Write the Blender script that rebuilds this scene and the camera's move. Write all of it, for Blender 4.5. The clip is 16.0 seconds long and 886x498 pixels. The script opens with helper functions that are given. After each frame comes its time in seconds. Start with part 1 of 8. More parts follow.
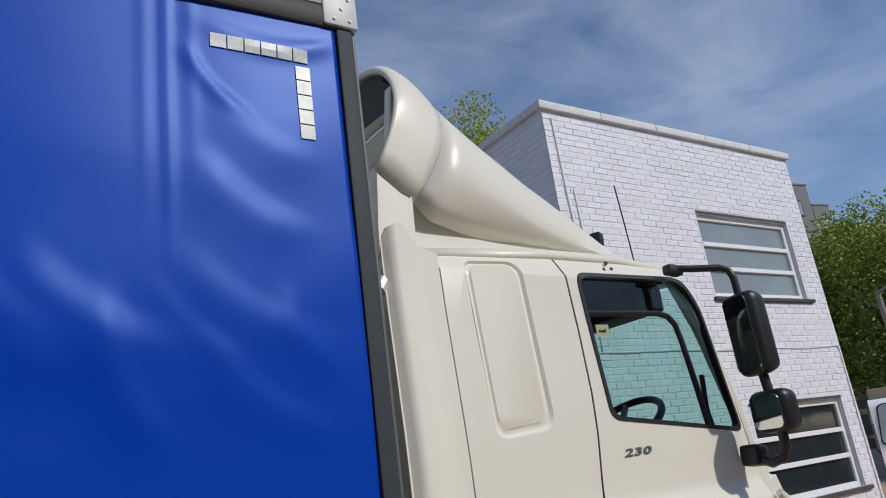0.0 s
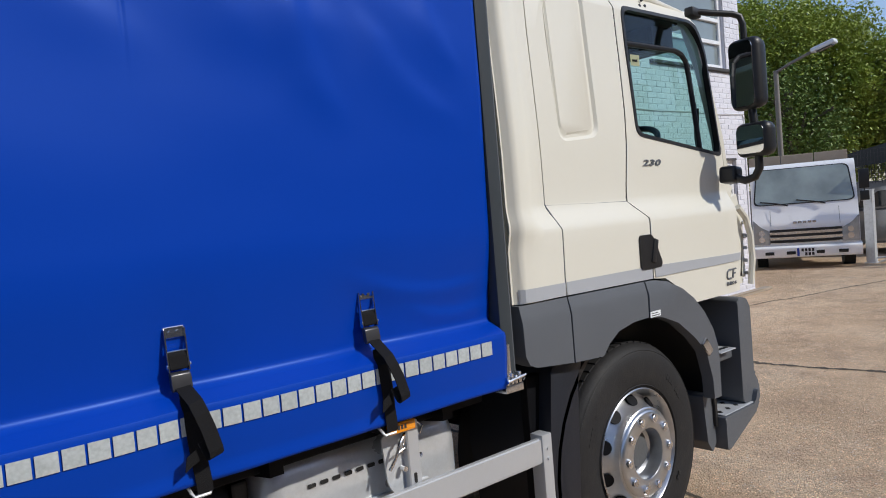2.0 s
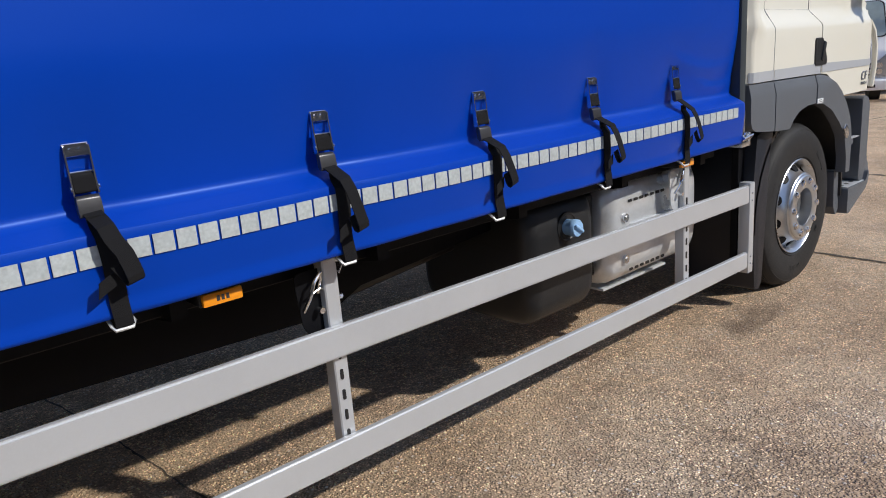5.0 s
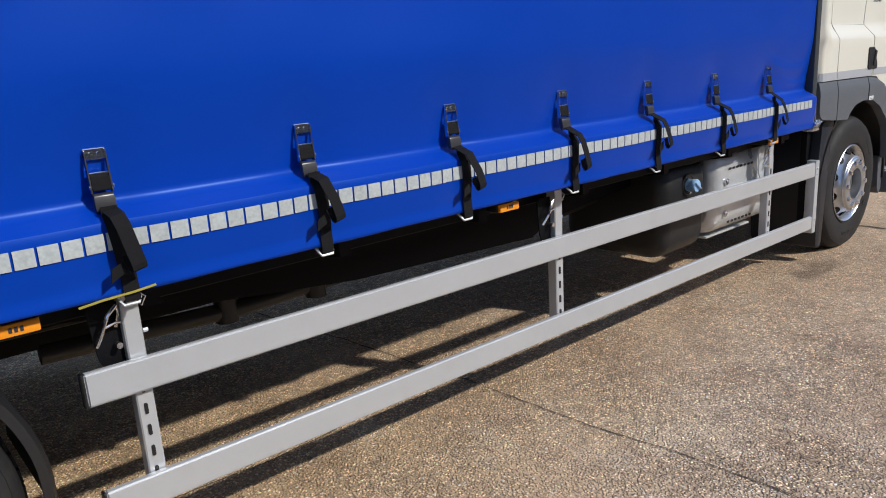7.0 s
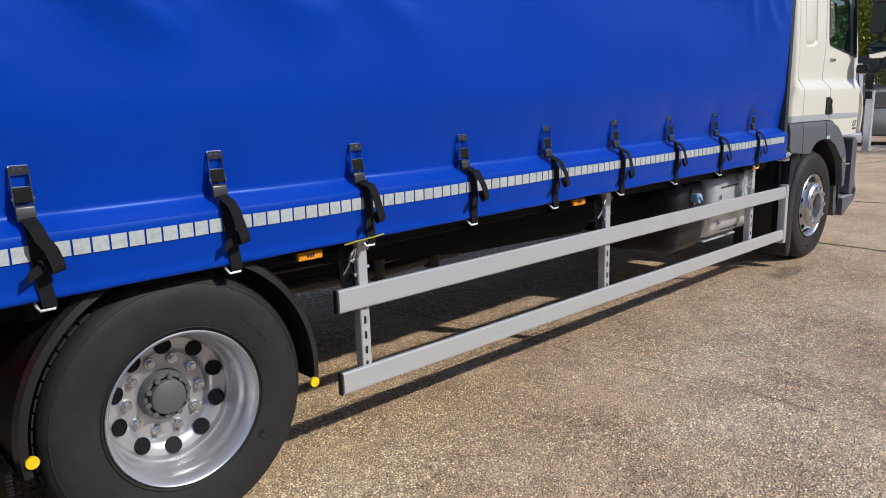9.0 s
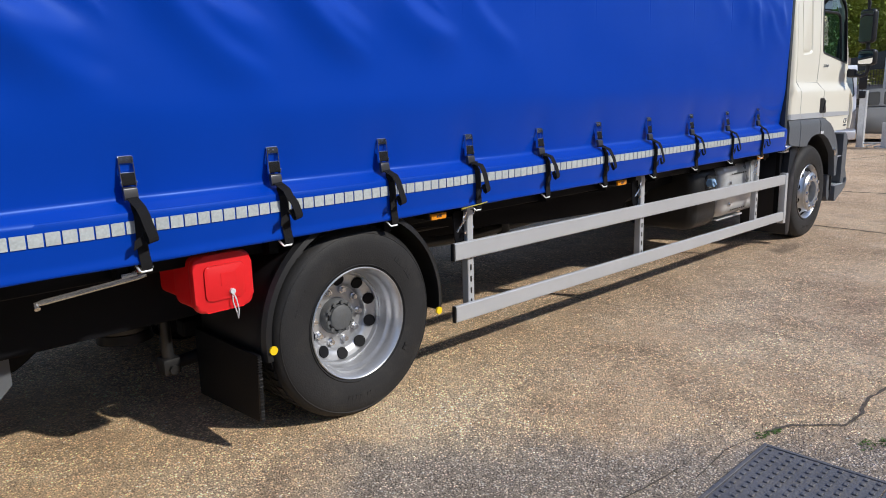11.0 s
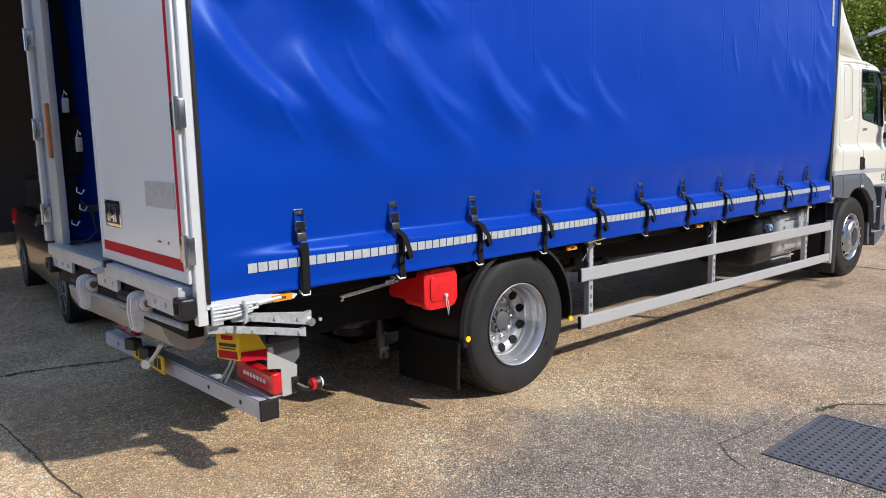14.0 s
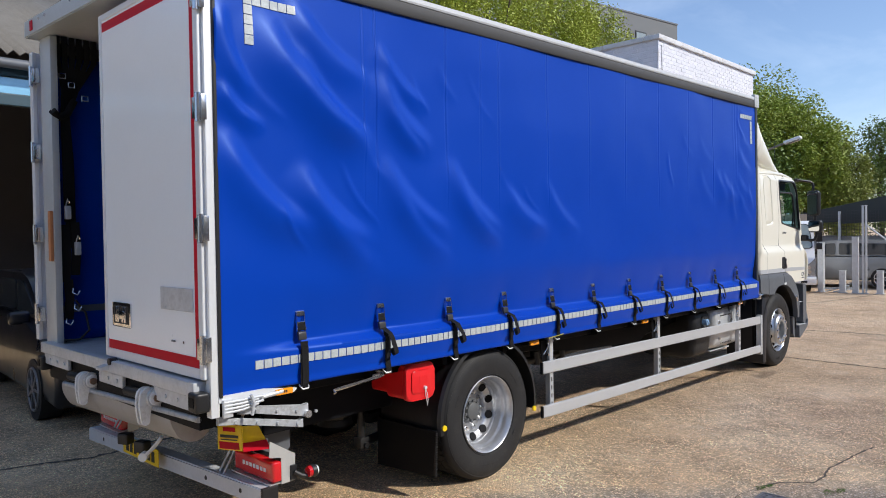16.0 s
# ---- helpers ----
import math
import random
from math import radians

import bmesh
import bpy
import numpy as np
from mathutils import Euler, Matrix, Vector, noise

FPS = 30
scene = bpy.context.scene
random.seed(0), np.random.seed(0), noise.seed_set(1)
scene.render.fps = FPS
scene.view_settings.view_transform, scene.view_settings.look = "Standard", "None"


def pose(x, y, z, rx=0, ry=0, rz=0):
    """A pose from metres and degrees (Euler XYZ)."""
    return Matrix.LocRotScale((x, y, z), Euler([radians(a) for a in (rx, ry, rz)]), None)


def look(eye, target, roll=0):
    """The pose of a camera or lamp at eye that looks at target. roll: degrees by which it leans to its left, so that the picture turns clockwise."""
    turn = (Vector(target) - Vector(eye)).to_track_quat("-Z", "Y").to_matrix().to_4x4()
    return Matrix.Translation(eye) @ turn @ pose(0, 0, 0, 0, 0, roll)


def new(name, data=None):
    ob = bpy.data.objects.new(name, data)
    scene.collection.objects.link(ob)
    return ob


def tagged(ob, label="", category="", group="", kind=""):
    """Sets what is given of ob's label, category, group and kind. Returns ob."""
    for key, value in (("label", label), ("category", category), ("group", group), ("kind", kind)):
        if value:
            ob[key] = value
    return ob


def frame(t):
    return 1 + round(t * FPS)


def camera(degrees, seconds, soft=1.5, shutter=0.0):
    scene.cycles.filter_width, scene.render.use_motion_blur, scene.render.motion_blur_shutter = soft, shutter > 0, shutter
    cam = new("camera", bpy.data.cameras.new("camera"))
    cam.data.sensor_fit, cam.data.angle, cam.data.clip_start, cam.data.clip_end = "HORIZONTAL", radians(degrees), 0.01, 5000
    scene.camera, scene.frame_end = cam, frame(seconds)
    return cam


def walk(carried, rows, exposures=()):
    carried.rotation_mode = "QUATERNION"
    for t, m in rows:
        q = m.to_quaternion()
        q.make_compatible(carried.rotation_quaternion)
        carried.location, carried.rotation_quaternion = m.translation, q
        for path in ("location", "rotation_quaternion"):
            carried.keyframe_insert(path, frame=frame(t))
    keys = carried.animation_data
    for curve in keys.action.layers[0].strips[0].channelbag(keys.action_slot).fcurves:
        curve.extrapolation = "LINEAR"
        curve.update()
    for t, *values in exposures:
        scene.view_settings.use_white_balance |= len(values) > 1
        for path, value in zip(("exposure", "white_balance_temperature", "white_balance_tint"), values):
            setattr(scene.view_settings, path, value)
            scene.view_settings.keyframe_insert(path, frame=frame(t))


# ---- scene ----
cam = camera(63.0, 16.0, soft=1.0)
PATH = [
    (0, (6.268, -1.967, 1.78), (7.352, -0.394, 2.372), -7.8),
    (0.8, (6.018, -1.93, 1.703), (7.203, -0.358, 2.053), -7.6),
    (1, (5.938, -1.901, 1.691), (7.162, -0.342, 1.958), -7.2),
    (1.5, (5.744, -1.929, 1.628), (7.005, -0.379, 1.718), -6.1),
    (2, (5.468, -1.834, 1.605), (6.779, -0.326, 1.514), -4.8),
    (2.3, (5.305, -1.772, 1.578), (6.644, -0.295, 1.414), -4.5),
    (2.5, (5.207, -1.742, 1.573), (6.559, -0.286, 1.352), -4.0),
    (3, (4.959, -1.756, 1.55), (6.34, -0.342, 1.242), -3.9),
    (3.5, (4.681, -1.711, 1.543), (6.066, -0.318, 1.17), -3.9),
    (4, (4.39, -1.697, 1.518), (5.756, -0.299, 1.093), -4.1),
    (4.5, (4.094, -1.71, 1.488), (5.423, -0.29, 1.019), -4.4),
    (5, (3.786, -1.709, 1.486), (5.065, -0.255, 0.983), -4.6),
    (5.2, (3.635, -1.718, 1.483), (4.893, -0.25, 0.971), -4.6),
    (7.3, (2.273, -2.012, 1.53), (3.536, -0.542, 1.034), -3.3),
    (7.5, (2.141, -2.024, 1.535), (3.419, -0.565, 1.043), -3.3),
    (8, (1.872, -2.131, 1.548), (3.165, -0.679, 1.076), -2.7),
    (8.2, (1.744, -2.179, 1.545), (3.052, -0.735, 1.091), -2.4),
    (10.3, (0.502, -2.571, 1.514), (1.873, -1.169, 1.12), -1.6),
    (10.5, (0.403, -2.609, 1.527), (1.771, -1.207, 1.123), -1.6),
    (11, (0.15, -2.74, 1.564), (1.505, -1.328, 1.152), -1.6),
    (11.5, (-0.121, -2.824, 1.584), (1.218, -1.394, 1.178), -1.4),
    (12, (-0.396, -2.939, 1.605), (0.927, -1.49, 1.216), -1.1),
    (12.5, (-0.672, -3.056, 1.628), (0.628, -1.582, 1.26), -1.0),
    (13, (-0.929, -3.127, 1.65), (0.362, -1.641, 1.298), -1.0),
    (13.5, (-1.125, -3.211, 1.674), (0.166, -1.718, 1.35), -1.1),
    (14, (-1.317, -3.237, 1.699), (-0.011, -1.749, 1.412), -1.2),
    (14.5, (-1.459, -3.294, 1.746), (-0.123, -1.824, 1.515), -1.2),
    (15, (-1.57, -3.398, 1.765), (-0.195, -1.956, 1.598), -1.2),
    (15.5, (-1.692, -3.454, 1.793), (-0.283, -2.038, 1.694), -1.1),
    (16, (-1.829, -3.45, 1.804), (-0.393, -2.058, 1.767), -0.9),
]
walk(cam, [(t, look(eye, target, roll)) for t, eye, target, roll in PATH],
     exposures=[(0.0, -0.52), (1.0, -0.44), (2.5, -0.18), (4.0, -0.09), (7.5, -0.04), (10.0, 0.01), (12.5, 0.10), (14.0, 0.22), (16.0, 0.10)])


# ---- light ----
SUN = Vector((0.50, -1.20, 1.0)).normalized()
elevation, heading = math.asin(SUN.z), math.atan2(SUN.x, SUN.y)
sky = bpy.data.worlds.new("sky")
scene.world = sky
sky.use_nodes = True
nt = sky.node_tree
nt.nodes.clear()
out = nt.nodes.new("ShaderNodeOutputWorld")
back = nt.nodes.new("ShaderNodeBackground")
air = nt.nodes.new("ShaderNodeTexSky")
air.sky_type = "NISHITA"
air.sun_disc = False
air.sun_elevation = elevation
air.sun_rotation = heading
air.air_density, air.dust_density, air.ozone_density = 1.0, 0.3, 2.0
# thin high cloud in long streaks
coord = nt.nodes.new("ShaderNodeTexCoord")
stretch = nt.nodes.new("ShaderNodeMapping")
stretch.inputs["Scale"].default_value = (1.1, 2.4, 5.0)
stretch.inputs["Rotation"].default_value = (0.2, 0.35, 0.6)
wisps = nt.nodes.new("ShaderNodeTexNoise")
wisps.inputs["Scale"].default_value = 1.7
wisps.inputs["Detail"].default_value = 7.0
wisps.inputs["Roughness"].default_value = 0.56
wisps.inputs["Distortion"].default_value = 0.5
ramp = nt.nodes.new("ShaderNodeValToRGB")
ramp.color_ramp.elements[0].position, ramp.color_ramp.elements[1].position = 0.40, 0.76
cloud = nt.nodes.new("ShaderNodeMixRGB")
cloud.inputs["Color2"].default_value = (8.0, 9.2, 11.0, 1)
soften = nt.nodes.new("ShaderNodeMath")
soften.operation = "MULTIPLY"
soften.inputs[1].default_value = 0.32
nt.links.new(coord.outputs["Generated"], stretch.inputs["Vector"])
nt.links.new(stretch.outputs["Vector"], wisps.inputs["Vector"])
nt.links.new(wisps.outputs["Fac"], ramp.inputs["Fac"])
nt.links.new(ramp.outputs["Color"], soften.inputs[0])
nt.links.new(soften.outputs["Value"], cloud.inputs["Fac"])
tint = nt.nodes.new("ShaderNodeMixRGB")
tint.blend_type = "MULTIPLY"
tint.inputs["Fac"].default_value = 1.0
tint.inputs["Color2"].default_value = (1.17, 1.18, 1.30, 1)
nt.links.new(air.outputs["Color"], tint.inputs["Color1"])
nt.links.new(tint.outputs["Color"], cloud.inputs["Color1"])
nt.links.new(cloud.outputs["Color"], back.inputs["Color"])
back.inputs["Strength"].default_value = 0.125
nt.links.new(back.outputs["Background"], out.inputs["Surface"])
sun = new("sun", bpy.data.lights.new("sun", "SUN"))
sun.data.energy, sun.data.angle, sun.data.color = 3.7, radians(1.4), (1.0, 0.95, 0.87)
sun.matrix_world = look(SUN * 40, (0, 0, 0))

# ---- materials ----
def material(name, colour, rough=0.5, metal=0.0, coat=0.0, mottle=0.12, scale=3.0, grain=0.06, grain_scale=60.0, bump=0.0, bump_scale=80.0,
             rough_var=0.08, dirt=0.0, dirt_colour=(0.12, 0.1, 0.08), per_piece=0.0, transmission=0.0, spec=0.5):
    """A painted, moulded or metal surface: colour varied at two scales, gloss varied, fine relief."""
    m = bpy.data.materials.new(name)
    m.use_nodes = True
    t = m.node_tree
    b = t.nodes["Principled BSDF"]
    b.inputs["Metallic"].default_value = metal
    b.inputs["Coat Weight"].default_value = coat
    b.inputs["Coat Roughness"].default_value = 0.08
    b.inputs["Transmission Weight"].default_value = transmission
    b.inputs["Specular IOR Level"].default_value = spec
    co = t.nodes.new("ShaderNodeTexCoord")
    n1, n2 = t.nodes.new("ShaderNodeTexNoise"), t.nodes.new("ShaderNodeTexNoise")
    for n, s, d in ((n1, scale, 5.0), (n2, grain_scale, 3.0)):
        n.inputs["Scale"].default_value, n.inputs["Detail"].default_value = s, d
        t.links.new(co.outputs["Object"], n.inputs["Vector"])
    hue = t.nodes.new("ShaderNodeHueSaturation")
    hue.inputs["Color"].default_value = (*colour, 1)
    a1, a2, a3 = (t.nodes.new("ShaderNodeMath") for _ in range(3))
    a1.operation = a2.operation = a3.operation = "MULTIPLY_ADD"
    a1.inputs[1].default_value, a1.inputs[2].default_value = 2 * mottle, 1 - mottle
    a2.inputs[1].default_value = 2 * grain
    t.links.new(n1.outputs["Fac"], a1.inputs[0])
    t.links.new(n2.outputs["Fac"], a2.inputs[0])
    t.links.new(a1.outputs[0], a2.inputs[2])
    value = a2.outputs[0]
    if per_piece:
        info = t.nodes.new("ShaderNodeObjectInfo")
        isle = t.nodes.new("ShaderNodeNewGeometry")
        both = t.nodes.new("ShaderNodeMath")
        both.operation = "ADD"
        t.links.new(info.outputs["Random"], both.inputs[0])
        t.links.new(isle.outputs["Random Per Island"], both.inputs[1])
        mod = t.nodes.new("ShaderNodeMath")
        mod.operation = "FRACT"
        t.links.new(both.outputs[0], mod.inputs[0])
        a3.inputs[1].default_value = per_piece
        t.links.new(mod.outputs[0], a3.inputs[0])
        t.links.new(value, a3.inputs[2])
        value = a3.outputs[0]
    t.links.new(value, hue.inputs["Value"])
    colour_out = hue.outputs["Color"]
    if dirt:
        spots = t.nodes.new("ShaderNodeTexNoise")
        spots.inputs["Scale"].default_value, spots.inputs["Detail"].default_value, spots.inputs["Roughness"].default_value = scale * 2.3, 8.0, 0.68
        t.links.new(co.outputs["Object"], spots.inputs["Vector"])
        rp = t.nodes.new("ShaderNodeValToRGB")
        rp.color_ramp.elements[0].position, rp.color_ramp.elements[1].position = 0.5, 0.78
        t.links.new(spots.outputs["Fac"], rp.inputs["Fac"])
        am = t.nodes.new("ShaderNodeMath")
        am.operation = "MULTIPLY"
        am.inputs[1].default_value = dirt
        t.links.new(rp.outputs["Color"], am.inputs[0])
        mx = t.nodes.new("ShaderNodeMixRGB")
        mx.inputs["Color2"].default_value = (*dirt_colour, 1)
        t.links.new(am.outputs[0], mx.inputs["Fac"])
        t.links.new(colour_out, mx.inputs["Color1"])
        colour_out = mx.outputs["Color"]
    t.links.new(colour_out, b.inputs["Base Color"])
    rr = t.nodes.new("ShaderNodeMath")
    rr.operation = "MULTIPLY_ADD"
    rr.inputs[1].default_value, rr.inputs[2].default_value = 2 * rough_var, max(rough - rough_var, 0.02)
    t.links.new(n1.outputs["Fac"], rr.inputs[0])
    t.links.new(rr.outputs[0], b.inputs["Roughness"])
    if bump:
        nb = t.nodes.new("ShaderNodeTexNoise")
        nb.inputs["Scale"].default_value, nb.inputs["Detail"].default_value = bump_scale, 4.0
        t.links.new(co.outputs["Object"], nb.inputs["Vector"])
        bp = t.nodes.new("ShaderNodeBump")
        bp.inputs["Strength"].default_value, bp.inputs["Distance"].default_value = bump, 0.01
        t.links.new(nb.outputs["Fac"], bp.inputs["Height"])
        t.links.new(bp.outputs["Normal"], b.inputs["Normal"])
    return m


def glass(name, tint, rough=0.0, alpha=0.0):
    """Thin glazing: mostly lets the view through, with a sharp reflection."""
    m = bpy.data.materials.new(name)
    m.use_nodes = True
    t = m.node_tree
    t.nodes.clear()
    o = t.nodes.new("ShaderNodeOutputMaterial")
    through_ = t.nodes.new("ShaderNodeBsdfTransparent")
    through_.inputs["Color"].default_value = (*tint, 1)
    shine = t.nodes.new("ShaderNodeBsdfGlossy")
    shine.inputs["Roughness"].default_value = rough
    facing = t.nodes.new("ShaderNodeLayerWeight")
    facing.inputs["Blend"].default_value = 0.5
    power = t.nodes.new("ShaderNodeMath")
    power.operation = "POWER"
    power.inputs[1].default_value = 4.0
    fr = t.nodes.new("ShaderNodeMath")
    fr.operation = "MULTIPLY_ADD"
    fr.inputs[1].default_value, fr.inputs[2].default_value = 0.8, 0.045
    t.links.new(facing.outputs["Facing"], power.inputs[0])
    t.links.new(power.outputs[0], fr.inputs[0])
    mx = t.nodes.new("ShaderNodeMixShader")
    t.links.new(fr.outputs[0], mx.inputs["Fac"])
    t.links.new(through_.outputs[0], mx.inputs[1])
    t.links.new(shine.outputs[0], mx.inputs[2])
    t.links.new(mx.outputs[0], o.inputs["Surface"])
    return m


BLUE = material("blue_pvc_curtain", (0.0, 0.043, 0.385), 0.39, coat=0.0, mottle=0.04, scale=1.2, grain=0.015, grain_scale=220, bump=0.02, bump_scale=420, rough_var=0.05, spec=0.46)
BLUE.node_tree.nodes["Principled BSDF"].inputs["Specular Tint"].default_value = (0.30, 0.50, 0.96, 1)
CREAM = material("off_white_cab_paint", (0.74, 0.72, 0.63), 0.36, coat=0.08, mottle=0.02, scale=1.5, grain=0.01, rough_var=0.03)
CAB_GREY = material("grey_moulded_plastic", (0.10, 0.11, 0.125), 0.5, mottle=0.06, scale=4, grain=0.05, grain_scale=300, bump=0.12, bump_scale=600)
STRIPE = material("silver_grey_stripe", (0.42, 0.44, 0.47), 0.35, mottle=0.03, grain=0.02)
BLACK = material("black_plastic", (0.012, 0.012, 0.013), 0.42, mottle=0.1, grain=0.1, bump=0.08, bump_scale=300)
RUBBER = material("tyre_rubber", (0.015, 0.015, 0.016), 0.66, mottle=0.25, scale=5, grain=0.2, grain_scale=90, bump=0.15, bump_scale=120, dirt=0.45, dirt_colour=(0.05, 0.045, 0.04), spec=0.35, rough_var=0.14)
STEEL = material("brushed_bright_steel", (0.62, 0.63, 0.65), 0.24, metal=1.0, mottle=0.06, scale=8, grain=0.08, grain_scale=120, rough_var=0.1)
RIM = material("silver_painted_steel", (0.50, 0.51, 0.53), 0.36, metal=0.7, mottle=0.08, scale=7, grain=0.06, rough_var=0.1, dirt=0.25, dirt_colour=(0.16, 0.15, 0.14))
RIMBRIGHT = material("brushed_alloy_rim", (0.55, 0.57, 0.60), 0.30, metal=0.95, mottle=0.08, scale=9, grain=0.06, rough_var=0.09, dirt=0.18, dirt_colour=(0.25, 0.24, 0.22))
HUBGREY = material("dusty_grey_hub", (0.085, 0.09, 0.095), 0.55, mottle=0.2, scale=12, grain=0.12, bump=0.15, dirt=0.3)
ALLOY = material("polished_alloy", (0.70, 0.71, 0.73), 0.16, metal=1.0, mottle=0.05, scale=9, grain=0.04, rough_var=0.06)
GALV = material("galvanised_steel", (0.50, 0.52, 0.54), 0.42, metal=0.25, mottle=0.2, scale=9, grain=0.14, grain_scale=40, dirt=0.3, dirt_colour=(0.14, 0.13, 0.12), bump=0.1)
RAIL = material("anodised_rail", (0.53, 0.55, 0.575), 0.36, metal=0.35, mottle=0.05, scale=3, grain=0.03, grain_scale=200, dirt=0.1, dirt_colour=(0.3, 0.29, 0.28))
TANK = material("brushed_aluminium_tank", (0.66, 0.68, 0.70), 0.30, metal=0.5, mottle=0.12, scale=5, grain=0.06, grain_scale=90, dirt=0.25, dirt_colour=(0.25, 0.23, 0.2))
CHASSIS = material("black_chassis_paint", (0.004, 0.0043, 0.006), 0.55, mottle=0.2, scale=5, grain=0.1, dirt=0.06, dirt_colour=(0.012, 0.011, 0.010), bump=0.1, spec=0.15)
WEB = material("black_webbing", (0.008, 0.008, 0.009), 0.85, mottle=0.1, grain=0.25, grain_scale=400, bump=0.4, bump_scale=500, spec=0.2)
BUCKLE = material("dark_cast_buckle", (0.055, 0.055, 0.06), 0.34, metal=0.4, mottle=0.12, grain=0.1)
CHROME = material("chrome", (0.75, 0.76, 0.78), 0.16, metal=1.0, mottle=0.03, grain=0.02, rough_var=0.03)
TAPE = material("silver_reflective_tape", (0.40, 0.435, 0.44), 0.36, mottle=0.2, scale=26, grain=0.2, grain_scale=110, per_piece=0.1, dirt=0.1)
tn = TAPE.node_tree
squares, patch, where, pick = tn.nodes.new("ShaderNodeTexVoronoi"), tn.nodes.new("ShaderNodeMixRGB"), tn.nodes.new("ShaderNodeTexNoise"), tn.nodes.new("ShaderNodeMath")
squares.inputs["Scale"].default_value, where.inputs["Scale"].default_value = 95.0, 45.0
squares.distance = "CHEBYCHEV"
pick.operation = "MULTIPLY"
patch.blend_type = "MULTIPLY"
patch.inputs["Color2"].default_value = (0.52, 0.54, 0.56, 1)
for node in (squares, where):
    tn.links.new(tn.nodes["Texture Coordinate"].outputs["Object"], node.inputs["Vector"])
tn.links.new(squares.outputs["Distance"], pick.inputs[0])
tn.links.new(where.outputs["Fac"], pick.inputs[1])
tn.links.new(pick.outputs[0], patch.inputs["Fac"])
last = tn.nodes["Principled BSDF"].inputs["Base Color"].links[0].from_socket
tn.links.new(last, patch.inputs["Color1"])
tn.links.new(patch.outputs["Color"], tn.nodes["Principled BSDF"].inputs["Base Color"])
AMBER = material("amber_lens", (0.85, 0.30, 0.01), 0.18, coat=0.6, mottle=0.06, grain=0.08, grain_scale=180)
REDPLASTIC = material("red_moulded_plastic", (0.72, 0.012, 0.016), 0.38, coat=0.1, mottle=0.05, grain=0.03, bump=0.05, bump_scale=300)
YELLOW = material("yellow_plastic", (0.85, 0.58, 0.01), 0.4, mottle=0.06)
DOORWHITE = material("white_grp_door", (0.83, 0.87, 0.90), 0.3, coat=0.35, mottle=0.03, scale=1.5, grain=0.02, dirt=0.05, dirt_colour=(0.5, 0.48, 0.45))
REDTAPE = material("red_reflective_tape", (0.46, 0.006, 0.02), 0.5, mottle=0.08, scale=8, grain=0.1, grain_scale=120, spec=0.15)
ROOFGREY = material("grey_roof_rail", (0.075, 0.074, 0.074), 0.6, mottle=0.05, grain=0.04, spec=0.2)
ROOFLIGHT = material("light_roof_edge", (0.5, 0.51, 0.52), 0.45, mottle=0.06, grain=0.04, dirt=0.15)
DARKGREY = material("dark_grey_body_post", (0.045, 0.054, 0.062), 0.6, mottle=0.04, grain=0.03, spec=0.2)
GLASS = glass("cab_window_glass", (0.63, 0.83, 0.80))
DARKGLASS = material("dark_window_glass", (0.02, 0.025, 0.028), 0.05, coat=0.5, mottle=0.1, grain=0.0, rough_var=0.02)
BUMPER = material("pale_silver_bumper", (0.60, 0.62, 0.65), 0.42, metal=0.2, mottle=0.1, scale=6, grain=0.06, dirt=0.22, dirt_colour=(0.25, 0.23, 0.21))
TANKBLACK = material("black_moulded_tank", (0.012, 0.0125, 0.014), 0.42, mottle=0.12, scale=5, grain=0.1, bump=0.1, bump_scale=250)
MIRROR = material("mirror_glass", (0.85, 0.86, 0.87), 0.02, metal=1.0, mottle=0.0, grain=0.0, rough_var=0.0)

# ---- building helpers ----
def part(name, bm, mat, parent, label="", smooth=False, group=""):
    """Links a bmesh as one mesh object under a thing or a part."""
    me = bpy.data.meshes.new(name)
    bmesh.ops.recalc_face_normals(bm, faces=bm.faces)
    bm.to_mesh(me)
    bm.free()
    return piece(name, me, mat, parent, label, smooth)


def piece(name, me, mat, parent, label="", smooth=False):
    if mat and not me.materials:
        me.materials.append(mat)
    if smooth:
        me.polygons.foreach_set("use_smooth", [True] * len(me.polygons))
        me.set_sharp_from_angle(angle=radians(38))
    ob = new(name, me)
    if parent:
        ob.parent = parent
        ob.matrix_parent_inverse = parent.matrix_basis.inverted() if not parent.parent else (parent.parent.matrix_basis @ parent.matrix_parent_inverse @ parent.matrix_basis).inverted()
    if label:
        ob["label"] = label
    return ob


def thing(name, label, category, x=0, y=0, z=0, rz=0, group="", kind=""):
    ob = new(name)
    ob.empty_display_size = 0.2
    ob.matrix_basis = pose(x, y, z, 0, 0, rz)
    return tagged(ob, label, category, group, kind)


def sub(name, parent):
    """An empty part that carries its own pieces."""
    ob = new(name)
    ob.empty_display_size = 0.1
    ob.parent = parent
    ob.matrix_parent_inverse = parent.matrix_basis.inverted()
    return ob


def B():
    return bmesh.new()


def box(bm, x0, x1, y0, y1, z0, z1, bevel=0.0, seg=2):
    r = bmesh.ops.create_cube(bm, size=1)
    vs = r["verts"]
    for v in vs:
        v.co = Vector(((x0 + x1) / 2 + v.co.x * (x1 - x0), (y0 + y1) / 2 + v.co.y * (y1 - y0), (z0 + z1) / 2 + v.co.z * (z1 - z0)))
    if bevel:
        es = {e for v in vs for e in v.link_edges}
        bmesh.ops.bevel(bm, geom=list(es), offset=bevel, segments=seg, affect="EDGES", profile=0.6)
    return bm


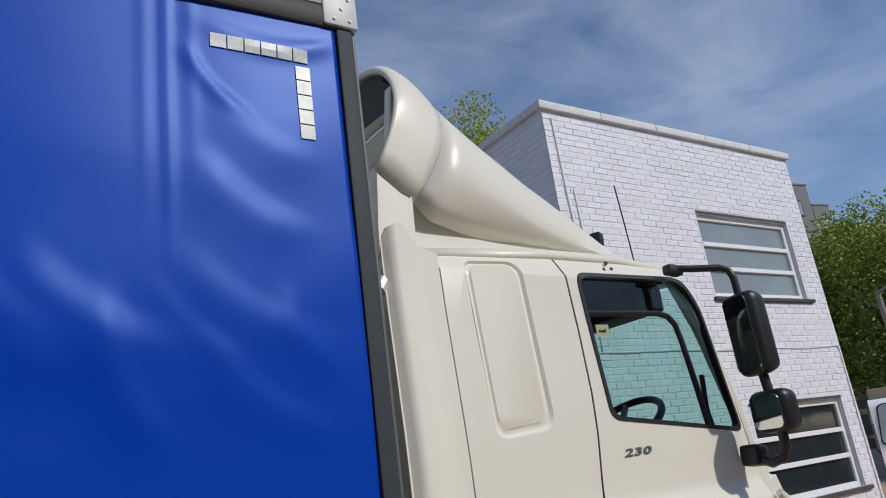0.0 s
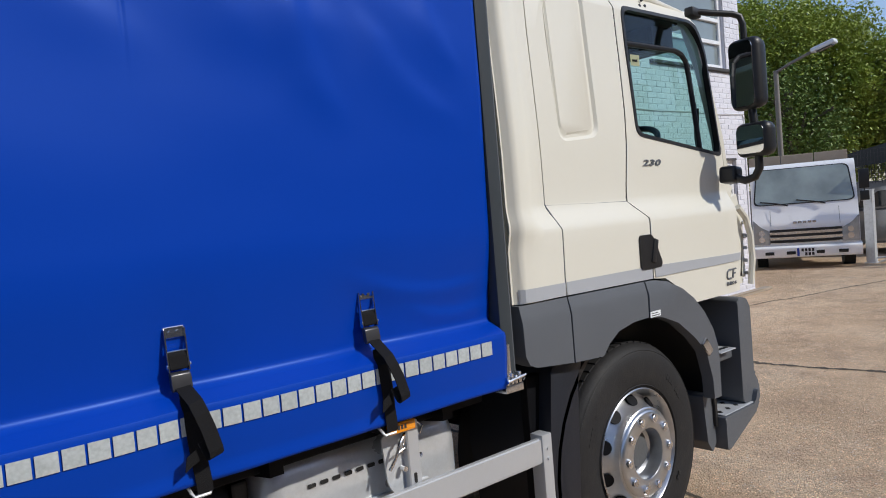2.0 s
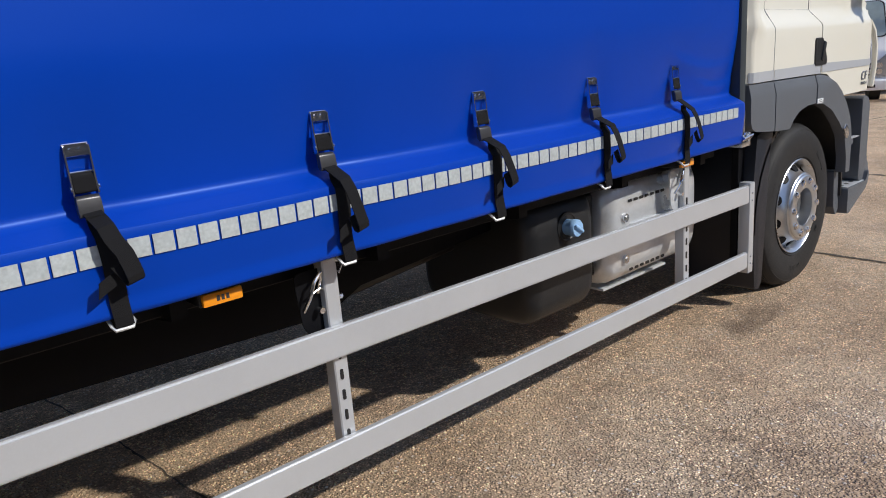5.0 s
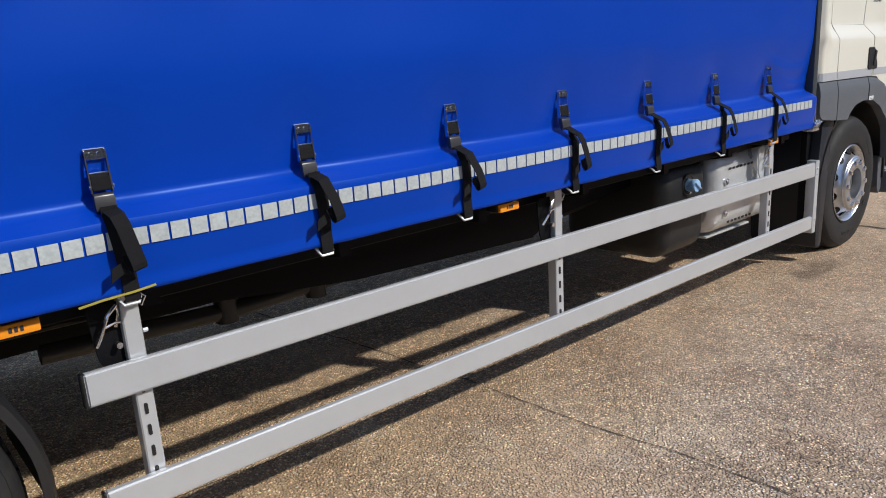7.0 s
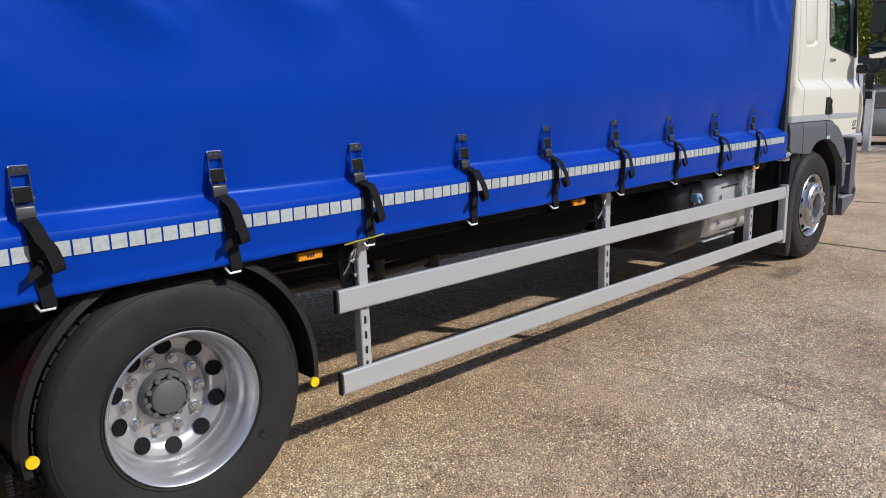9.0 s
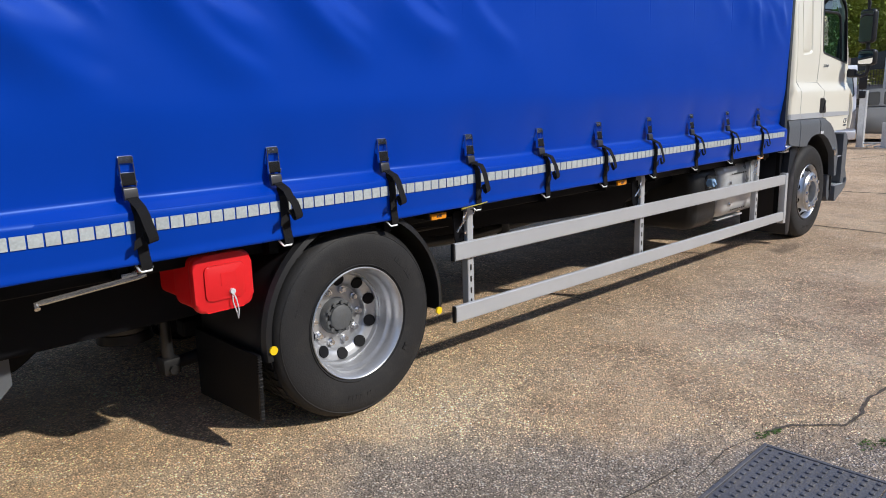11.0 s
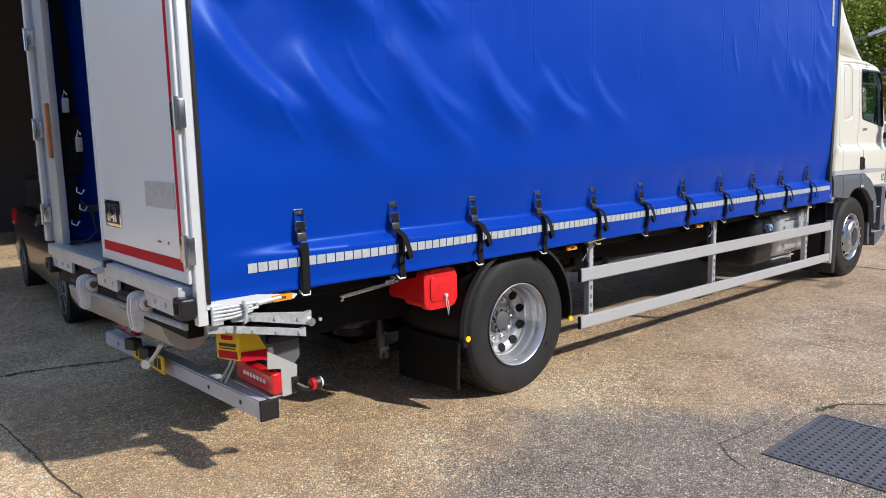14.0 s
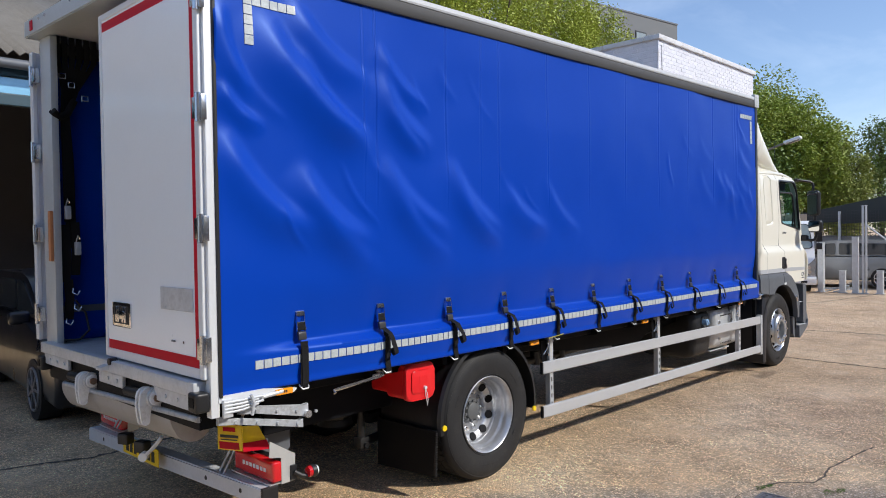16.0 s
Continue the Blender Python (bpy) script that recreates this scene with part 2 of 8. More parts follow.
def rbox(bm, centre, size, m3, bevel=0.0, seg=2):
    """A box of a size, turned by m3 about its centre."""
    r = bmesh.ops.create_cube(bm, size=1)
    vs = r["verts"]
    for v in vs:
        v.co = Vector(centre) + m3 @ Vector((v.co.x * size[0], v.co.y * size[1], v.co.z * size[2]))
    if bevel:
        es = {e for v in vs for e in v.link_edges}
        bmesh.ops.bevel(bm, geom=list(es), offset=bevel, segments=seg, affect="EDGES", profile=0.6)
    return bm


def rot(rx=0, ry=0, rz=0):
    return Euler([radians(a) for a in (rx, ry, rz)]).to_matrix()


def cyl(bm, p0, p1, r, r2=None, seg=20):
    p0, p1 = Vector(p0), Vector(p1)
    d = p1 - p0
    m = Matrix.Translation((p0 + p1) / 2) @ d.to_track_quat("Z", "Y").to_matrix().to_4x4()
    bmesh.ops.create_cone(bm, cap_ends=True, segments=seg, radius1=r, radius2=r if r2 is None else r2, depth=d.length, matrix=m)
    return bm


def tube(bm, pts, r, seg=8):
    """A bent round bar through the points."""
    pts = [Vector(p) for p in pts]
    rings, side = [], None
    for i, p in enumerate(pts):
        d = (pts[min(i + 1, len(pts) - 1)] - pts[max(i - 1, 0)]).normalized()
        if side is None:
            side = d.cross(Vector((0.31, 0.2, 0.93))).normalized()
        side = (side - d * side.dot(d)).normalized()
        up = d.cross(side)
        rings.append([bm.verts.new(p + r * (math.cos(a) * side + math.sin(a) * up)) for a in (2 * math.pi * k / seg for k in range(seg))])
    for a, b in zip(rings, rings[1:]):
        for k in range(seg):
            bm.faces.new((a[k], a[(k + 1) % seg], b[(k + 1) % seg], b[k]))
    bm.faces.new(rings[0][::-1])
    bm.faces.new(rings[-1])
    return bm


def ribbon(bm, pts, width, thick, across=(1, 0, 0)):
    """A flat band that follows the points, with a thickness."""
    pts, across = [Vector(p) for p in pts], Vector(across)
    rows = []
    for i, p in enumerate(pts):
        d = (pts[min(i + 1, len(pts) - 1)] - pts[max(i - 1, 0)]).normalized()
        n = d.cross(across).normalized()
        w = across * width / 2
        rows.append([bm.verts.new(p + s * w + k * n * thick / 2) for s, k in ((-1, -1), (1, -1), (1, 1), (-1, 1))])
    for a, b in zip(rows, rows[1:]):
        for k in range(4):
            bm.faces.new((a[k], a[(k + 1) % 4], b[(k + 1) % 4], b[k]))
    bm.faces.new(rows[0][::-1])
    bm.faces.new(rows[-1])
    return bm


def prism(bm, pts, axis, a0, a1, bevel=0.0, seg=2):
    """A polygon in the two other axes (kept in x, y, z order) drawn out along one axis."""
    def put(u, v, a):
        return {"x": (a, u, v), "y": (u, a, v), "z": (u, v, a)}[axis]
    lo = [bm.verts.new(put(u, v, a0)) for u, v in pts]
    hi = [bm.verts.new(put(u, v, a1)) for u, v in pts]
    n = len(pts)
    fs = [bm.faces.new(lo[::-1]), bm.faces.new(hi)]
    for i in range(n):
        fs.append(bm.faces.new((lo[i], lo[(i + 1) % n], hi[(i + 1) % n], hi[i])))
    if bevel:
        es = {e for f in fs[:2] for e in f.edges}
        bmesh.ops.bevel(bm, geom=list(es), offset=bevel, segments=seg, affect="EDGES", profile=0.6)
    return bm


def lathe(bm, profile, cx, cz, seg=48, y_dir=1):
    """A ring shape about an axle along y: profile of (radius, y)."""
    rings = []
    for r, y in profile:
        if r < 1e-4:
            rings.append([bm.verts.new((cx, y, cz))])
        else:
            rings.append([bm.verts.new((cx + r * math.cos(2 * math.pi * k / seg), y, cz + r * math.sin(2 * math.pi * k / seg))) for k in range(seg)])
    for a, b in zip(rings, rings[1:]):
        for k in range(seg):
            k2 = (k + 1) % seg
            if len(a) == 1 and len(b) > 1:
                bm.faces.new((a[0], b[k], b[k2]))
            elif len(b) == 1 and len(a) > 1:
                bm.faces.new((a[k], b[0], a[k2]))
            elif len(a) > 1:
                bm.faces.new((a[k], a[k2], b[k2], b[k]))
    return bm


def rounded(pts, r, seg=4):
    """A polygon's corners rounded; r is one radius or a list."""
    outp, n = [], len(pts)
    for i, p in enumerate(pts):
        p = Vector(p)
        a, b = Vector(pts[i - 1]) - p, Vector(pts[(i + 1) % n]) - p
        ri = r[i] if isinstance(r, (list, tuple)) else r
        if ri <= 0:
            outp.append(tuple(p))
            continue
        ri = min(ri, a.length * 0.49, b.length * 0.49)
        s, e = p + a.normalized() * ri, p + b.normalized() * ri
        for k in range(seg + 1):
            f = k / seg
            outp.append(tuple(s * (1 - f) ** 2 + p * 2 * f * (1 - f) + e * f ** 2))
    return outp


def sheet(bm, outer, holes, place, thick, cuts_u=(), cuts_v=()):
    """A panel with openings: an outline and holes in (u, v), filled, cut into rows, put in place by place(u, v, depth), with a thickness."""
    edges = []
    for loop in (outer, *holes):
        vs = [bm.verts.new((u, 0, v)) for u, v in loop]
        edges += [bm.edges.new((vs[i], vs[(i + 1) % len(vs)])) for i in range(len(vs))]
    fill = bmesh.ops.triangle_fill(bm, use_beauty=True, edges=edges, normal=(0, -1, 0))
    for axis, cuts in ((0, cuts_u), (2, cuts_v)):
        for c in cuts:
            no = [0, 0, 0]
            no[axis] = 1
            co_ = [0, 0, 0]
            co_[axis] = c
            bmesh.ops.bisect_plane(bm, geom=[*bm.verts, *bm.edges, *bm.faces], plane_co=co_, plane_no=no, dist=1e-5)
    flat = [(v, v.co.x, v.co.z) for v in bm.verts]
    if thick:
        ex = bmesh.ops.extrude_face_region(bm, geom=list(bm.faces), use_keep_orig=True)
        new_v = [g for g in ex["geom"] if isinstance(g, bmesh.types.BMVert)]
        back_v = [(v, v.co.x, v.co.z) for v in new_v]
        for v, u, w in back_v:
            v.co = Vector(place(u, w, thick))
    for v, u, w in flat:
        v.co = Vector(place(u, w, 0.0))
    return bm


def sstep(a, b, x):
    f = min(max((x - a) / (b - a), 0.0), 1.0)
    return f * f * (3 - 2 * f)

# ---- the yard ----
def ground_material():
    """Old brushed concrete with exposed aggregate, brown stains, oil marks, and a darker grey area by the drain."""
    m = bpy.data.materials.new("worn_yard_surface")
    m.use_nodes = True
    t = m.node_tree
    b = t.nodes["Principled BSDF"]
    co = t.nodes.new("ShaderNodeTexCoord")

    def noise_(scale, detail=5.0, rough=0.55, vec=None):
        n = t.nodes.new("ShaderNodeTexNoise")
        n.inputs["Scale"].default_value, n.inputs["Detail"].default_value, n.inputs["Roughness"].default_value = scale, detail, rough
        t.links.new(vec or co.outputs["Object"], n.inputs["Vector"])
        return n.outputs["Fac"]

    def ramp_(fac, *stops):
        r = t.nodes.new("ShaderNodeValToRGB")
        while len(r.color_ramp.elements) < len(stops):
            r.color_ramp.elements.new(0.5)
        for e, (p, c) in zip(r.color_ramp.elements, stops):
            e.position, e.color = p, (*c, 1) if len(c) == 3 else c
        t.links.new(fac, r.inputs["Fac"])
        return r.outputs["Color"]

    def mix(fac, a, bb, mode="MIX"):
        x = t.nodes.new("ShaderNodeMixRGB")
        x.blend_type = mode
        for sock, val in (("Fac", fac), ("Color1", a), ("Color2", bb)):
            if isinstance(val, (float, int)):
                x.inputs[sock].default_value = val
            elif isinstance(val, tuple):
                x.inputs[sock].default_value = (*val, 1)
            else:
                t.links.new(val, x.inputs[sock])
        return x.outputs["Color"]

    def maths(op, a, bb=0.0, c=0.0):
        x = t.nodes.new("ShaderNodeMath")
        x.operation = op
        for i, val in enumerate((a, bb, c)):
            if isinstance(val, (float, int)):
                x.inputs[i].default_value = val
            else:
                t.links.new(val, x.inputs[i])
        return x.outputs[0]

    K, W = (0, 0, 0), (1, 1, 1)

    def cells(scale):
        v = t.nodes.new("ShaderNodeTexVoronoi")
        v.inputs["Scale"].default_value = scale
        t.links.new(co.outputs["Object"], v.inputs["Vector"])
        sep = t.nodes.new("ShaderNodeSeparateColor")
        t.links.new(v.outputs["Color"], sep.inputs[0])
        return v.outputs["Distance"], sep.outputs[0], sep.outputs[1], sep.outputs[2]

    # tan paste, in broad pale and stained patches
    base = ramp_(noise_(0.6, 7, 0.65), (0.33, (0.64, 0.44, 0.26)), (0.5, (0.80, 0.57, 0.345)), (0.68, (0.93, 0.71, 0.46)))
    base = mix(maths("MULTIPLY", ramp_(noise_(1.9, 8, 0.72), (0.50, K), (0.62, W)), 0.45), base, (0.45, 0.29, 0.18))
    base = mix(maths("MULTIPLY", ramp_(noise_(1.3, 7, 0.7), (0.54, K), (0.64, W)), 0.6), base, (0.95, 0.74, 0.50))
    # stones of two sizes bared by wear, each with its own tone, and dark gaps between them
    worn = ramp_(noise_(1.1, 6, 0.7), (0.34, (0.45, 0.45, 0.45)), (0.58, W))
    pos = t.nodes.new("ShaderNodeSeparateXYZ")
    t.links.new(co.outputs["Object"], pos.inputs[0])
    worn = maths("MULTIPLY", worn, ramp_(maths("MULTIPLY", pos.outputs["X"], 0.1), (0.62, W), (1.0, (0.45, 0.45, 0.45))))
    d1, a1, b1, c1 = cells(92.0)
    d2, a2, b2, c2 = cells(46.0)
    d3, a3, b3, c3 = cells(170.0)
    G = lambda v: (v, v, v)
    tone = mix(1.0, ramp_(a1, (0.0, G(0.34)), (0.3, G(0.80)), (0.72, G(1.08)), (0.90, G(1.42)), (1.0, G(2.1))), ramp_(a3, (0.0, G(0.72)), (0.6, G(1.02)), (1.0, G(1.32))), "MULTIPLY")
    tone = mix(1.0, tone, ramp_(noise_(24, 5, 0.8), (0.34, G(0.45)), (0.5, G(1.0)), (0.66, G(1.5))), "MULTIPLY")
    tone = mix(1.0, tone, ramp_(noise_(7, 6, 0.75), (0.32, G(0.68)), (0.5, G(1.0)), (0.66, G(1.22))), "MULTIPLY")
    gap = ramp_(d1, (0.42, K), (0.62, W))
    tone = mix(maths("MULTIPLY", gap, 0.75), tone, G(0.42))
    base = mix(worn, base, mix(1.0, base, tone, "MULTIPLY"))
    pebble = maths("MULTIPLY", ramp_(d2, (0.28, W), (0.36, K)), ramp_(a2, (0.86, K), (0.88, W)))
    base = mix(maths("MULTIPLY", pebble, 0.85), base, (0.86, 0.75, 0.61))
    base = mix(maths("MULTIPLY", maths("MULTIPLY", ramp_(d2, (0.30, W), (0.40, K)), ramp_(b2, (0.88, K), (0.90, W))), 0.6), base, (0.34, 0.19, 0.12))
    stone = ramp_(d1, (0.30, W), (0.55, K))
    pits = maths("MULTIPLY", ramp_(noise_(75, 3, 0.75), (0.32, W), (0.42, K)), worn)
    base = mix(maths("MULTIPLY", pits, 0.7), base, (0.09, 0.065, 0.05))
    # a darker, greyer wedge round the drain, with its own stones and pits
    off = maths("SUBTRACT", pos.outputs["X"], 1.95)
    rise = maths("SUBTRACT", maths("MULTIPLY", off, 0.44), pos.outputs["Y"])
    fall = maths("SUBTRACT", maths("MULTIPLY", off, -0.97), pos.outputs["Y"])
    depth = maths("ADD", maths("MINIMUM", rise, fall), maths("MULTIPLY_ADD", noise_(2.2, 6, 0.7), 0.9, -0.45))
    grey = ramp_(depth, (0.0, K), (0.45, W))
    greyer = mix(1.0, ramp_(noise_(3.0, 6, 0.7), (0.3, (0.31, 0.255, 0.205)), (0.7, (0.46, 0.385, 0.315))), tone, "MULTIPLY")
    greyer = mix(maths("MULTIPLY", maths("MULTIPLY", stone, ramp_(c1, (0.84, K), (0.90, W))), 0.8), greyer, (0.62, 0.57, 0.50))
    greyer = mix(maths("MULTIPLY", pebble, 0.8), greyer, (0.60, 0.55, 0.49))
    greyer = mix(maths("MULTIPLY", pits, 0.6), greyer, (0.055, 0.05, 0.046))
    base = mix(maths("MULTIPLY", grey, 0.85), base, greyer)
    # the next slab towards the shed is paler
    slab = ramp_(maths("MULTIPLY_ADD", pos.outputs["X"], -1.0, 0.0), (0.50, K), (0.52, W))
    base = mix(maths("MULTIPLY", slab, 0.85), base, mix(1.0, base, (1.45, 1.5, 1.58), "MULTIPLY"))
    # wet and oily marks by the front axle
    spot = t.nodes.new("ShaderNodeVectorMath")
    spot.operation = "SUBTRACT"
    spot.inputs[1].default_value = (7.45, -0.05, 0)
    t.links.new(co.outputs["Object"], spot.inputs[0])
    squash = t.nodes.new("ShaderNodeVectorMath")
    squash.operation = "MULTIPLY"
    squash.inputs[1].default_value = (1.4, 3.4, 1)
    t.links.new(spot.outputs[0], squash.inputs[0])
    ln = t.nodes.new("ShaderNodeVectorMath")
    ln.operation = "LENGTH"
    t.links.new(squash.outputs[0], ln.inputs[0])
    oil = ramp_(maths("ADD", ln.outputs["Value"], maths("MULTIPLY", noise_(3.2, 5, 0.6), 1.1)), (0.75, W), (1.25, K))
    base = mix(maths("MULTIPLY", oil, 0.5), base, (0.09, 0.055, 0.03))
    # the paving grows paler and warmer towards the rear of the truck
    pale = ramp_(maths("MULTIPLY_ADD", pos.outputs["X"], 0.1, maths("MULTIPLY_ADD", noise_(0.8, 4, 0.6), 0.2, -0.1)), (0.25, W), (0.55, K))
    base = mix(pale, mix(1.0, base, (0.99, 1.0, 1.08), "MULTIPLY"), mix(1.0, base, (1.21, 1.22, 1.19), "MULTIPLY"))
    t.links.new(base, b.inputs["Base Color"])
    t.links.new(ramp_(noise_(5.0), (0.3, (0.72, 0.72, 0.72)), (0.7, (0.92, 0.92, 0.92))), b.inputs["Roughness"])
    h = maths("ADD", maths("MULTIPLY", pits, -0.9), maths("MULTIPLY", stone, 0.5))
    h = maths("ADD", h, maths("MULTIPLY", pebble, 0.8))
    h = maths("ADD", h, maths("MULTIPLY", gap, -0.5))
    h = maths("ADD", h, maths("MULTIPLY", noise_(9, 5, 0.6), 1.2))
    bp = t.nodes.new("ShaderNodeBump")
    bp.inputs["Strength"].default_value, bp.inputs["Distance"].default_value = 1.0, 0.012
    t.links.new(h, bp.inputs["Height"])
    t.links.new(bp.outputs["Normal"], b.inputs["Normal"])
    return m


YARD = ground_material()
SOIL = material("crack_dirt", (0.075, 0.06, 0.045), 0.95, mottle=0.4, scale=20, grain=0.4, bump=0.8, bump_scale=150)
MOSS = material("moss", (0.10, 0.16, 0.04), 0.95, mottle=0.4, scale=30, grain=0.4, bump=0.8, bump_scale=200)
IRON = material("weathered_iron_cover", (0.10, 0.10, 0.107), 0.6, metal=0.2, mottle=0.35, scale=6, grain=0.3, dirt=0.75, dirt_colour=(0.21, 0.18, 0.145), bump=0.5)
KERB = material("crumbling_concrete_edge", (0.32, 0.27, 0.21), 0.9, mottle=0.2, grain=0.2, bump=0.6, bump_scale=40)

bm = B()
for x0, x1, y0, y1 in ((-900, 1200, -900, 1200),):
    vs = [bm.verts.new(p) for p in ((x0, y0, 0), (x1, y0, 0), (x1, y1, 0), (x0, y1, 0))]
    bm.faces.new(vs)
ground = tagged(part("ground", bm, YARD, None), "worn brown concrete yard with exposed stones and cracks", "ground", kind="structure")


def crack(points, width, parent, mat=SOIL, seed=1, step=0.035, name="crack"):
    """A ragged open joint, laid a little proud of the paving with a raised broken lip."""
    rng = random.Random(seed)
    bm = B()
    row, drift = [], 0.0
    for (xa, ya), (xb, yb) in zip(points, points[1:]):
        d = Vector((xb - xa, yb - ya, 0))
        n = max(int(d.length / step), 1)
        side = Vector((-d.y, d.x, 0)).normalized()
        for i in range(n):
            drift = max(min(drift + rng.gauss(0, width * 0.22), width * 1.3), -width * 1.3)
            p = Vector((xa, ya, 0)) + d * (i / n) + side * drift
            w = width * rng.uniform(0.35, 1.15)
            row.append((p + side * w / 2, p - side * w / 2))
    a = [[bm.verts.new((p.x, p.y, 0.004)) for p in pair] for pair in row]
    for p, q in zip(a, a[1:]):
        bm.faces.new((p[0], p[1], q[1], q[0]))
    return part(name, bm, mat, parent)


for i, (pts, w) in enumerate((
        ([(8.96, 2.6), (8.95, 0.9), (8.93, 0.1), (8.87, -0.34), (8.83, -0.9), (8.80, -2.2), (8.75, -4.5)], 0.042),
        ([(11.9, 2.8), (11.9, 0.9), (12.1, -0.2), (12.2, -1.4), (12.3, -4.0)], 0.07),
        ([(4.42, 2.7), (4.55, 1.45), (4.62, 0.82), (4.667, 0.37)], 0.012),
        ([(4.667, 0.37), (4.69, -0.26), (4.745, -0.62), (4.76, -1.0), (4.75, -1.5), (4.78, -2.6)], 0.007),
        ([(2.2, 3.0), (0.43, 2.81), (-0.18, 3.02), (-1.6, 2.9), (-3.5, 3.1)], 0.05),
        ([(3.05, 0.55), (3.6, 0.5), (4.3, 0.55), (5.2, 0.5)], 0.006),
        ([(-0.58, 2.5), (-0.51, 1.34), (-0.49, 0.85), (-0.46, 0.41), (-0.43, -0.4), (-0.42, -1.4)], 0.013),
        ([(4.9, -1.86), (4.08, -1.76), (3.86, -1.79), (3.66, -1.77), (3.50, -1.60), (3.31, -1.52)], 0.02),
        ([(3.31, -1.52), (3.05, -1.47), (2.72, -1.49)], 0.007),
        ([(2.78, -1.40), (2.55, -1.38), (2.38, -1.34), (2.24, -1.46), (2.16, -1.62)], 0.011),
        ([(14.5, 3.2), (16.5, 2.6), (18.5, 2.1), (21.0, 1.8)], 0.04))):
    crack(pts, w, ground, seed=i + 3)
for i, (x, y, r) in enumerate(((3.32, -1.525, 0.05), (3.53, -1.90, 0.06), (3.40, -1.56, 0.03), (3.62, -1.95, 0.05))):
    rng = random.Random(i)
    bm = B()
    for k in range(46):
        a, d = rng.uniform(0, 6.28), r * math.sqrt(rng.random()) * 1.4
        px, py, s = x + d * math.cos(a) * 0.8, y + d * math.sin(a) * 0.4, rng.uniform(0.003, 0.007)
        q = [bm.verts.new((px + s * math.cos(j * 2.1), py + s * math.sin(j * 2.1), 0.003)) for j in range(3)]
        top = bm.verts.new((px + rng.uniform(-s, s), py + rng.uniform(-s, s), rng.uniform(0.005, 0.010)))
        for j in range(3):
            bm.faces.new((q[j], q[(j + 1) % 3], top))
    tagged(part("moss_tuft", bm, MOSS, None), "small green moss tuft in a crack of the yard", "moss", group="moss in the cracks", kind="stuff")

# the drain cover: two ribbed iron plates in a frame
cover = thing("drain_cover", "weathered dark iron drain cover with raised studs", "drain cover", 2.87, -1.9, 0)
X0, X1, Y0, Y1 = 2.43, 3.22, -2.55, -1.585
bm = B()
for b4 in ((X0 - 0.018, X1 + 0.018, Y1, Y1 + 0.018), (X0 - 0.018, X1 + 0.018, Y0 - 0.018, Y0), (X0 - 0.018, X0, Y0, Y1), (X1, X1 + 0.018, Y0, Y1)):
    box(bm, b4[0], b4[1], b4[2], b4[3], -0.02, 0.008, 0.002, 1)
part("frame", bm, IRON, cover)
for k in range(2):
    ya, yb = Y0 + (Y1 - Y0) * k / 2 + 0.004, Y0 + (Y1 - Y0) * (k + 1) / 2 - 0.004
    bm = B()
    box(bm, X0 + 0.004, X1 - 0.004, ya, yb, -0.02, 0.004)
    nx, ny = 17, 10
    for i in range(nx):
        for j in range(ny):
            cx, cy = X0 + (X1 - X0) * (i + 0.5) / nx, ya + (yb - ya) * (j + 0.5) / ny
            box(bm, cx - 0.012, cx + 0.012, cy - 0.0085, cy + 0.0085, 0.003, 0.010, 0.002, 1)
    part("plate", bm, IRON, cover)

# ---- the curtainside truck: body, running gear ----
truck = thing("curtainside_truck", "white cab truck with blue curtain side and steel side guards", "truck", 4.5, 1.25, 0)
STRAPS = [0.562, 1.178, 1.80, 2.41, 3.02, 3.638, 4.26, 4.895, 5.525, 6.148, 6.75]
WIDTH = 2.5


def rail_z(x):
    return 3.213 + 0.0145 * x


REAR_FOLDS = ((0.09, 2.32, 0.58, 1.84, 0.080, 0.019), (0.36, 2.95, 1.00, 2.37, 0.095, 0.021), (0.57, 2.82, 1.02, 2.42, 0.065, 0.013), (0.58, 2.16, 1.02, 1.78, 0.080, 0.018),
              (1.19, 2.97, 1.54, 2.68, 0.050, 0.010), (1.19, 2.78, 1.57, 2.42, 0.070, 0.015), (1.21, 2.25, 1.73, 1.85, 0.070, 0.013), (1.83, 2.27, 2.30, 1.85, 0.070, 0.013),
              (2.44, 2.12, 2.88, 1.85, 0.070, 0.011), (0.55, 3.10, 1.03, 2.76, 0.070, 0.012), (1.30, 2.06, 1.74, 1.68, 0.060, 0.009), (1.90, 2.10, 2.30, 1.76, 0.055, 0.008),
              (0.66, 2.02, 1.10, 1.62, 0.070, 0.008), (2.95, 2.18, 3.35, 1.84, 0.060, 0.006), (1.25, 2.62, 1.52, 2.36, 0.045, 0.007))
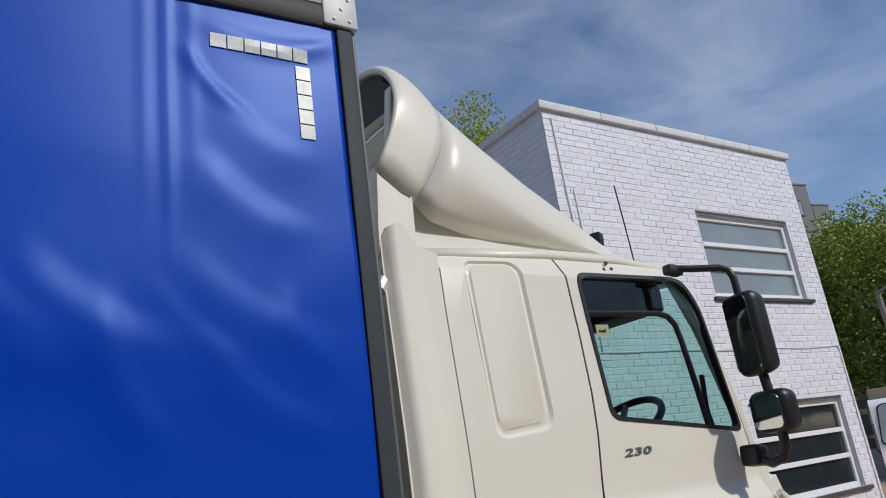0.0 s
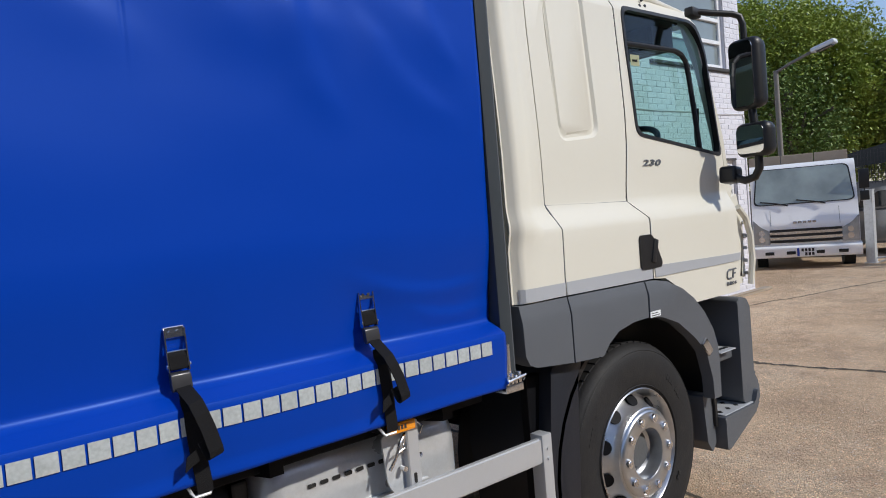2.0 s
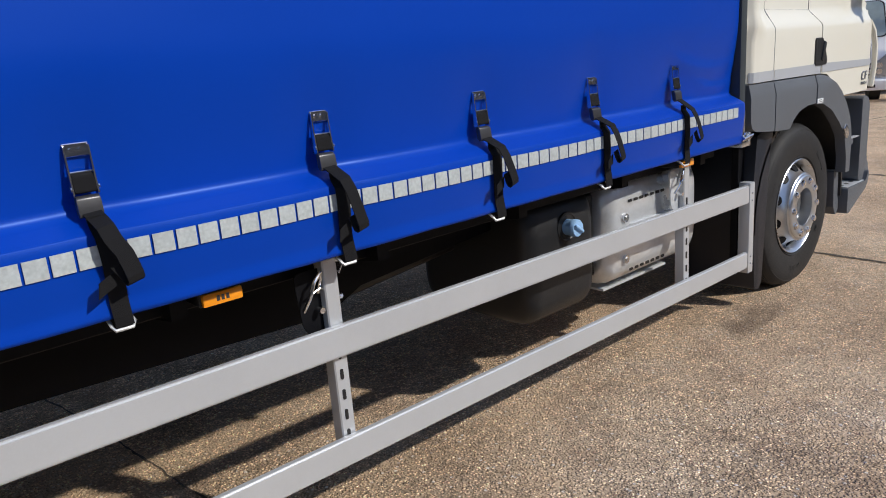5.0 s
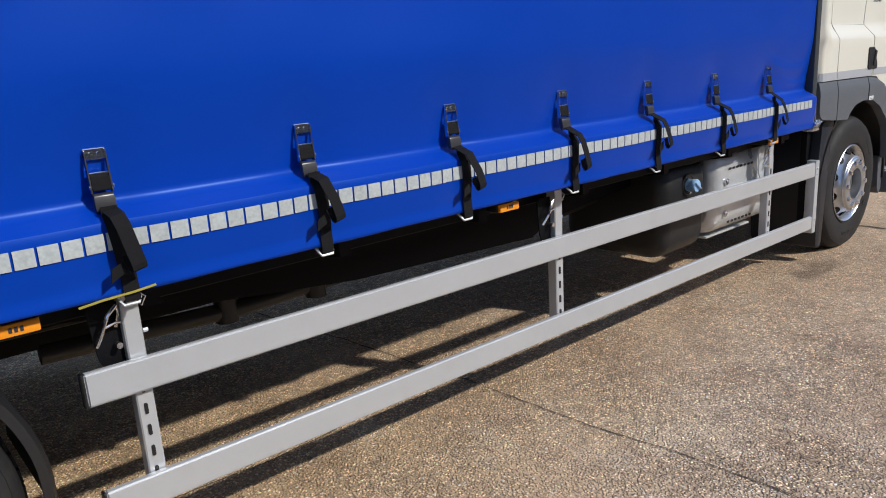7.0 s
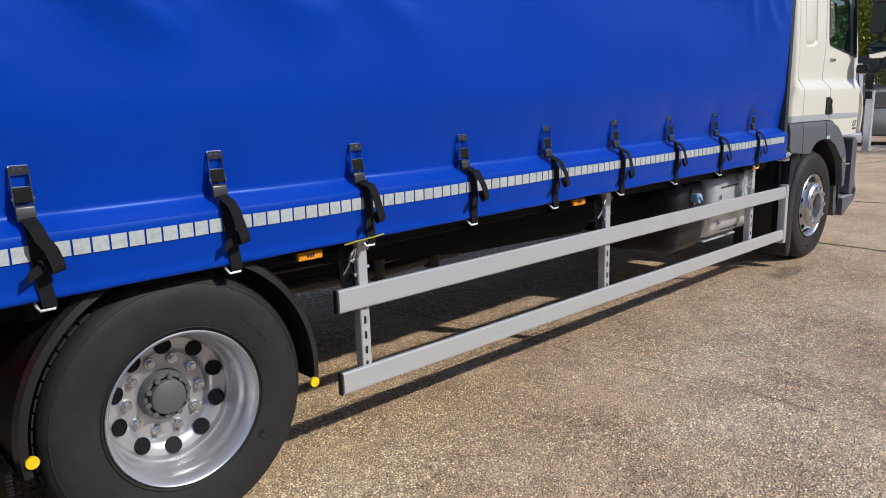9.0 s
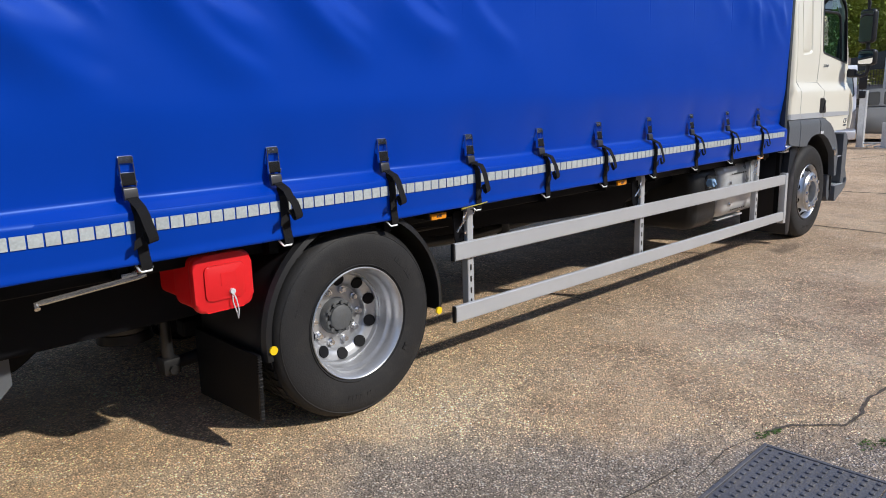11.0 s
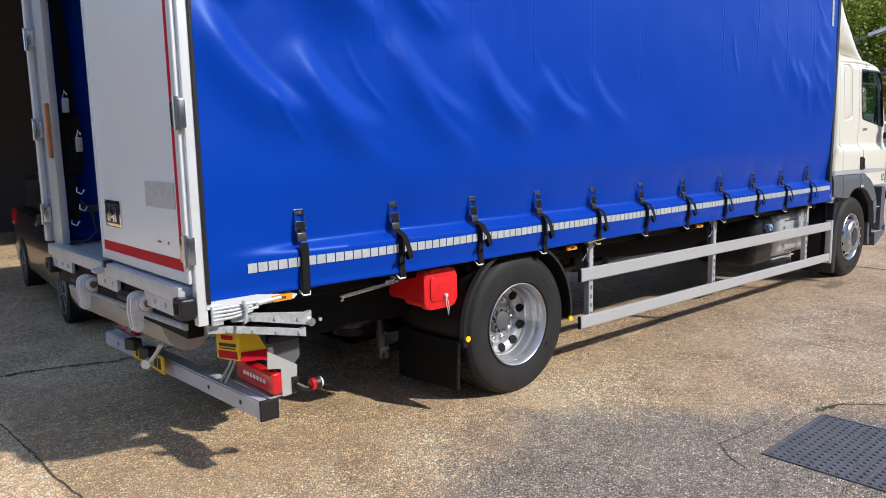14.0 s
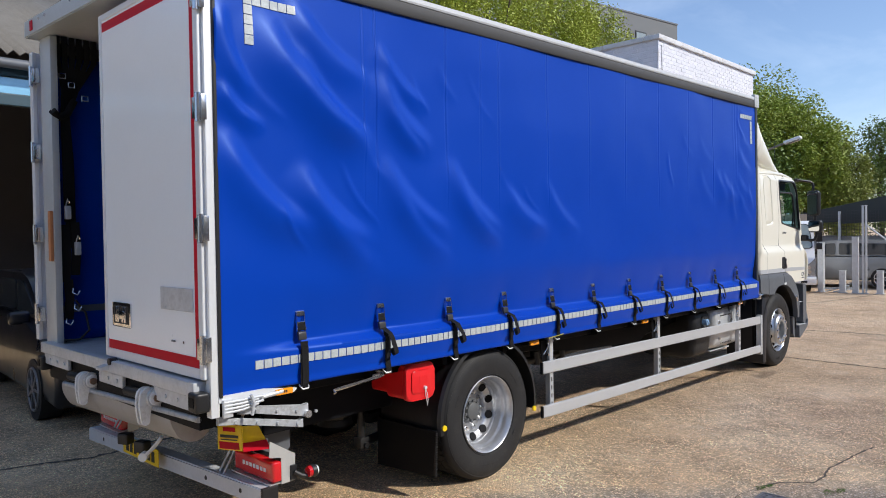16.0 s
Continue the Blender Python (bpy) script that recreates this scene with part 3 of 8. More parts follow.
FRONT_FOLDS = ((6.34, 2.42, 6.68, 2.18, 0.07, 0.007), (6.80, 2.74, 7.10, 2.53, 0.06, 0.006), (6.20, 2.46, 6.45, 2.12, 0.07, 0.006), (6.76, 2.42, 7.18, 2.18, 0.06, 0.004),
               (6.86, 2.96, 7.14, 2.78, 0.05, 0.0035), (5.75, 2.45, 6.1, 2.1, 0.06, 0.004), (6.80, 3.25, 7.24, 3.24, 0.03, 0.003), (6.95, 3.19, 7.26, 3.25, 0.022, 0.003),
               (6.78, 3.13, 6.95, 2.93, 0.018, 0.004), (6.54, 2.33, 6.68, 1.94, 0.05, 0.006), (6.80, 2.20, 7.14, 1.93, 0.05, 0.004), (7.04, 2.34, 7.18, 2.10, 0.04, 0.004),
               (0.08, 3.0, 0.22, 2.6, 0.05, 0.012), (0.08, 2.6, 0.3, 2.42, 0.04, 0.010), (5.02, 2.58, 5.12, 2.30, 0.02, 0.005),
               (6.70, 1.44, 7.24, 1.37, 0.025, 0.006), (6.92, 1.31, 7.27, 1.28, 0.018, 0.005))
# finer creases that run beside the large ones, weaker towards the front
rng = random.Random(41)
FINE_FOLDS = []
for k in range(9):
    x0_ = 0.15 + 2.9 * (k / 9) + rng.uniform(-0.08, 0.08)
    z0_ = rng.choice((2.95, 2.7, 2.3, 2.2, 2.1)) + rng.uniform(-0.12, 0.12)
    ln_ = rng.uniform(0.22, 0.5)
    tilt_ = rng.uniform(0.72, 0.98)
    FINE_FOLDS.append((x0_, z0_, x0_ + ln_ * math.cos(tilt_), z0_ - ln_ * math.sin(tilt_), rng.uniform(0.014, 0.03), rng.uniform(0.002, 0.004) * (1.0 - 0.2 * x0_)))
for k in range(4):
    x0_ = 5.3 + 1.75 * (k / 4) + rng.uniform(-0.06, 0.06)
    z0_ = rng.uniform(2.1, 3.05)
    ln_ = rng.uniform(0.25, 0.55)
    tilt_ = rng.uniform(0.5, 0.85)
    FINE_FOLDS.append((x0_, z0_, min(x0_ + ln_ * math.cos(tilt_), 7.25), z0_ - ln_ * math.sin(tilt_), rng.uniform(0.03, 0.05), rng.uniform(0.001, 0.002)))
FOLDS = [*REAR_FOLDS, *FRONT_FOLDS, *FINE_FOLDS]
# upright welds between the panels, from the rail down, and soft pleats by the front corner
WELDS = [(1.04, 0.0016), (1.14, 0.0026), (1.78, 0.0026), (2.14, 0.0016), (2.34, 0.0024), (2.96, 0.0024), (3.57, 0.002), (4.18, 0.002), (4.82, 0.0022), (5.46, 0.0022), (6.09, 0.002)]
PLEATS = [(6.655, 0.016, 0.0016, 2.6), (6.72, 0.012, 0.003, 2.5), (6.79, 0.02, 0.0016, 2.75)]


def curtain_y(x, z):
    """How far the curtain stands out at a place on the side."""
    near = min(abs(x - s) for s in STRAPS)
    pull = math.exp(-(near / 0.11) ** 2)
    # pulled in above the side rave, then standing out over it in a soft ridge
    dent = 0.046 * (0.8 + 0.35 * pull) * sstep(0.0, 0.9, x)
    ridge = -0.042 * (1 - 0.30 * pull) * sstep(0.1, 1.4, x)
    if z > 1.220:
        y = dent * sstep(1.58, 1.215, z)
    else:
        f = sstep(1.222, 1.168, z)
        y = dent + (ridge - dent) * f
    y += 0.012 * sstep(1.13, 0.97, z) - 0.006 * sstep(1.02, 0.985, z)
    for x0, z0, x1, z1, w, a in FOLDS:
        dx, dz = x1 - x0, z1 - z0
        q = dx * dx + dz * dz
        f = ((x - x0) * dx + (z - z0) * dz) / q
        if -0.25 < f < 1.25:
            bow = 0.075 * math.sqrt(q) * math.sin(math.pi * min(max(f, 0), 1))
            d = ((x - x0) * dz - (z - z0) * dx) / math.sqrt(q) - bow
            if -1.5 * w < d < 4.2 * w:
                taper = sstep(-0.2, 0.25, f) * sstep(1.25, 0.7, f)
                # a flat upper face up to the crest, then a long soft fall below it
                y -= (2.2 if x < 4 else 1.25) * a * taper * (sstep(-1.5 * w, 0.08 * w, d) if d < 0 else math.exp(-(d / (1.7 * w)) ** 2))
    for cx, a in WELDS:
        d = x - cx
        if abs(d) < 0.03:
            y += a * (math.exp(-(d / 0.006) ** 2) - 0.7 * math.exp(-((d - 0.012) / 0.006) ** 2)) * sstep(1.9, 2.4, z)
    for cx, w, a, low in PLEATS:
        d = x - cx
        if abs(d) < 4 * w:
            y -= a * math.exp(-(d / w) ** 2) * sstep(low - 0.2, low + 0.3, z)
    p = Vector((x * 0.9, 3.1, z * 1.1))
    y += 0.016 * noise.noise(p) * sstep(1.3, 1.9, z) + 0.004 * noise.noise(p * 3.3) * sstep(1.3, 1.6, z)
    return y


bm = B()
xs = [0.045 + (7.285 - 0.045) * i / 520 for i in range(521)]
xs = sorted({round(v, 4) for v in xs} | {round(cx + d, 4) for cx, _ in WELDS for d in (-0.012, -0.007, -0.003, 0.001, 0.005, 0.009, 0.013, 0.018)})
zs = [0.975 + (1.40 - 0.975) * j / 34 for j in range(34)]
rows = []
for x in xs:
    top = rail_z(x) + 0.012
    zz = zs + [1.40 + (top - 1.40) * j / 120 for j in range(121)]
    rows.append([bm.verts.new((x, curtain_y(x, z), z + (0.004 * math.sin(5.06 * (x - 0.55)) ** 2 if z < 0.976 else 0))) for z in zz])
for a, b in zip(rows, rows[1:]):
    for k in range(len(a) - 1):
        bm.faces.new((a[k], b[k], b[k + 1], a[k + 1]))
curtain = part("side_curtain", bm, BLUE, truck, "glossy blue PVC side curtain with diagonal wrinkles", smooth=True)
m = curtain.modifiers.new("thickness", "SOLIDIFY")
m.thickness, m.offset = 0.003, 1

# the far side's curtain, seen from inside through the rear
bm = B()
far_rows = []
for i in range(61):
    x = 0.05 + 7.24 * i / 60
    far_rows.append([bm.verts.new((x, WIDTH - 0.02 + 0.012 * math.sin(7 * x + 2 * z) * sstep(1.2, 2.0, z), z)) for z in (1.0, 1.15, 1.3, 1.6, 2.0, 2.5, 3.0, rail_z(x))])
for a, b in zip(far_rows, far_rows[1:]):
    for k in range(7):
        bm.faces.new((a[k], b[k], b[k + 1], a[k + 1]))
farc = part("side_curtain", bm, BLUE, truck, "blue PVC side curtain seen from its inner face", smooth=True)
m = farc.modifiers.new("thickness", "SOLIDIFY")
m.thickness = 0.003

# roof, bulkhead, floor, posts
bm = B()
for x0, x1 in ((0.0, 7.36),):
    v = [bm.verts.new((x, y, rail_z(x) + dz)) for x in (x0, x1) for y, dz in ((0.03, 0.12), (WIDTH - 0.03, 0.12), (WIDTH - 0.03, 0.15), (0.03, 0.15))]
    for q in ((0, 1, 2, 3), (4, 7, 6, 5), (0, 4, 5, 1), (1, 5, 6, 2), (2, 6, 7, 3), (3, 7, 4, 0)):
        bm.faces.new([v[i] for i in q])
part("roof", bm, ROOFLIGHT, truck, "pale translucent roof sheet")
for y0, s in ((0.0, 1), (WIDTH, -1)):
    bm = B()
    prof = [(0.06, 0.0), (-0.012, 0.0), (-0.02, 0.012), (-0.02, 0.07), (-0.012, 0.085), (0.06, 0.085)]
    a = [bm.verts.new((0.0, y0 + s * y, rail_z(0) + z)) for y, z in prof]
    b = [bm.verts.new((7.30, y0 + s * y, rail_z(7.3) + z)) for y, z in prof]
    for k in range(6):
        bm.faces.new((a[k], a[(k + 1) % 6], b[(k + 1) % 6], b[k]))
    bm.faces.new(a)
    bm.faces.new(b[::-1])
    part("cant_rail", bm, ROOFGREY, truck, "dark grey curtain rail under the roof", smooth=True)
    bm = B()
    prof = [(0.08, 0.088), (-0.016, 0.088), (-0.02, 0.10), (-0.014, 0.128), (0.01, 0.14), (0.08, 0.145)]
    a = [bm.verts.new((0.0, y0 + s * y, rail_z(0) + z)) for y, z in prof]
    b = [bm.verts.new((7.36, y0 + s * y, rail_z(7.36) + z)) for y, z in prof]
    for k in range(6):
        bm.faces.new((a[k], a[(k + 1) % 6], b[(k + 1) % 6], b[k]))
    bm.faces.new(a)
    bm.faces.new(b[::-1])
    part("roof_edge", bm, ROOFLIGHT, truck, "light grey aluminium roof edge")
    bm = B()
    box(bm, 7.292, 7.352, min(y0, y0 + s * 0.09) - (0.012 if s > 0 else 0), max(y0, y0 + s * 0.09) + (0.012 if s < 0 else 0), 0.97, rail_z(7.3) + 0.02, 0.008)
    part("front_corner_post", bm, DARKGREY, truck, "dark blue-grey front corner post", smooth=True)
    bm = B()
    box(bm, 7.353, 7.366, min(y0, y0 + s * 0.09) - 0.002, max(y0, y0 + s * 0.09) + 0.002, 0.97, rail_z(7.3) + 0.02, 0.003, 1)
    part("post_edge", bm, CAB_GREY, truck, "thin bright aluminium edge")
bm = B()
box(bm, 7.24, 7.372, -0.026, 0.02, rail_z(7.3) + 0.005, rail_z(7.3) + 0.16, 0.008)
for dx, dz in ((0.03, 0.03), (0.09, 0.03), (0.03, 0.12), (0.09, 0.12), (0.06, 0.075)):
    cyl(bm, (7.25 + dx, -0.031, rail_z(7.3) + dz), (7.25 + dx, -0.02, rail_z(7.3) + dz), 0.006, seg=10)
part("corner_bracket", bm, ROOFLIGHT, truck, "riveted aluminium roof corner bracket", smooth=True)
bm = B()
box(bm, 7.28, 7.34, 0.06, WIDTH - 0.06, 0.97, rail_z(7.3) + 0.12)
part("bulkhead", bm, DOORWHITE, truck, "pale front bulkhead")
bm = B()
box(bm, 0.0, 7.34, 0.03, WIDTH - 0.03, 0.985, 1.045)
part("load_floor", bm, GALV, truck, "scuffed load floor")
for y0 in (0.12, WIDTH - 0.17):
    bm = B()
    box(bm, 0.05, 7.3, y0, y0 + 0.05, 0.90, 0.985, 0.004, 1)
    part("side_rave", bm, CHASSIS, truck)
for y0 in (0.80, 1.62):
    bm = B()
    box(bm, 0.25, 9.1, y0, y0 + 0.08, 0.62, 0.88, 0.01)
    for k in range(26):
        cyl(bm, (0.5 + 0.3 * k, y0 - 0.006, 0.70 + 0.09 * (k % 2)), (0.5 + 0.3 * k, y0 + 0.002, 0.70 + 0.09 * (k % 2)), 0.012, seg=8)
    part("chassis_rail", bm, CHASSIS, truck)
for k in range(11):
    bm = B()
    x = 0.45 + 0.66 * k
    prism(bm, [(0.06, 0.90), (0.8, 0.78), (1.7, 0.78), (2.44, 0.90), (2.44, 0.985), (0.06, 0.985)], "x", x, x + 0.045)
    part("cross_bearer", bm, CHASSIS, truck)
# a dark inner skirt and pipes between the axles
bm = B()
prism(bm, [(2.85, 0.89), (6.0, 0.89), (6.0, 0.80), (5.2, 0.73), (5.05, 0.66), (4.0, 0.70), (3.1, 0.80), (2.85, 0.84)], "y", 0.36, 0.385)
part("side_channel", bm, CHASSIS, truck)
bm = B()
tube(bm, [(2.9, 0.62, 0.66), (3.6, 0.6, 0.64), (4.3, 0.62, 0.66), (5.2, 0.6, 0.64), (5.9, 0.62, 0.7)], 0.035, 10)
tube(bm, [(2.7, 0.66, 0.74), (4.0, 0.66, 0.72), (6.4, 0.66, 0.76)], 0.012, 8)
cyl(bm, (3.55, 0.6, 0.60), (3.55, 0.6, 0.72), 0.045, seg=14)
cyl(bm, (3.95, 0.6, 0.60), (3.95, 0.6, 0.72), 0.045, seg=14)
part("brake_pipe", bm, BLACK, truck, smooth=True)
bm = B()
cyl(bm, (2.9, 1.25, 0.58), (7.8, 1.25, 0.72), 0.06, seg=16)
part("propshaft", bm, CHASSIS, truck, smooth=True)
for x0, x1, y in ((3.2, 4.0, 1.95), (4.3, 5.2, 2.0)):
    bm = B()
    cyl(bm, (x0, y, 0.62), (x1, y, 0.62), 0.15, seg=24)
    part("air_tank", bm, CHASSIS, truck, smooth=True)


# wheels
def tyre_profile(r, w):
    return [(0.262, 0.03), (0.272, 0.012), (0.284, 0.004), (0.30, -0.002), (0.33, -0.008), (0.375, -0.013), (0.41, -0.012), (0.44, -0.007), (0.458, 0.002), (r - 0.014, 0.012), (r - 0.006, 0.022), (r, 0.036), (r, w - 0.036),
            (r - 0.008, w - 0.02), (0.44, w + 0.006), (0.33, w), (0.262, w - 0.03)]


def wheel(cx, cz, y0, r, steer, mirror=False):
    w = sub("wheel", truck)
    bm = B()
    wd = 0.29
    lathe(bm, tyre_profile(r, wd), cx, cz, 72)
    # tread blocks along both shoulders
    for k in range(60):
        a = 2 * math.pi * k / 60
        for yy, off in ((0.045, 0), (0.13, 0.05), (0.215, 0)):
            c = Vector((cx + (r + 0.001) * math.cos(a + off), yy + 0.03, cz + (r + 0.001) * math.sin(a + off)))
            rbox(bm, c, (0.011, 0.062, 2 * math.pi * r / 60 * 0.8), Matrix.Rotation(-(a + off), 3, "Y"))
    # fine raised lines and worn moulded marks on the side wall
    for ra in (0.296, 0.452):
        lathe(bm, [(ra - 0.003, -0.002), (ra, -0.0065 if ra < 0.4 else -0.004), (ra + 0.003, -0.002)], cx, cz, 72)
    for a0, n_, rr in ((0.5, 7, 0.375), (2.5, 6, 0.378), (4.4, 8, 0.374), (5.6, 3, 0.34)):
        for k in range(n_):
            if (k * 7 + n_) % 5 == 3:
                continue
            a = a0 + 0.062 * k
            rbox(bm, (cx + rr * math.cos(a), -0.0125, cz + rr * math.sin(a)), (0.024, 0.003, 0.012 + 0.004 * (k % 2)), Matrix.Rotation(-a, 3, "Y"))
    for v in bm.verts:
        v.co.y = y0 + v.co.y if not mirror else y0 + wd - v.co.y
    part("tyre", bm, RUBBER, w, "black truck tyre with dusty side wall", smooth=True)
    bm = B()
    if steer:
        prof = [(0.268, 0.03), (0.281, 0.006), (0.284, -0.002), (0.280, -0.006), (0.275, -0.002), (0.270, 0.012), (0.262, 0.022), (0.258, 0.05), (0.252, 0.056), (0.244, 0.052), (0.226, 0.030), (0.210, 0.006), (0.204, -0.014), (0.202, -0.030),
                (0.197, -0.034), (0.193, -0.033), (0.190, -0.040), (0.184, -0.046), (0.176, -0.048), (0.118, -0.048), (0.112, -0.044), (0.110, 0.02), (0.06, 0.05), (0.0, 0.05)]
    else:
        prof = [(0.268, 0.03), (0.281, 0.006), (0.284, -0.002), (0.280, -0.006), (0.274, -0.002), (0.268, 0.014), (0.260, 0.026), (0.257, 0.05), (0.256, 0.066), (0.249, 0.074), (0.243, 0.09), (0.240, 0.128), (0.236, 0.135), (0.230, 0.134), (0.226, 0.142),
                (0.222, 0.155), (0.205, 0.160), (0.185, 0.168), (0.172, 0.180), (0.166, 0.196), (0.160, 0.204), (0.11, 0.206), (0.0, 0.206)]
    lathe(bm, prof, cx, cz, 72)
    for v in bm.verts:
        v.co.y = y0 + v.co.y if not mirror else y0 + wd - v.co.y
    rim = part("rim", bm, RIMBRIGHT if steer else RIM, w, "bright alloy wheel rim" if steer else "deep silver steel wheel rim", smooth=True)
    sgn = -1 if not mirror else 1
    base = y0 if not mirror else y0 + wd
    for k in range(10):
        ho = B()
        a = 2 * math.pi * (k + 0.5) / 10
        if steer:
            rr, yy, hw = 0.229, 0.030, 0.031
            tilt = 0.9
        else:
            rr, yy, hw = 0.194, 0.164, 0.031
            tilt = -0.45
        c = Vector((cx + rr * math.cos(a), base - sgn * (yy - 0.003), cz + rr * math.sin(a)))
        n = Vector((tilt * math.cos(a), sgn, tilt * math.sin(a))).normalized()
        m = Matrix.Translation(c) @ n.to_track_quat("Z", "Y").to_matrix().to_4x4()
        bmesh.ops.create_cone(ho, cap_ends=True, segments=16, radius1=hw, radius2=hw, depth=0.010, matrix=m)
        part("hand_hole", ho, CHASSIS, w, "dark round opening")
    for k in range(10):
        a = 2 * math.pi * k / 10
        nb = B()
        rr, yy = (0.156, -0.048) if steer else (0.138, 0.204)
        c = Vector((cx + rr * math.cos(a), base - sgn * yy, cz + rr * math.sin(a)))
        cyl(nb, c, c + Vector((0, sgn * 0.012, 0)), 0.021, 0.019, seg=12)
        cyl(nb, c, c + Vector((0, sgn * (0.016 if steer else 0.03), 0)), 0.015, 0.013, seg=6)
        part("wheel_nut", nb, CHROME if steer else STEEL, w)
    hb = B()
    if steer:
        lathe(hb, [(0.10, 0.03), (0.088, 0.028), (0.08, 0.02), (0.074, 0.012), (0.0, 0.010)], cx, cz, 36)
        lathe(hb, [(0.072, 0.011), (0.066, 0.004), (0.05, 0.002), (0.0, 0.002)], cx, cz, 36)
    else:
        lathe(hb, [(0.096, 0.206), (0.092, 0.178), (0.085, 0.168), (0.068, 0.165), (0.064, 0.150), (0.056, 0.145), (0.0, 0.143)], cx, cz, 36)
        for k in range(10):
            a = 2 * math.pi * (k + 0.25) / 10
            c = Vector((cx + 0.077 * math.cos(a), 0.167, cz + 0.077 * math.sin(a)))
            cyl(hb, c, c + Vector((0, -0.014, 0)), 0.011, seg=6)
    for v in hb.verts:
        v.co.y = y0 + v.co.y if not mirror else y0 + wd - v.co.y
    part("hub", hb, HUBGREY, w, "dusty grey wheel hub", smooth=True)
    return w


RWX, RWZ, FWX, FWZ, WR = 2.225, 0.475, 8.165, 0.482, 0.482
wheel(RWX, RWZ, 0.035, WR, False)
wheel(RWX, RWZ, 0.345, WR, False)
wheel(RWX, RWZ, WIDTH - 0.325, WR, False, True)
wheel(RWX, RWZ, WIDTH - 0.64, WR, False, True)
wheel(FWX, FWZ, 0.045, WR, True)
wheel(FWX, FWZ, WIDTH - 0.335, WR, True, True)
for x, z, y0, y1 in ((RWX, RWZ, 0.2, 2.3), (FWX, FWZ, 0.25, 2.25)):
    bm = B()
    cyl(bm, (x, y0, z), (x, y1, z), 0.075, seg=16)
    if x == RWX:
        bmesh.ops.create_uvsphere(bm, u_segments=20, v_segments=12, radius=0.21, matrix=Matrix.Translation((x, 1.25, z)))
    part("axle", bm, CHASSIS, truck, smooth=True)

# rear wing over the wheels, and the flap behind them
for y0, y1 in ((0.0, 0.64), (WIDTH - 0.64, WIDTH)):
    bm = B()
    R, arc = 0.545, []
    for k in range(41):
        a = radians(-8 + 196 * k / 40)
        arc.append((RWX + R * math.cos(a), RWZ + 0.025 + R * math.sin(a)))
    rings = []
    for x, z in arc:
        c = Vector((x - RWX, 0, z - RWZ - 0.025)).normalized()
        ring = [(y0, -0.030), (y0 + 0.006, -0.006), (y0 + 0.03, 0.006), (y0 + 0.06, -0.004), (y0 + 0.10, 0.0), (y1 - 0.02, 0.0), (y1 - 0.02, -0.006), (y0 + 0.10, -0.006), (y0 + 0.012, -0.012), (y0 + 0.008, -0.030)]
        rings.append([bm.verts.new((x + c.x * o, y, z + c.z * o)) for y, o in ring])
    for a, b in zip(rings, rings[1:]):
        for k in range(len(a)):
            bm.faces.new((a[k], a[(k + 1) % len(a)], b[(k + 1) % len(b)], b[k]))
    bm.faces.new(rings[0])
    bm.faces.new(rings[-1][::-1])
    wing = part("rear_wing", bm, BLACK, truck, "black plastic mudguard over the rear wheel", smooth=True)
    if y0 == 0.0:
        for x, z in ((arc[0][0] - 0.03, arc[0][1] + 0.008), (arc[-1][0] + 0.03, arc[-1][1] + 0.055)):
            db = B()
            cyl(db, (x, -0.008, z), (x, 0.004, z), 0.020, seg=12)
            part("end_plug", db, YELLOW, wing, "round yellow end plug", smooth=False)
    bm = B()
    prism(bm, [(y0 + 0.04, 0.15), (y1 - 0.02, 0.12), (y1 - 0.02, 0.47), (y0 + 0.01, 0.47)], "x", 1.64, 1.66, 0.003, 1)
    flap = part("mud_flap", bm, CHASSIS, truck, "black rubber mud flap")
    if y0 == 0.0:
        fb = B()
        for k in range(60):
            z = 0.155 + 0.31 * k / 60
            rbox(fb, (1.65, y0 + 0.03 - 0.012 * (k / 60) + 0.004 * math.sin(k * 2.7), z), (0.018, 0.02, 0.0035), rot(20 * math.sin(k * 1.9), 0, 0))
        part("spray_fringe", fb, BLACK, flap, "bristly spray fringe")

# the front wheel's rear splash guard
NAVYPLASTIC = material("dark_navy_plastic", (0.010, 0.013, 0.021), 0.42, mottle=0.1, grain=0.05, bump=0.1, bump_scale=300)
bm = B()
prism(bm, rounded([(7.62, 0.10), (7.70, 0.10), (7.76, 0.9), (7.80, 0.98), (7.60, 0.98), (7.56, 0.62)], 0.03), "y", 0.035, 0.50, 0.012)
part("front_splash_guard", bm, NAVYPLASTIC, truck, "dark moulded splash guard behind the front wheel", smooth=True)


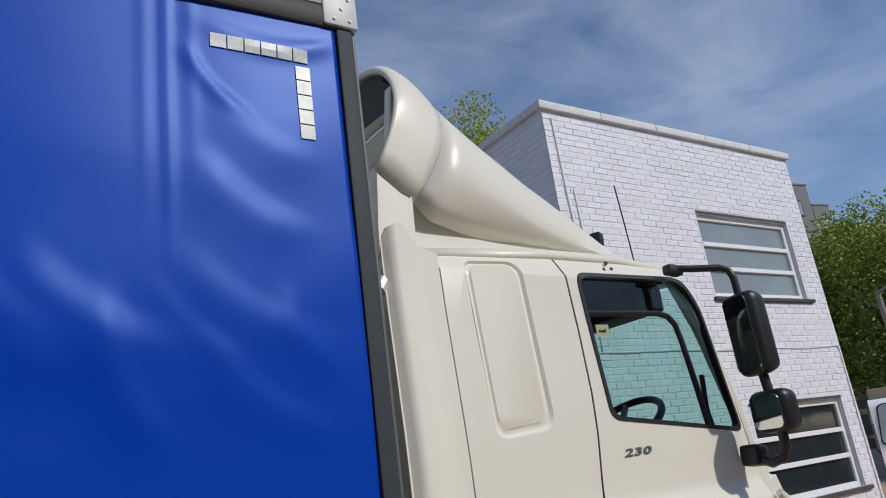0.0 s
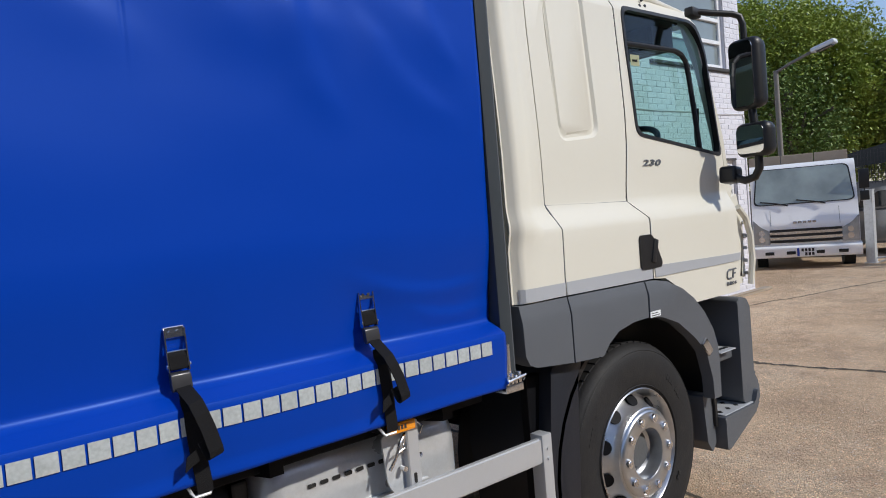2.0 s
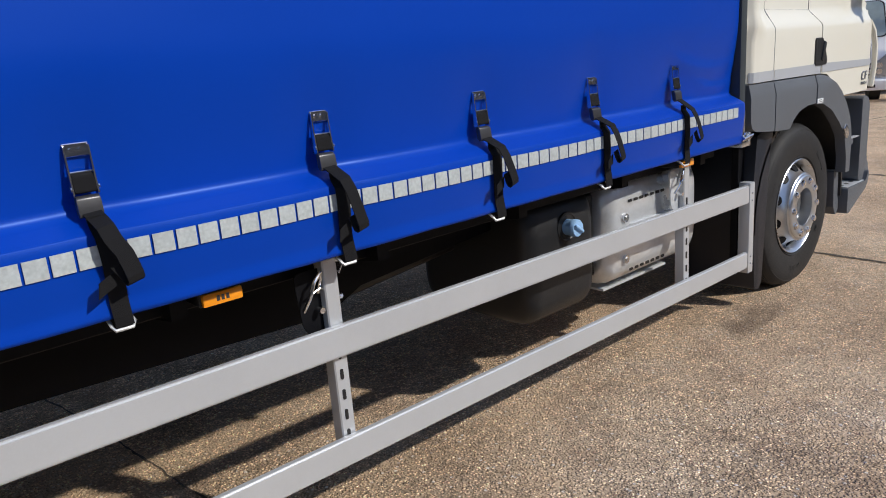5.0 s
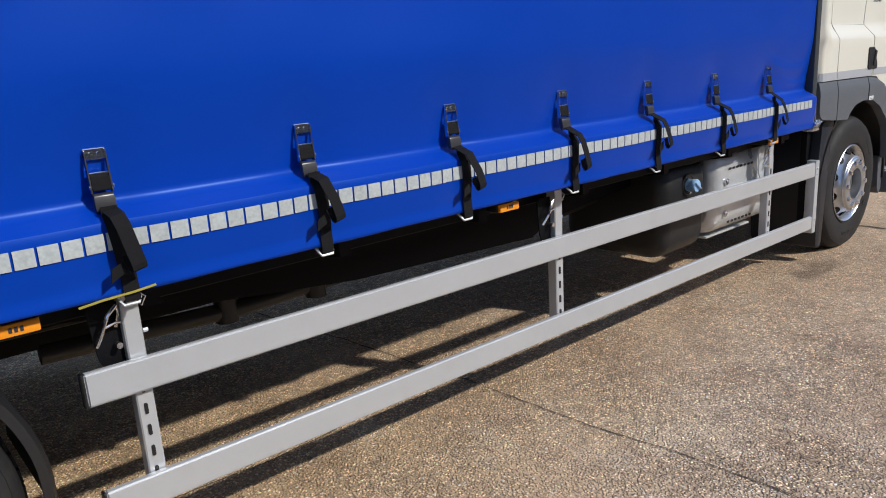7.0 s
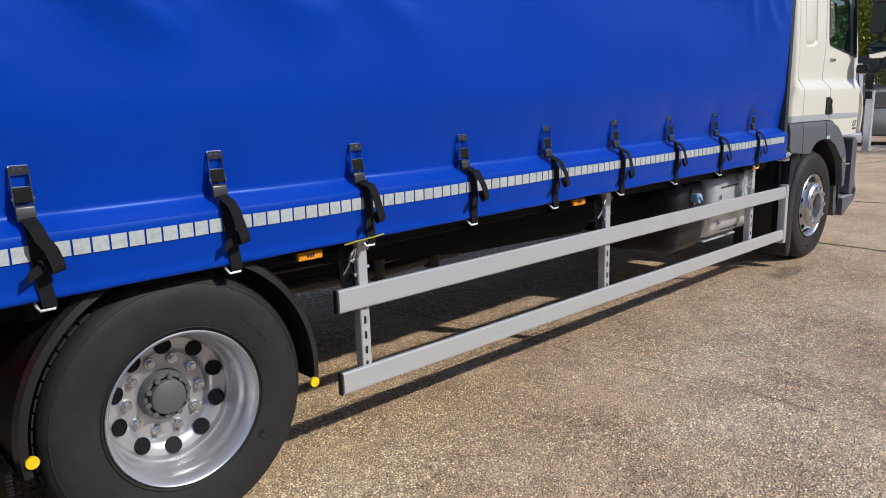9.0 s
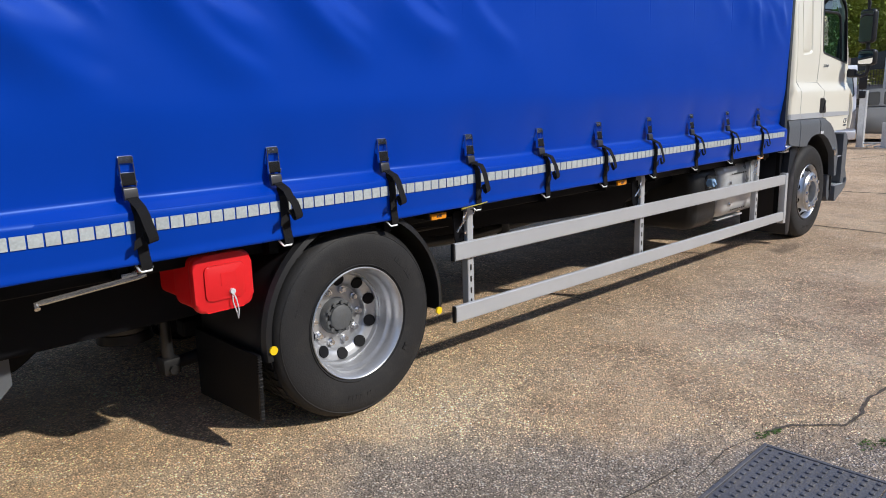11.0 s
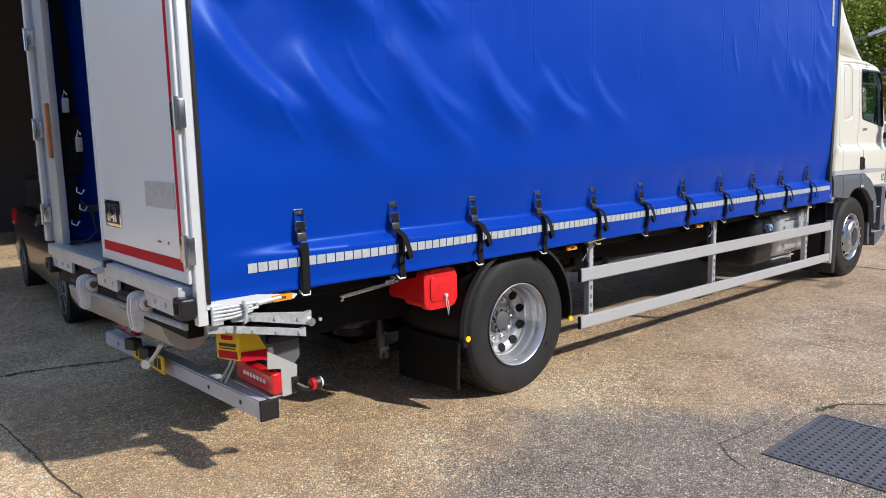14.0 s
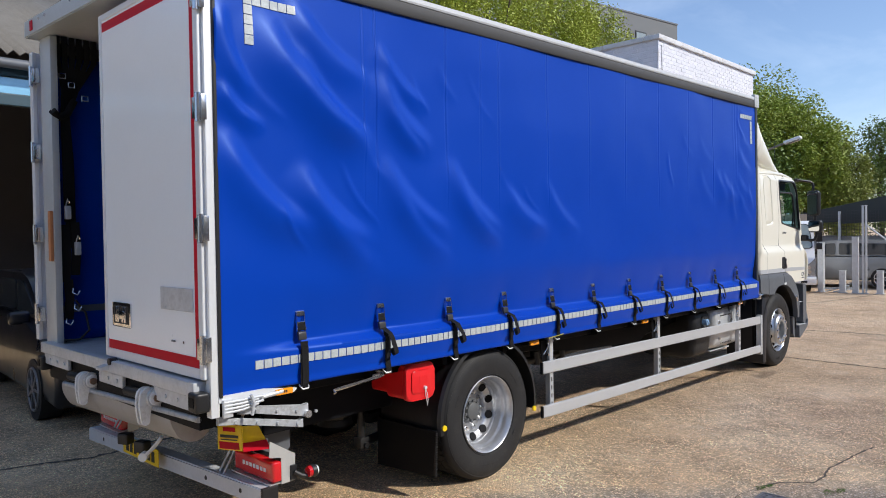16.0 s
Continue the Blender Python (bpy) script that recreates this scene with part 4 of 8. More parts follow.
# side guard: two rails on posts
def guard(y, s):
    g = sub("side_guard", truck)
    for (za, zb), (zc, zd) in (((0.672, 0.770), (0.626, 0.724)), ((0.316, 0.412), (0.266, 0.356))):
        bm = B()
        x0, x1 = 2.89, 7.50
        va = [bm.verts.new((x, y + dy * s, z)) for x, z0, z1 in ((x0, za, zb), (x1, zc, zd)) for dy, z in ((0, z0), (0, z1), (0.026, z1), (0.026, z0))]
        for q in ((0, 1, 2, 3), (4, 7, 6, 5), (0, 4, 5, 1), (1, 5, 6, 2), (2, 6, 7, 3), (3, 7, 4, 0)):
            bm.faces.new([va[i] for i in q])
        bmesh.ops.bevel(bm, geom=list(bm.edges), offset=0.006, segments=3, affect="EDGES")
        part("guard_rail", bm, RAIL, g, smooth=True)
        cb = B()
        cy0, cy1 = (y - 0.001, y + 0.027) if s > 0 else (y - 0.027, y + 0.001)
        box(cb, x0 - 0.008, x0 + 0.001, cy0, cy1, za - 0.001, zb + 0.001, 0.003, 1)
        part("end_cap", cb, BLACK, g, "black rail end cap")
    for x, z0, z1 in ((3.02, 0.36, 0.965), (4.86, 0.34, 0.955), (6.88, 0.30, 0.94)):
        bm = B()
        ya, yb = (y + 0.027, y + 0.077) if s > 0 else (y - 0.077, y - 0.027)
        box(bm, x, x + 0.05, ya, yb, z0, z1, 0.004, 1)
        post = part("guard_post", bm, RAIL, g, "pale steel post with punched slots")
        for k in range(int((z1 - 0.17 - z0) / 0.067)):
            z = z0 + 0.03 + 0.067 * k
            sb = B()
            yy = ya - 0.0015 if s > 0 else yb + 0.0015
            prism(sb, rounded([(x + 0.017, z), (x + 0.027, z), (x + 0.027, z + 0.034), (x + 0.017, z + 0.034)], 0.005), "y", yy - 0.002, yy + 0.004)
            part("slot", sb, BLACK, post)
        if s > 0:
            pb = B()
            prism(pb, rounded([(x - 0.085, z1 - 0.03), (x + 0.03, z1 - 0.03), (x + 0.03, z1 - 0.24), (x - 0.015, z1 - 0.27), (x - 0.07, z1 - 0.2)], 0.025), "y", ya + 0.028, ya + 0.034)
            part("hinge_plate", pb, CHASSIS if x < 6 else GALV, post, "punched pivot plate", smooth=False)
            rb = B()
            tube(rb, [(x - 0.075, ya + 0.005, z1 - 0.14), (x - 0.06, ya - 0.012, z1 - 0.10), (x - 0.04, ya - 0.012, z1 - 0.055), (x - 0.012, ya - 0.004, z1 - 0.035), (x - 0.006, ya + 0.01, z1 - 0.06), (x - 0.014, ya + 0.02, z1 - 0.10)], 0.0055)
            tube(rb, [(x - 0.05, ya - 0.008, z1 - 0.088), (x - 0.02, ya - 0.006, z1 - 0.08), (x + 0.0, ya + 0.01, z1 - 0.088)], 0.004)
            cyl(rb, (x - 0.018, ya + 0.018, z1 - 0.15), (x - 0.018, ya - 0.004, z1 - 0.15), 0.009, seg=10)
            cyl(rb, (x + 0.055, ya + 0.02, z1 - 0.13), (x + 0.068, ya + 0.02, z1 - 0.13), 0.009, seg=8)
            tube(rb, [(x + 0.055, ya + 0.02, z1 - 0.01), (x + 0.075, ya + 0.01, z1 - 0.03), (x + 0.062, ya + 0.012, z1 - 0.055), (x + 0.054, ya + 0.02, z1 - 0.04)], 0.004)
            part("locking_pin", rb, CHROME, post, "bright wire locking pin", smooth=True)
    bm = B()
    ya, yb = (y - 0.003, y + 0.06) if s > 0 else (y - 0.06, y + 0.003)
    box(bm, 7.50, 7.555, ya, yb, 0.235, 0.735, 0.006)
    for z in (0.29, 0.33, 0.64, 0.68):
        cyl(bm, (7.527, ya - 0.005, z), (7.527, ya + 0.002, z), 0.006, seg=8)
    part("front_upright", bm, RAIL, g, "pale steel front upright", smooth=True)
    bm = B()
    ya, yb = (y + 0.075, y + 0.115) if s > 0 else (y - 0.115, y - 0.075)
    box(bm, 7.52, 7.62, ya, yb, 0.30, 0.95, 0.006)
    part("inner_upright", bm, CHASSIS, g)
    return g


guard(0.022, 1)
guard(WIDTH - 0.022, -1)

def pillow(bm, x0, x1, y0, y1, z0, z1, corner, end):
    """A tank with rounded long edges and domed ends along x."""
    stations = [(x0 + end * (1 - math.cos(a)), end * (1 - math.sin(a))) for a in (radians(15 * k) for k in range(7))]
    stations += [(x1 - end * (1 - math.cos(a)), end * (1 - math.sin(a))) for a in (radians(15 * k) for k in range(6, -1, -1))]
    rings = []
    for x, inset in stations:
        pts = rounded([(y0 + inset, z0 + inset), (y1 - inset, z0 + inset), (y1 - inset, z1 - inset), (y0 + inset, z1 - inset)], max(corner - 0.6 * inset, 0.03), 7)
        rings.append([bm.verts.new((x, y, z)) for y, z in pts])
    n = len(rings[0])
    for a, b in zip(rings, rings[1:]):
        for k in range(n):
            bm.faces.new((a[k], a[(k + 1) % n], b[(k + 1) % n], b[k]))
    bm.faces.new(rings[0][::-1])
    bm.faces.new(rings[-1])
    return bm


# fuel tank and the black fluid tank beside it
bm = B()
pillow(bm, 6.40, 7.20, 0.14, 0.80, 0.41, 0.935, 0.15, 0.085)
tank = part("fuel_tank", bm, TANK, truck, "dull brushed aluminium fuel tank", smooth=True)
for z in (0.80, 0.475):
    for k in range(7):
        bm = B()
        x = 6.55 + 0.045 * k
        prism(bm, rounded([(x, z), (x + 0.028, z), (x + 0.028, z + 0.013), (x, z + 0.013)], 0.005), "y", 0.1355, 0.1385)
        part("vent_slot", bm, BLACK, tank)
for z in (0.735, 0.54):
    bm = B()
    cyl(bm, (6.52, 0.128, z), (6.52, 0.142, z), 0.02, seg=16)
    cyl(bm, (6.52, 0.122, z), (6.52, 0.142, z), 0.010, seg=6)
    part("bolt", bm, STEEL, tank)
bm = B()
box(bm, 6.56, 7.02, 0.126, 0.14, 0.69, 0.70, 0.003, 1)
part("tank_strap", bm, TANK, tank)
bm = B()
box(bm, 6.46, 7.0, 0.22, 0.34, 0.382, 0.394, 0.003)
part("tank_foot", bm, GALV, tank)
bm = B()
pillow(bm, 5.88, 6.335, 0.15, 0.85, 0.37, 0.93, 0.15, 0.075)
dtank = part("fluid_tank", bm, TANKBLACK, truck, "black plastic fluid tank with a blue cap", smooth=True)
bm = B()
lathe(bm, [(0.066, 0.151), (0.064, 0.1465), (0.056, 0.1455), (0.052, 0.149), (0.0, 0.1492)], 6.12, 0.775, 30)
part("cap_recess", bm, BLACK, dtank, smooth=True)
CAPBLUE = material("pale_blue_cap", (0.28, 0.47, 0.72), 0.4, mottle=0.06)
bm = B()
lathe(bm, [(0.034, 0.152), (0.034, 0.122), (0.037, 0.118), (0.037, 0.098), (0.033, 0.092), (0.0, 0.091)], 6.12, 0.775, 24)
rbox(bm, (6.12, 0.086, 0.775), (0.062, 0.014, 0.014), rot(0, 35, 0), 0.004, 1)
part("filler_cap", bm, CAPBLUE, dtank, "pale blue filler cap", smooth=True)
bm = B()
box(bm, 6.34, 6.395, 0.22, 0.7, 0.48, 0.86, 0.01)
part("tank_bracket", bm, BLACK, truck)


# straps with over-centre buckles
def strap(x, flat=False, seed=0, dz=0.0):
    rng = random.Random(seed)
    s = sub("curtain_strap", truck)
    yb = curtain_y(x, 1.33) - 0.003
    top_ = 1.372 + dz
    # buckle frame: two cheeks, a riveted top plate, two bars
    bm = B()
    for dx in (-0.028, 0.0245):
        prism(bm, [(yb - 0.003, top_), (yb - 0.014, top_ - 0.004), (yb - 0.019, top_ - 0.06), (yb - 0.026, top_ - 0.112), (yb - 0.008, top_ - 0.115), (yb - 0.001, top_)], "x", x + dx, x + dx + 0.0035)
    box(bm, x - 0.028, x + 0.028, yb - 0.009, yb - 0.003, top_ - 0.028, top_ + 0.002, 0.002, 1)
    box(bm, x - 0.025, x + 0.025, yb - 0.012, yb - 0.004, top_ - 0.066, top_ - 0.060, 0.002, 1)
    for dx in (-0.010, 0.010):
        cyl(bm, (x + dx, yb - 0.0125, top_ - 0.013), (x + dx, yb - 0.008, top_ - 0.013), 0.0055, 0.004, seg=10)
    for dx in (-0.031, 0.0285):
        cyl(bm, (x + dx, yb - 0.020, top_ - 0.098), (x + dx + 0.003, yb - 0.020, top_ - 0.098), 0.006, seg=10)
    part("buckle_frame", bm, CHROME, s, "bright steel buckle frame", smooth=False)
    bm = B()
    prism(bm, rounded([(yb - 0.008, top_ - 0.062), (yb - 0.020, top_ - 0.070), (yb - 0.027, top_ - 0.108), (yb - 0.012, top_ - 0.110)], 0.006), "x", x - 0.0235, x + 0.0235, 0.002, 1)
    part("web_roll", bm, WEB, s, "black webbing wound on the buckle bar")
    bm = B()
    prism(bm, rounded([(yb - 0.013, top_ - 0.113), (yb - 0.030, top_ - 0.117), (yb - 0.036, top_ - 0.158), (yb - 0.032, top_ - 0.163), (yb - 0.018, top_ - 0.160)], 0.006), "x", x - 0.026, x + 0.026, 0.0035, 2)
    part("buckle_lever", bm, BUCKLE, s, "dark cast buckle lever", smooth=True)
    # pulled web down to the hook under the side
    bm = B()
    z_end = 0.955
    pts = []
    for k in range(12):
        z = 1.215 - (1.215 - z_end) * k / 11
        pts.append((x + 0.003 * math.sin(k * 0.5 + seed) + 0.016 * k / 11 * (not flat), min(curtain_y(x, max(z, 0.98)), -0.012) - 0.008, z))
    pts.append((x + 0.014 * (not flat), 0.02, 0.945))
    ribbon(bm, pts, 0.042 if not flat else 0.050, 0.0025)
    if flat:
        ribbon(bm, [(x + 0.003, p[1] - 0.006, p[2] - 0.01) for p in pts[1:11]], 0.044, 0.0025)
    part("webbing", bm, WEB, s, "taut black webbing")
    # loose tail folded back on itself, its end standing out as a tab
    if not flat:
        bm = B()
        sw = rng.uniform(-0.006, 0.010)
        lo_ = rng.uniform(-0.012, 0.010)
        tail = [(x, yb - 0.028, top_ - 0.150), (x + 0.003, -0.062, 1.195), (x + 0.010, -0.076, 1.165), (x + 0.019 + sw, -0.083, 1.13 + lo_ / 2), (x + 0.027 + sw, -0.088, 1.095 + lo_), (x + 0.031 + sw, -0.091, 1.075 + lo_), (x + 0.033 + sw, -0.088, 1.062 + lo_),
                (x + 0.032 + sw, -0.080, 1.056 + lo_), (x + 0.028 + sw, -0.073, 1.060 + lo_), (x + 0.022 + sw, -0.070, 1.075 + lo_), (x + 0.014, -0.068, 1.10 + lo_)]
        ribbon(bm, tail, 0.042, 0.0025, (0.96, 0.22, 0.16))
        part("loose_tail", bm, WEB, s, "folded loose end of webbing", smooth=False)
        bm = B()
        ribbon(bm, [(x + 0.006, -0.060, 1.070 + lo_), (x - 0.014, -0.064, 1.062 + lo_), (x - 0.038, -0.068, 1.050 + lo_)], 0.036, 0.0025, (0.22, 0.12, 0.96))
        part("web_tab", bm, WEB, s)
    bm = B()
    hx = x + (0.012 if not flat else 0.0)
    tube(bm, [(hx - 0.026, 0.0, 0.968), (hx - 0.026, -0.02, 0.957), (hx - 0.020, -0.026, 0.946), (hx + 0.020, -0.026, 0.946), (hx + 0.026, -0.02, 0.957), (hx + 0.026, 0.0, 0.968)], 0.0045, 6)
    part("hook", bm, GALV, s, "bent wire hook", smooth=True)
    return s


STRAP_LIFT = (0.012, 0.008, 0.0, 0.0, -0.012, -0.010, 0.0, 0.006, 0.006, 0.006, 0.022)
for i, x in enumerate(STRAPS):
    strap(x, flat=(i == 0), seed=i, dz=STRAP_LIFT[i])
bm = B()
ribbon(bm, [(2.90, -0.03, 0.968), (2.96, -0.036, 0.976), (3.04, -0.038, 0.980), (3.10, -0.034, 0.985)], 0.009, 0.002, (0, 0.9, 0.3))
part("paper_tag", bm, material("faded_olive_tape", (0.36, 0.30, 0.05), 0.7), truck, "torn yellow tape under the curtain")

# amber side markers
for x, y, z in ((0.43, 0.0, 0.95), (2.76, 0.018, 0.945), (4.53, 0.018, 0.945), (6.83, 0.018, 0.945)):
    mk = sub("side_marker", truck)
    bm = B()
    box(bm, x - 0.055, x + 0.055, y - 0.016, y + 0.0, z - 0.017, z + 0.017, 0.006, 2)
    part("lens", bm, AMBER, mk, "amber lens", smooth=True)
    bm = B()
    box(bm, x - 0.058, x + 0.058, y + 0.0005, y + 0.105, z - 0.019, z + 0.019, 0.003, 1)
    part("backing", bm, BLACK, mk)
    bm = B()
    for k in range(3):
        box(bm, x - 0.018 + 0.013 * k, x - 0.010 + 0.013 * k, y - 0.0175, y - 0.0155, z - 0.006, z + 0.008)
    part("inset", bm, BUCKLE, mk)

# reflective tape squares along the curtain's foot and at its top corners


def tape(x0, x1, z0, z1):
    bm = B()
    nx, nz = 3, 2
    g = [[bm.verts.new((x0 + (x1 - x0) * i / nx, curtain_y(x0 + (x1 - x0) * i / nx, z0 + (z1 - z0) * j / nz) - 0.0045, z0 + (z1 - z0) * j / nz)) for j in range(nz + 1)] for i in range(nx + 1)]
    for i in range(nx):
        for j in range(nz):
            bm.faces.new((g[i][j], g[i + 1][j], g[i + 1][j + 1], g[i][j + 1]))
    ex = bmesh.ops.extrude_face_region(bm, geom=list(bm.faces))
    for v in ex["geom"]:
        if isinstance(v, bmesh.types.BMVert):
            v.co.y += 0.003
    return bm


x = 0.256
while x < 7.18:
    part("tape_square", tape(x, x + 0.048, 1.095 + 0.0022 * x, 1.142 + 0.0022 * x), TAPE, curtain)
    x += 0.0548
for k in range(6):
    part("tape_square", tape(6.85 + 0.0545 * k, 6.85 + 0.0545 * k + 0.05, 3.152, 3.20), TAPE, curtain)
for k in range(6):
    if k < 5:
        part("tape_square", tape(7.128, 7.178, 2.866 + 0.055 * k, 2.866 + 0.055 * k + 0.05), TAPE, curtain)
for k in range(6):
    part("tape_square", tape(0.225 + 0.0545 * k, 0.225 + 0.0545 * k + 0.05, 3.06, 3.108), TAPE, curtain)
for k in range(4):
    part("tape_square", tape(0.225, 0.275, 2.842 + 0.0545 * k, 2.842 + 0.0545 * k + 0.05), TAPE, curtain)

# ---- the cab ----
def cab_y(x, z):
    """The cab's side: a flared lower part, a waist step, and a side that leans in to the roof."""
    y = 0.0 + 0.045 * sstep(1.50, 1.62, z) + 0.03 * sstep(1.75, 2.5, z)
    y += 0.05 * max(z - 2.47, 0) / 0.1 if z > 2.47 else 0
    return y + 0.02 * sstep(9.0, 9.2, x)


def side_place(mirror):
    def place(u, v, d):
        y = cab_y(u, v) + d
        return (u, y if not mirror else WIDTH - y, v)
    return place


WIN = rounded([(8.318, 1.895), (8.30, 2.488), (8.93, 2.488), (9.02, 2.36), (9.085, 1.79)], [0.05, 0.05, 0.07, 0.12, 0.05], 5)
DOOR = [(8.222, 2.567),  (8.90, 2.53), (9.02, 2.36), (9.13, 1.60), (9.148, 1.25), (9.112, 1.088), (8.60, 1.088), (8.50, 1.18), (8.40, 1.235), (8.30, 1.245), (8.305, 1.52), (8.20, 1.60), (8.207, 1.68), (8.232, 1.85), (8.246, 2.0), (8.252, 2.25), (8.246, 2.46)]
ZC = (1.30, 1.45, 1.50, 1.52, 1.54, 1.56, 1.58, 1.60, 1.62, 1.7, 1.8, 1.9, 2.1, 2.3, 2.47, 2.50, 2.53)
cab_doors = []
for mirror in (False, True):
    place = side_place(mirror)
    side = 1 if not mirror else -1

    def at(x, z, out_=0.0):
        y = cab_y(x, z) - out_
        return (x, y if not mirror else WIDTH - y, z)

    bm = B()
    gap = 0.004
    sheet(bm, [(x + (gap if x < 8.32 else 0), z) for x, z in DOOR], [WIN[::-1]], place, 0.035, (8.6, 8.9, 9.0, 9.04, 9.08, 9.12), ZC)
    door = part("cab_door", bm, CREAM, truck, "off-white cab door with a large window", smooth=True)
    cab_doors.append(door)
    # rubber seal and divider of the window
    inner = [((x - 8.69) * 0.955 + 8.69, (z - 2.14) * 0.945 + 2.14) for x, z in WIN]
    bm = B()
    sheet(bm, WIN, [inner[::-1]], lambda u, v, d: place(u, v, d - 0.004), 0.03, (), ())
    part("window_seal", bm, BLACK, door, "black rubber window seal", smooth=True)
    bm = B()
    pts = [(8.315, 2.315), (8.60, 2.318), (8.74, 2.318), (8.80, 2.305), (8.835, 2.27), (8.848, 2.2), (8.862, 2.0), (8.876, 1.82)]
    for (xa, za), (xb, zb) in zip(pts, pts[1:]):
        tube(bm, [at(xa, za, -0.008), at(xb, zb, -0.008)], 0.013, 8)
    part("window_divider", bm, BLACK, door, smooth=True)
    bm = B()
    sheet(bm, [((x - 8.69) * 0.975 + 8.69, (z - 2.14) * 0.97 + 2.14) for x, z in WIN], [], lambda u, v, d: place(u, v, 0.018), 0.0, (), ())
    pane = part("window_pane", bm, GLASS, door, "tinted side window glass")
    pane.visible_shadow = False
    # handle
    bm = B()
    hp = rounded([(8.205, 1.446), (8.30, 1.446), (8.33, 1.40), (8.372, 1.315), (8.362, 1.293), (8.205, 1.293)], 0.018)
    sheet(bm, hp, [], lambda u, v, d: place(u, v, -0.008 + d), 0.012, (), ())
    rbox(bm, (8.312, (-0.007 if not mirror else WIDTH + 0.007), 1.37), (0.034, 0.014, 0.11), rot(0, 18, 0), 0.006)
    part("door_handle", bm, BLACK, door, "black recessed door handle", smooth=True)
    # stripe
    bm = B()
    sheet(bm, [(8.315, 1.25), (9.146, 1.244), (9.149, 1.283), (8.312, 1.302)], [], lambda u, v, d: place(u, v, d - 0.004), 0.003, (8.6, 8.9, 9.0, 9.04, 9.08, 9.12), (1.26, 1.28))
    part("stripe", bm, STRIPE, door, "pale grey adhesive stripe")
    # sleeper side panel with a pressed recess
    SP = [(7.652, 2.53), (8.217, 2.568), (8.241, 2.46), (8.247, 2.25), (8.241, 2.0), (8.227, 1.85), (8.202, 1.68), (8.195, 1.603), (8.298, 1.52), (8.294, 1.245), (7.688, 1.252), (7.695, 1.513), (7.652, 1.615)]
    RO = rounded([(7.758, 2.515), (8.025, 2.527), (8.040, 1.885), (7.772, 1.862)], [0.05, 0.06, 0.06, 0.06], 5)
    RI = [((x - 7.895) * 0.80 + 7.896, (z - 2.205) * 0.915 + 2.212) for x, z in RO]
    bm = B()
    sheet(bm, SP, [RO[::-1]], place, 0.02, (), ZC)
    quarter = part("quarter_panel", bm, CREAM, truck, "off-white rear cab side panel", smooth=True)
    bm = B()
    n = len(RO)
    o = [bm.verts.new(at(x, z)) for x, z in RO]
    mid = [bm.verts.new(at((a[0] * 0.6 + b[0] * 0.4), (a[1] * 0.6 + b[1] * 0.4), -0.013)) for a, b in zip(RO, RI)]
    mid2 = [bm.verts.new(at((a[0] * 0.25 + b[0] * 0.75), (a[1] * 0.25 + b[1] * 0.75), -0.013)) for a, b in zip(RO, RI)]
    i_ = [bm.verts.new(at(x, z, -0.006)) for x, z in RI]
    for A, C in ((o, mid), (mid, mid2), (mid2, i_)):
        for k in range(n):
            bm.faces.new((A[k], A[(k + 1) % n], C[(k + 1) % n], C[k]))
    bm.faces.new(i_)
    part("pressed_recess", bm, CREAM, quarter, smooth=True)
    bm = B()
    sheet(bm, [(7.69, 1.252), (8.292, 1.246), (8.293, 1.302), (7.691, 1.304)], [], lambda u, v, d: place(u, v, -0.0025), 0.0, (), (1.26, 1.28))
    part("stripe", bm, STRIPE, quarter, "pale grey adhesive stripe")
    # dark shut lines behind the gaps
    bm = B()
    for seam in ([(8.220, 2.567), (8.2435, 2.46), (8.2495, 2.25), (8.2435, 2.0), (8.2295, 1.85), (8.2045, 1.68), (8.1975, 1.602), (8.301, 1.52), (8.297, 1.245)],):
        for (xa, za), (xb, zb) in zip(seam, seam[1:]):
            tube(bm, [at(xa, za, -0.004), at(xb, zb, -0.004)], 0.0046, 5)
    part("shut_line", bm, BLACK, quarter)
    bm = B()
    for seam in ([(7.649, 2.53), (7.649, 1.614), (7.691, 1.513), (7.684, 1.252)], [(7.65, 1.612), (7.9, 1.606), (8.196, 1.601)]):
        for (xa, za), (xb, zb) in zip(seam, seam[1:]):
            tube(bm, [at(xa, za, -0.0036), at(xb, zb, -0.0036)], 0.0044, 5)
    part("shut_line", bm, CAB_GREY, quarter)
    # rear side fairing: a rounded upright wing with its own returned edge
    FP = [(7.405, 1.252), (7.41, 2.56), (7.43, 2.60), (7.47, 2.615), (7.50, 2.60), (7.56, 2.55), (7.646, 2.53), (7.6465, 1.614), (7.688, 1.513), (7.68, 1.252)]

    def fair(u, v, d, place_=place):
        y = cab_y(min(u, 9), min(v, 2.46)) - 0.0 + d
        out_ = 0.05 * sstep(7.60, 7.46, u) * sstep(1.45, 1.62, v) + 0.006 * math.sin(min(max((u - 7.41) / 0.2, 0), 1) * math.pi)
        y -= out_
        y += 0.035 * sstep(7.445, 7.405, u) if d == 0 else 0
        return (u, y if not mirror else WIDTH - y, v)
    bm = B()
    sheet(bm, FP, [], fair, 0.03, (7.415, 7.43, 7.445, 7.46, 7.50, 7.53, 7.56, 7.585), ZC)
    fairing = part("side_fairing", bm, CREAM, truck, "off-white upright side fairing behind the cab", smooth=True)
    bm = B()
    sheet(bm, [(7.425, 1.255), (7.680, 1.252), (7.682, 1.304), (7.425, 1.306)], [], lambda u, v, d: (fair(u, v, 0)[0], fair(u, v, 0)[1] - 0.003 * side, v), 0.0, (7.43, 7.445, 7.46, 7.50, 7.56), ())
    part("stripe", bm, STRIPE, fairing, "pale grey adhesive stripe")
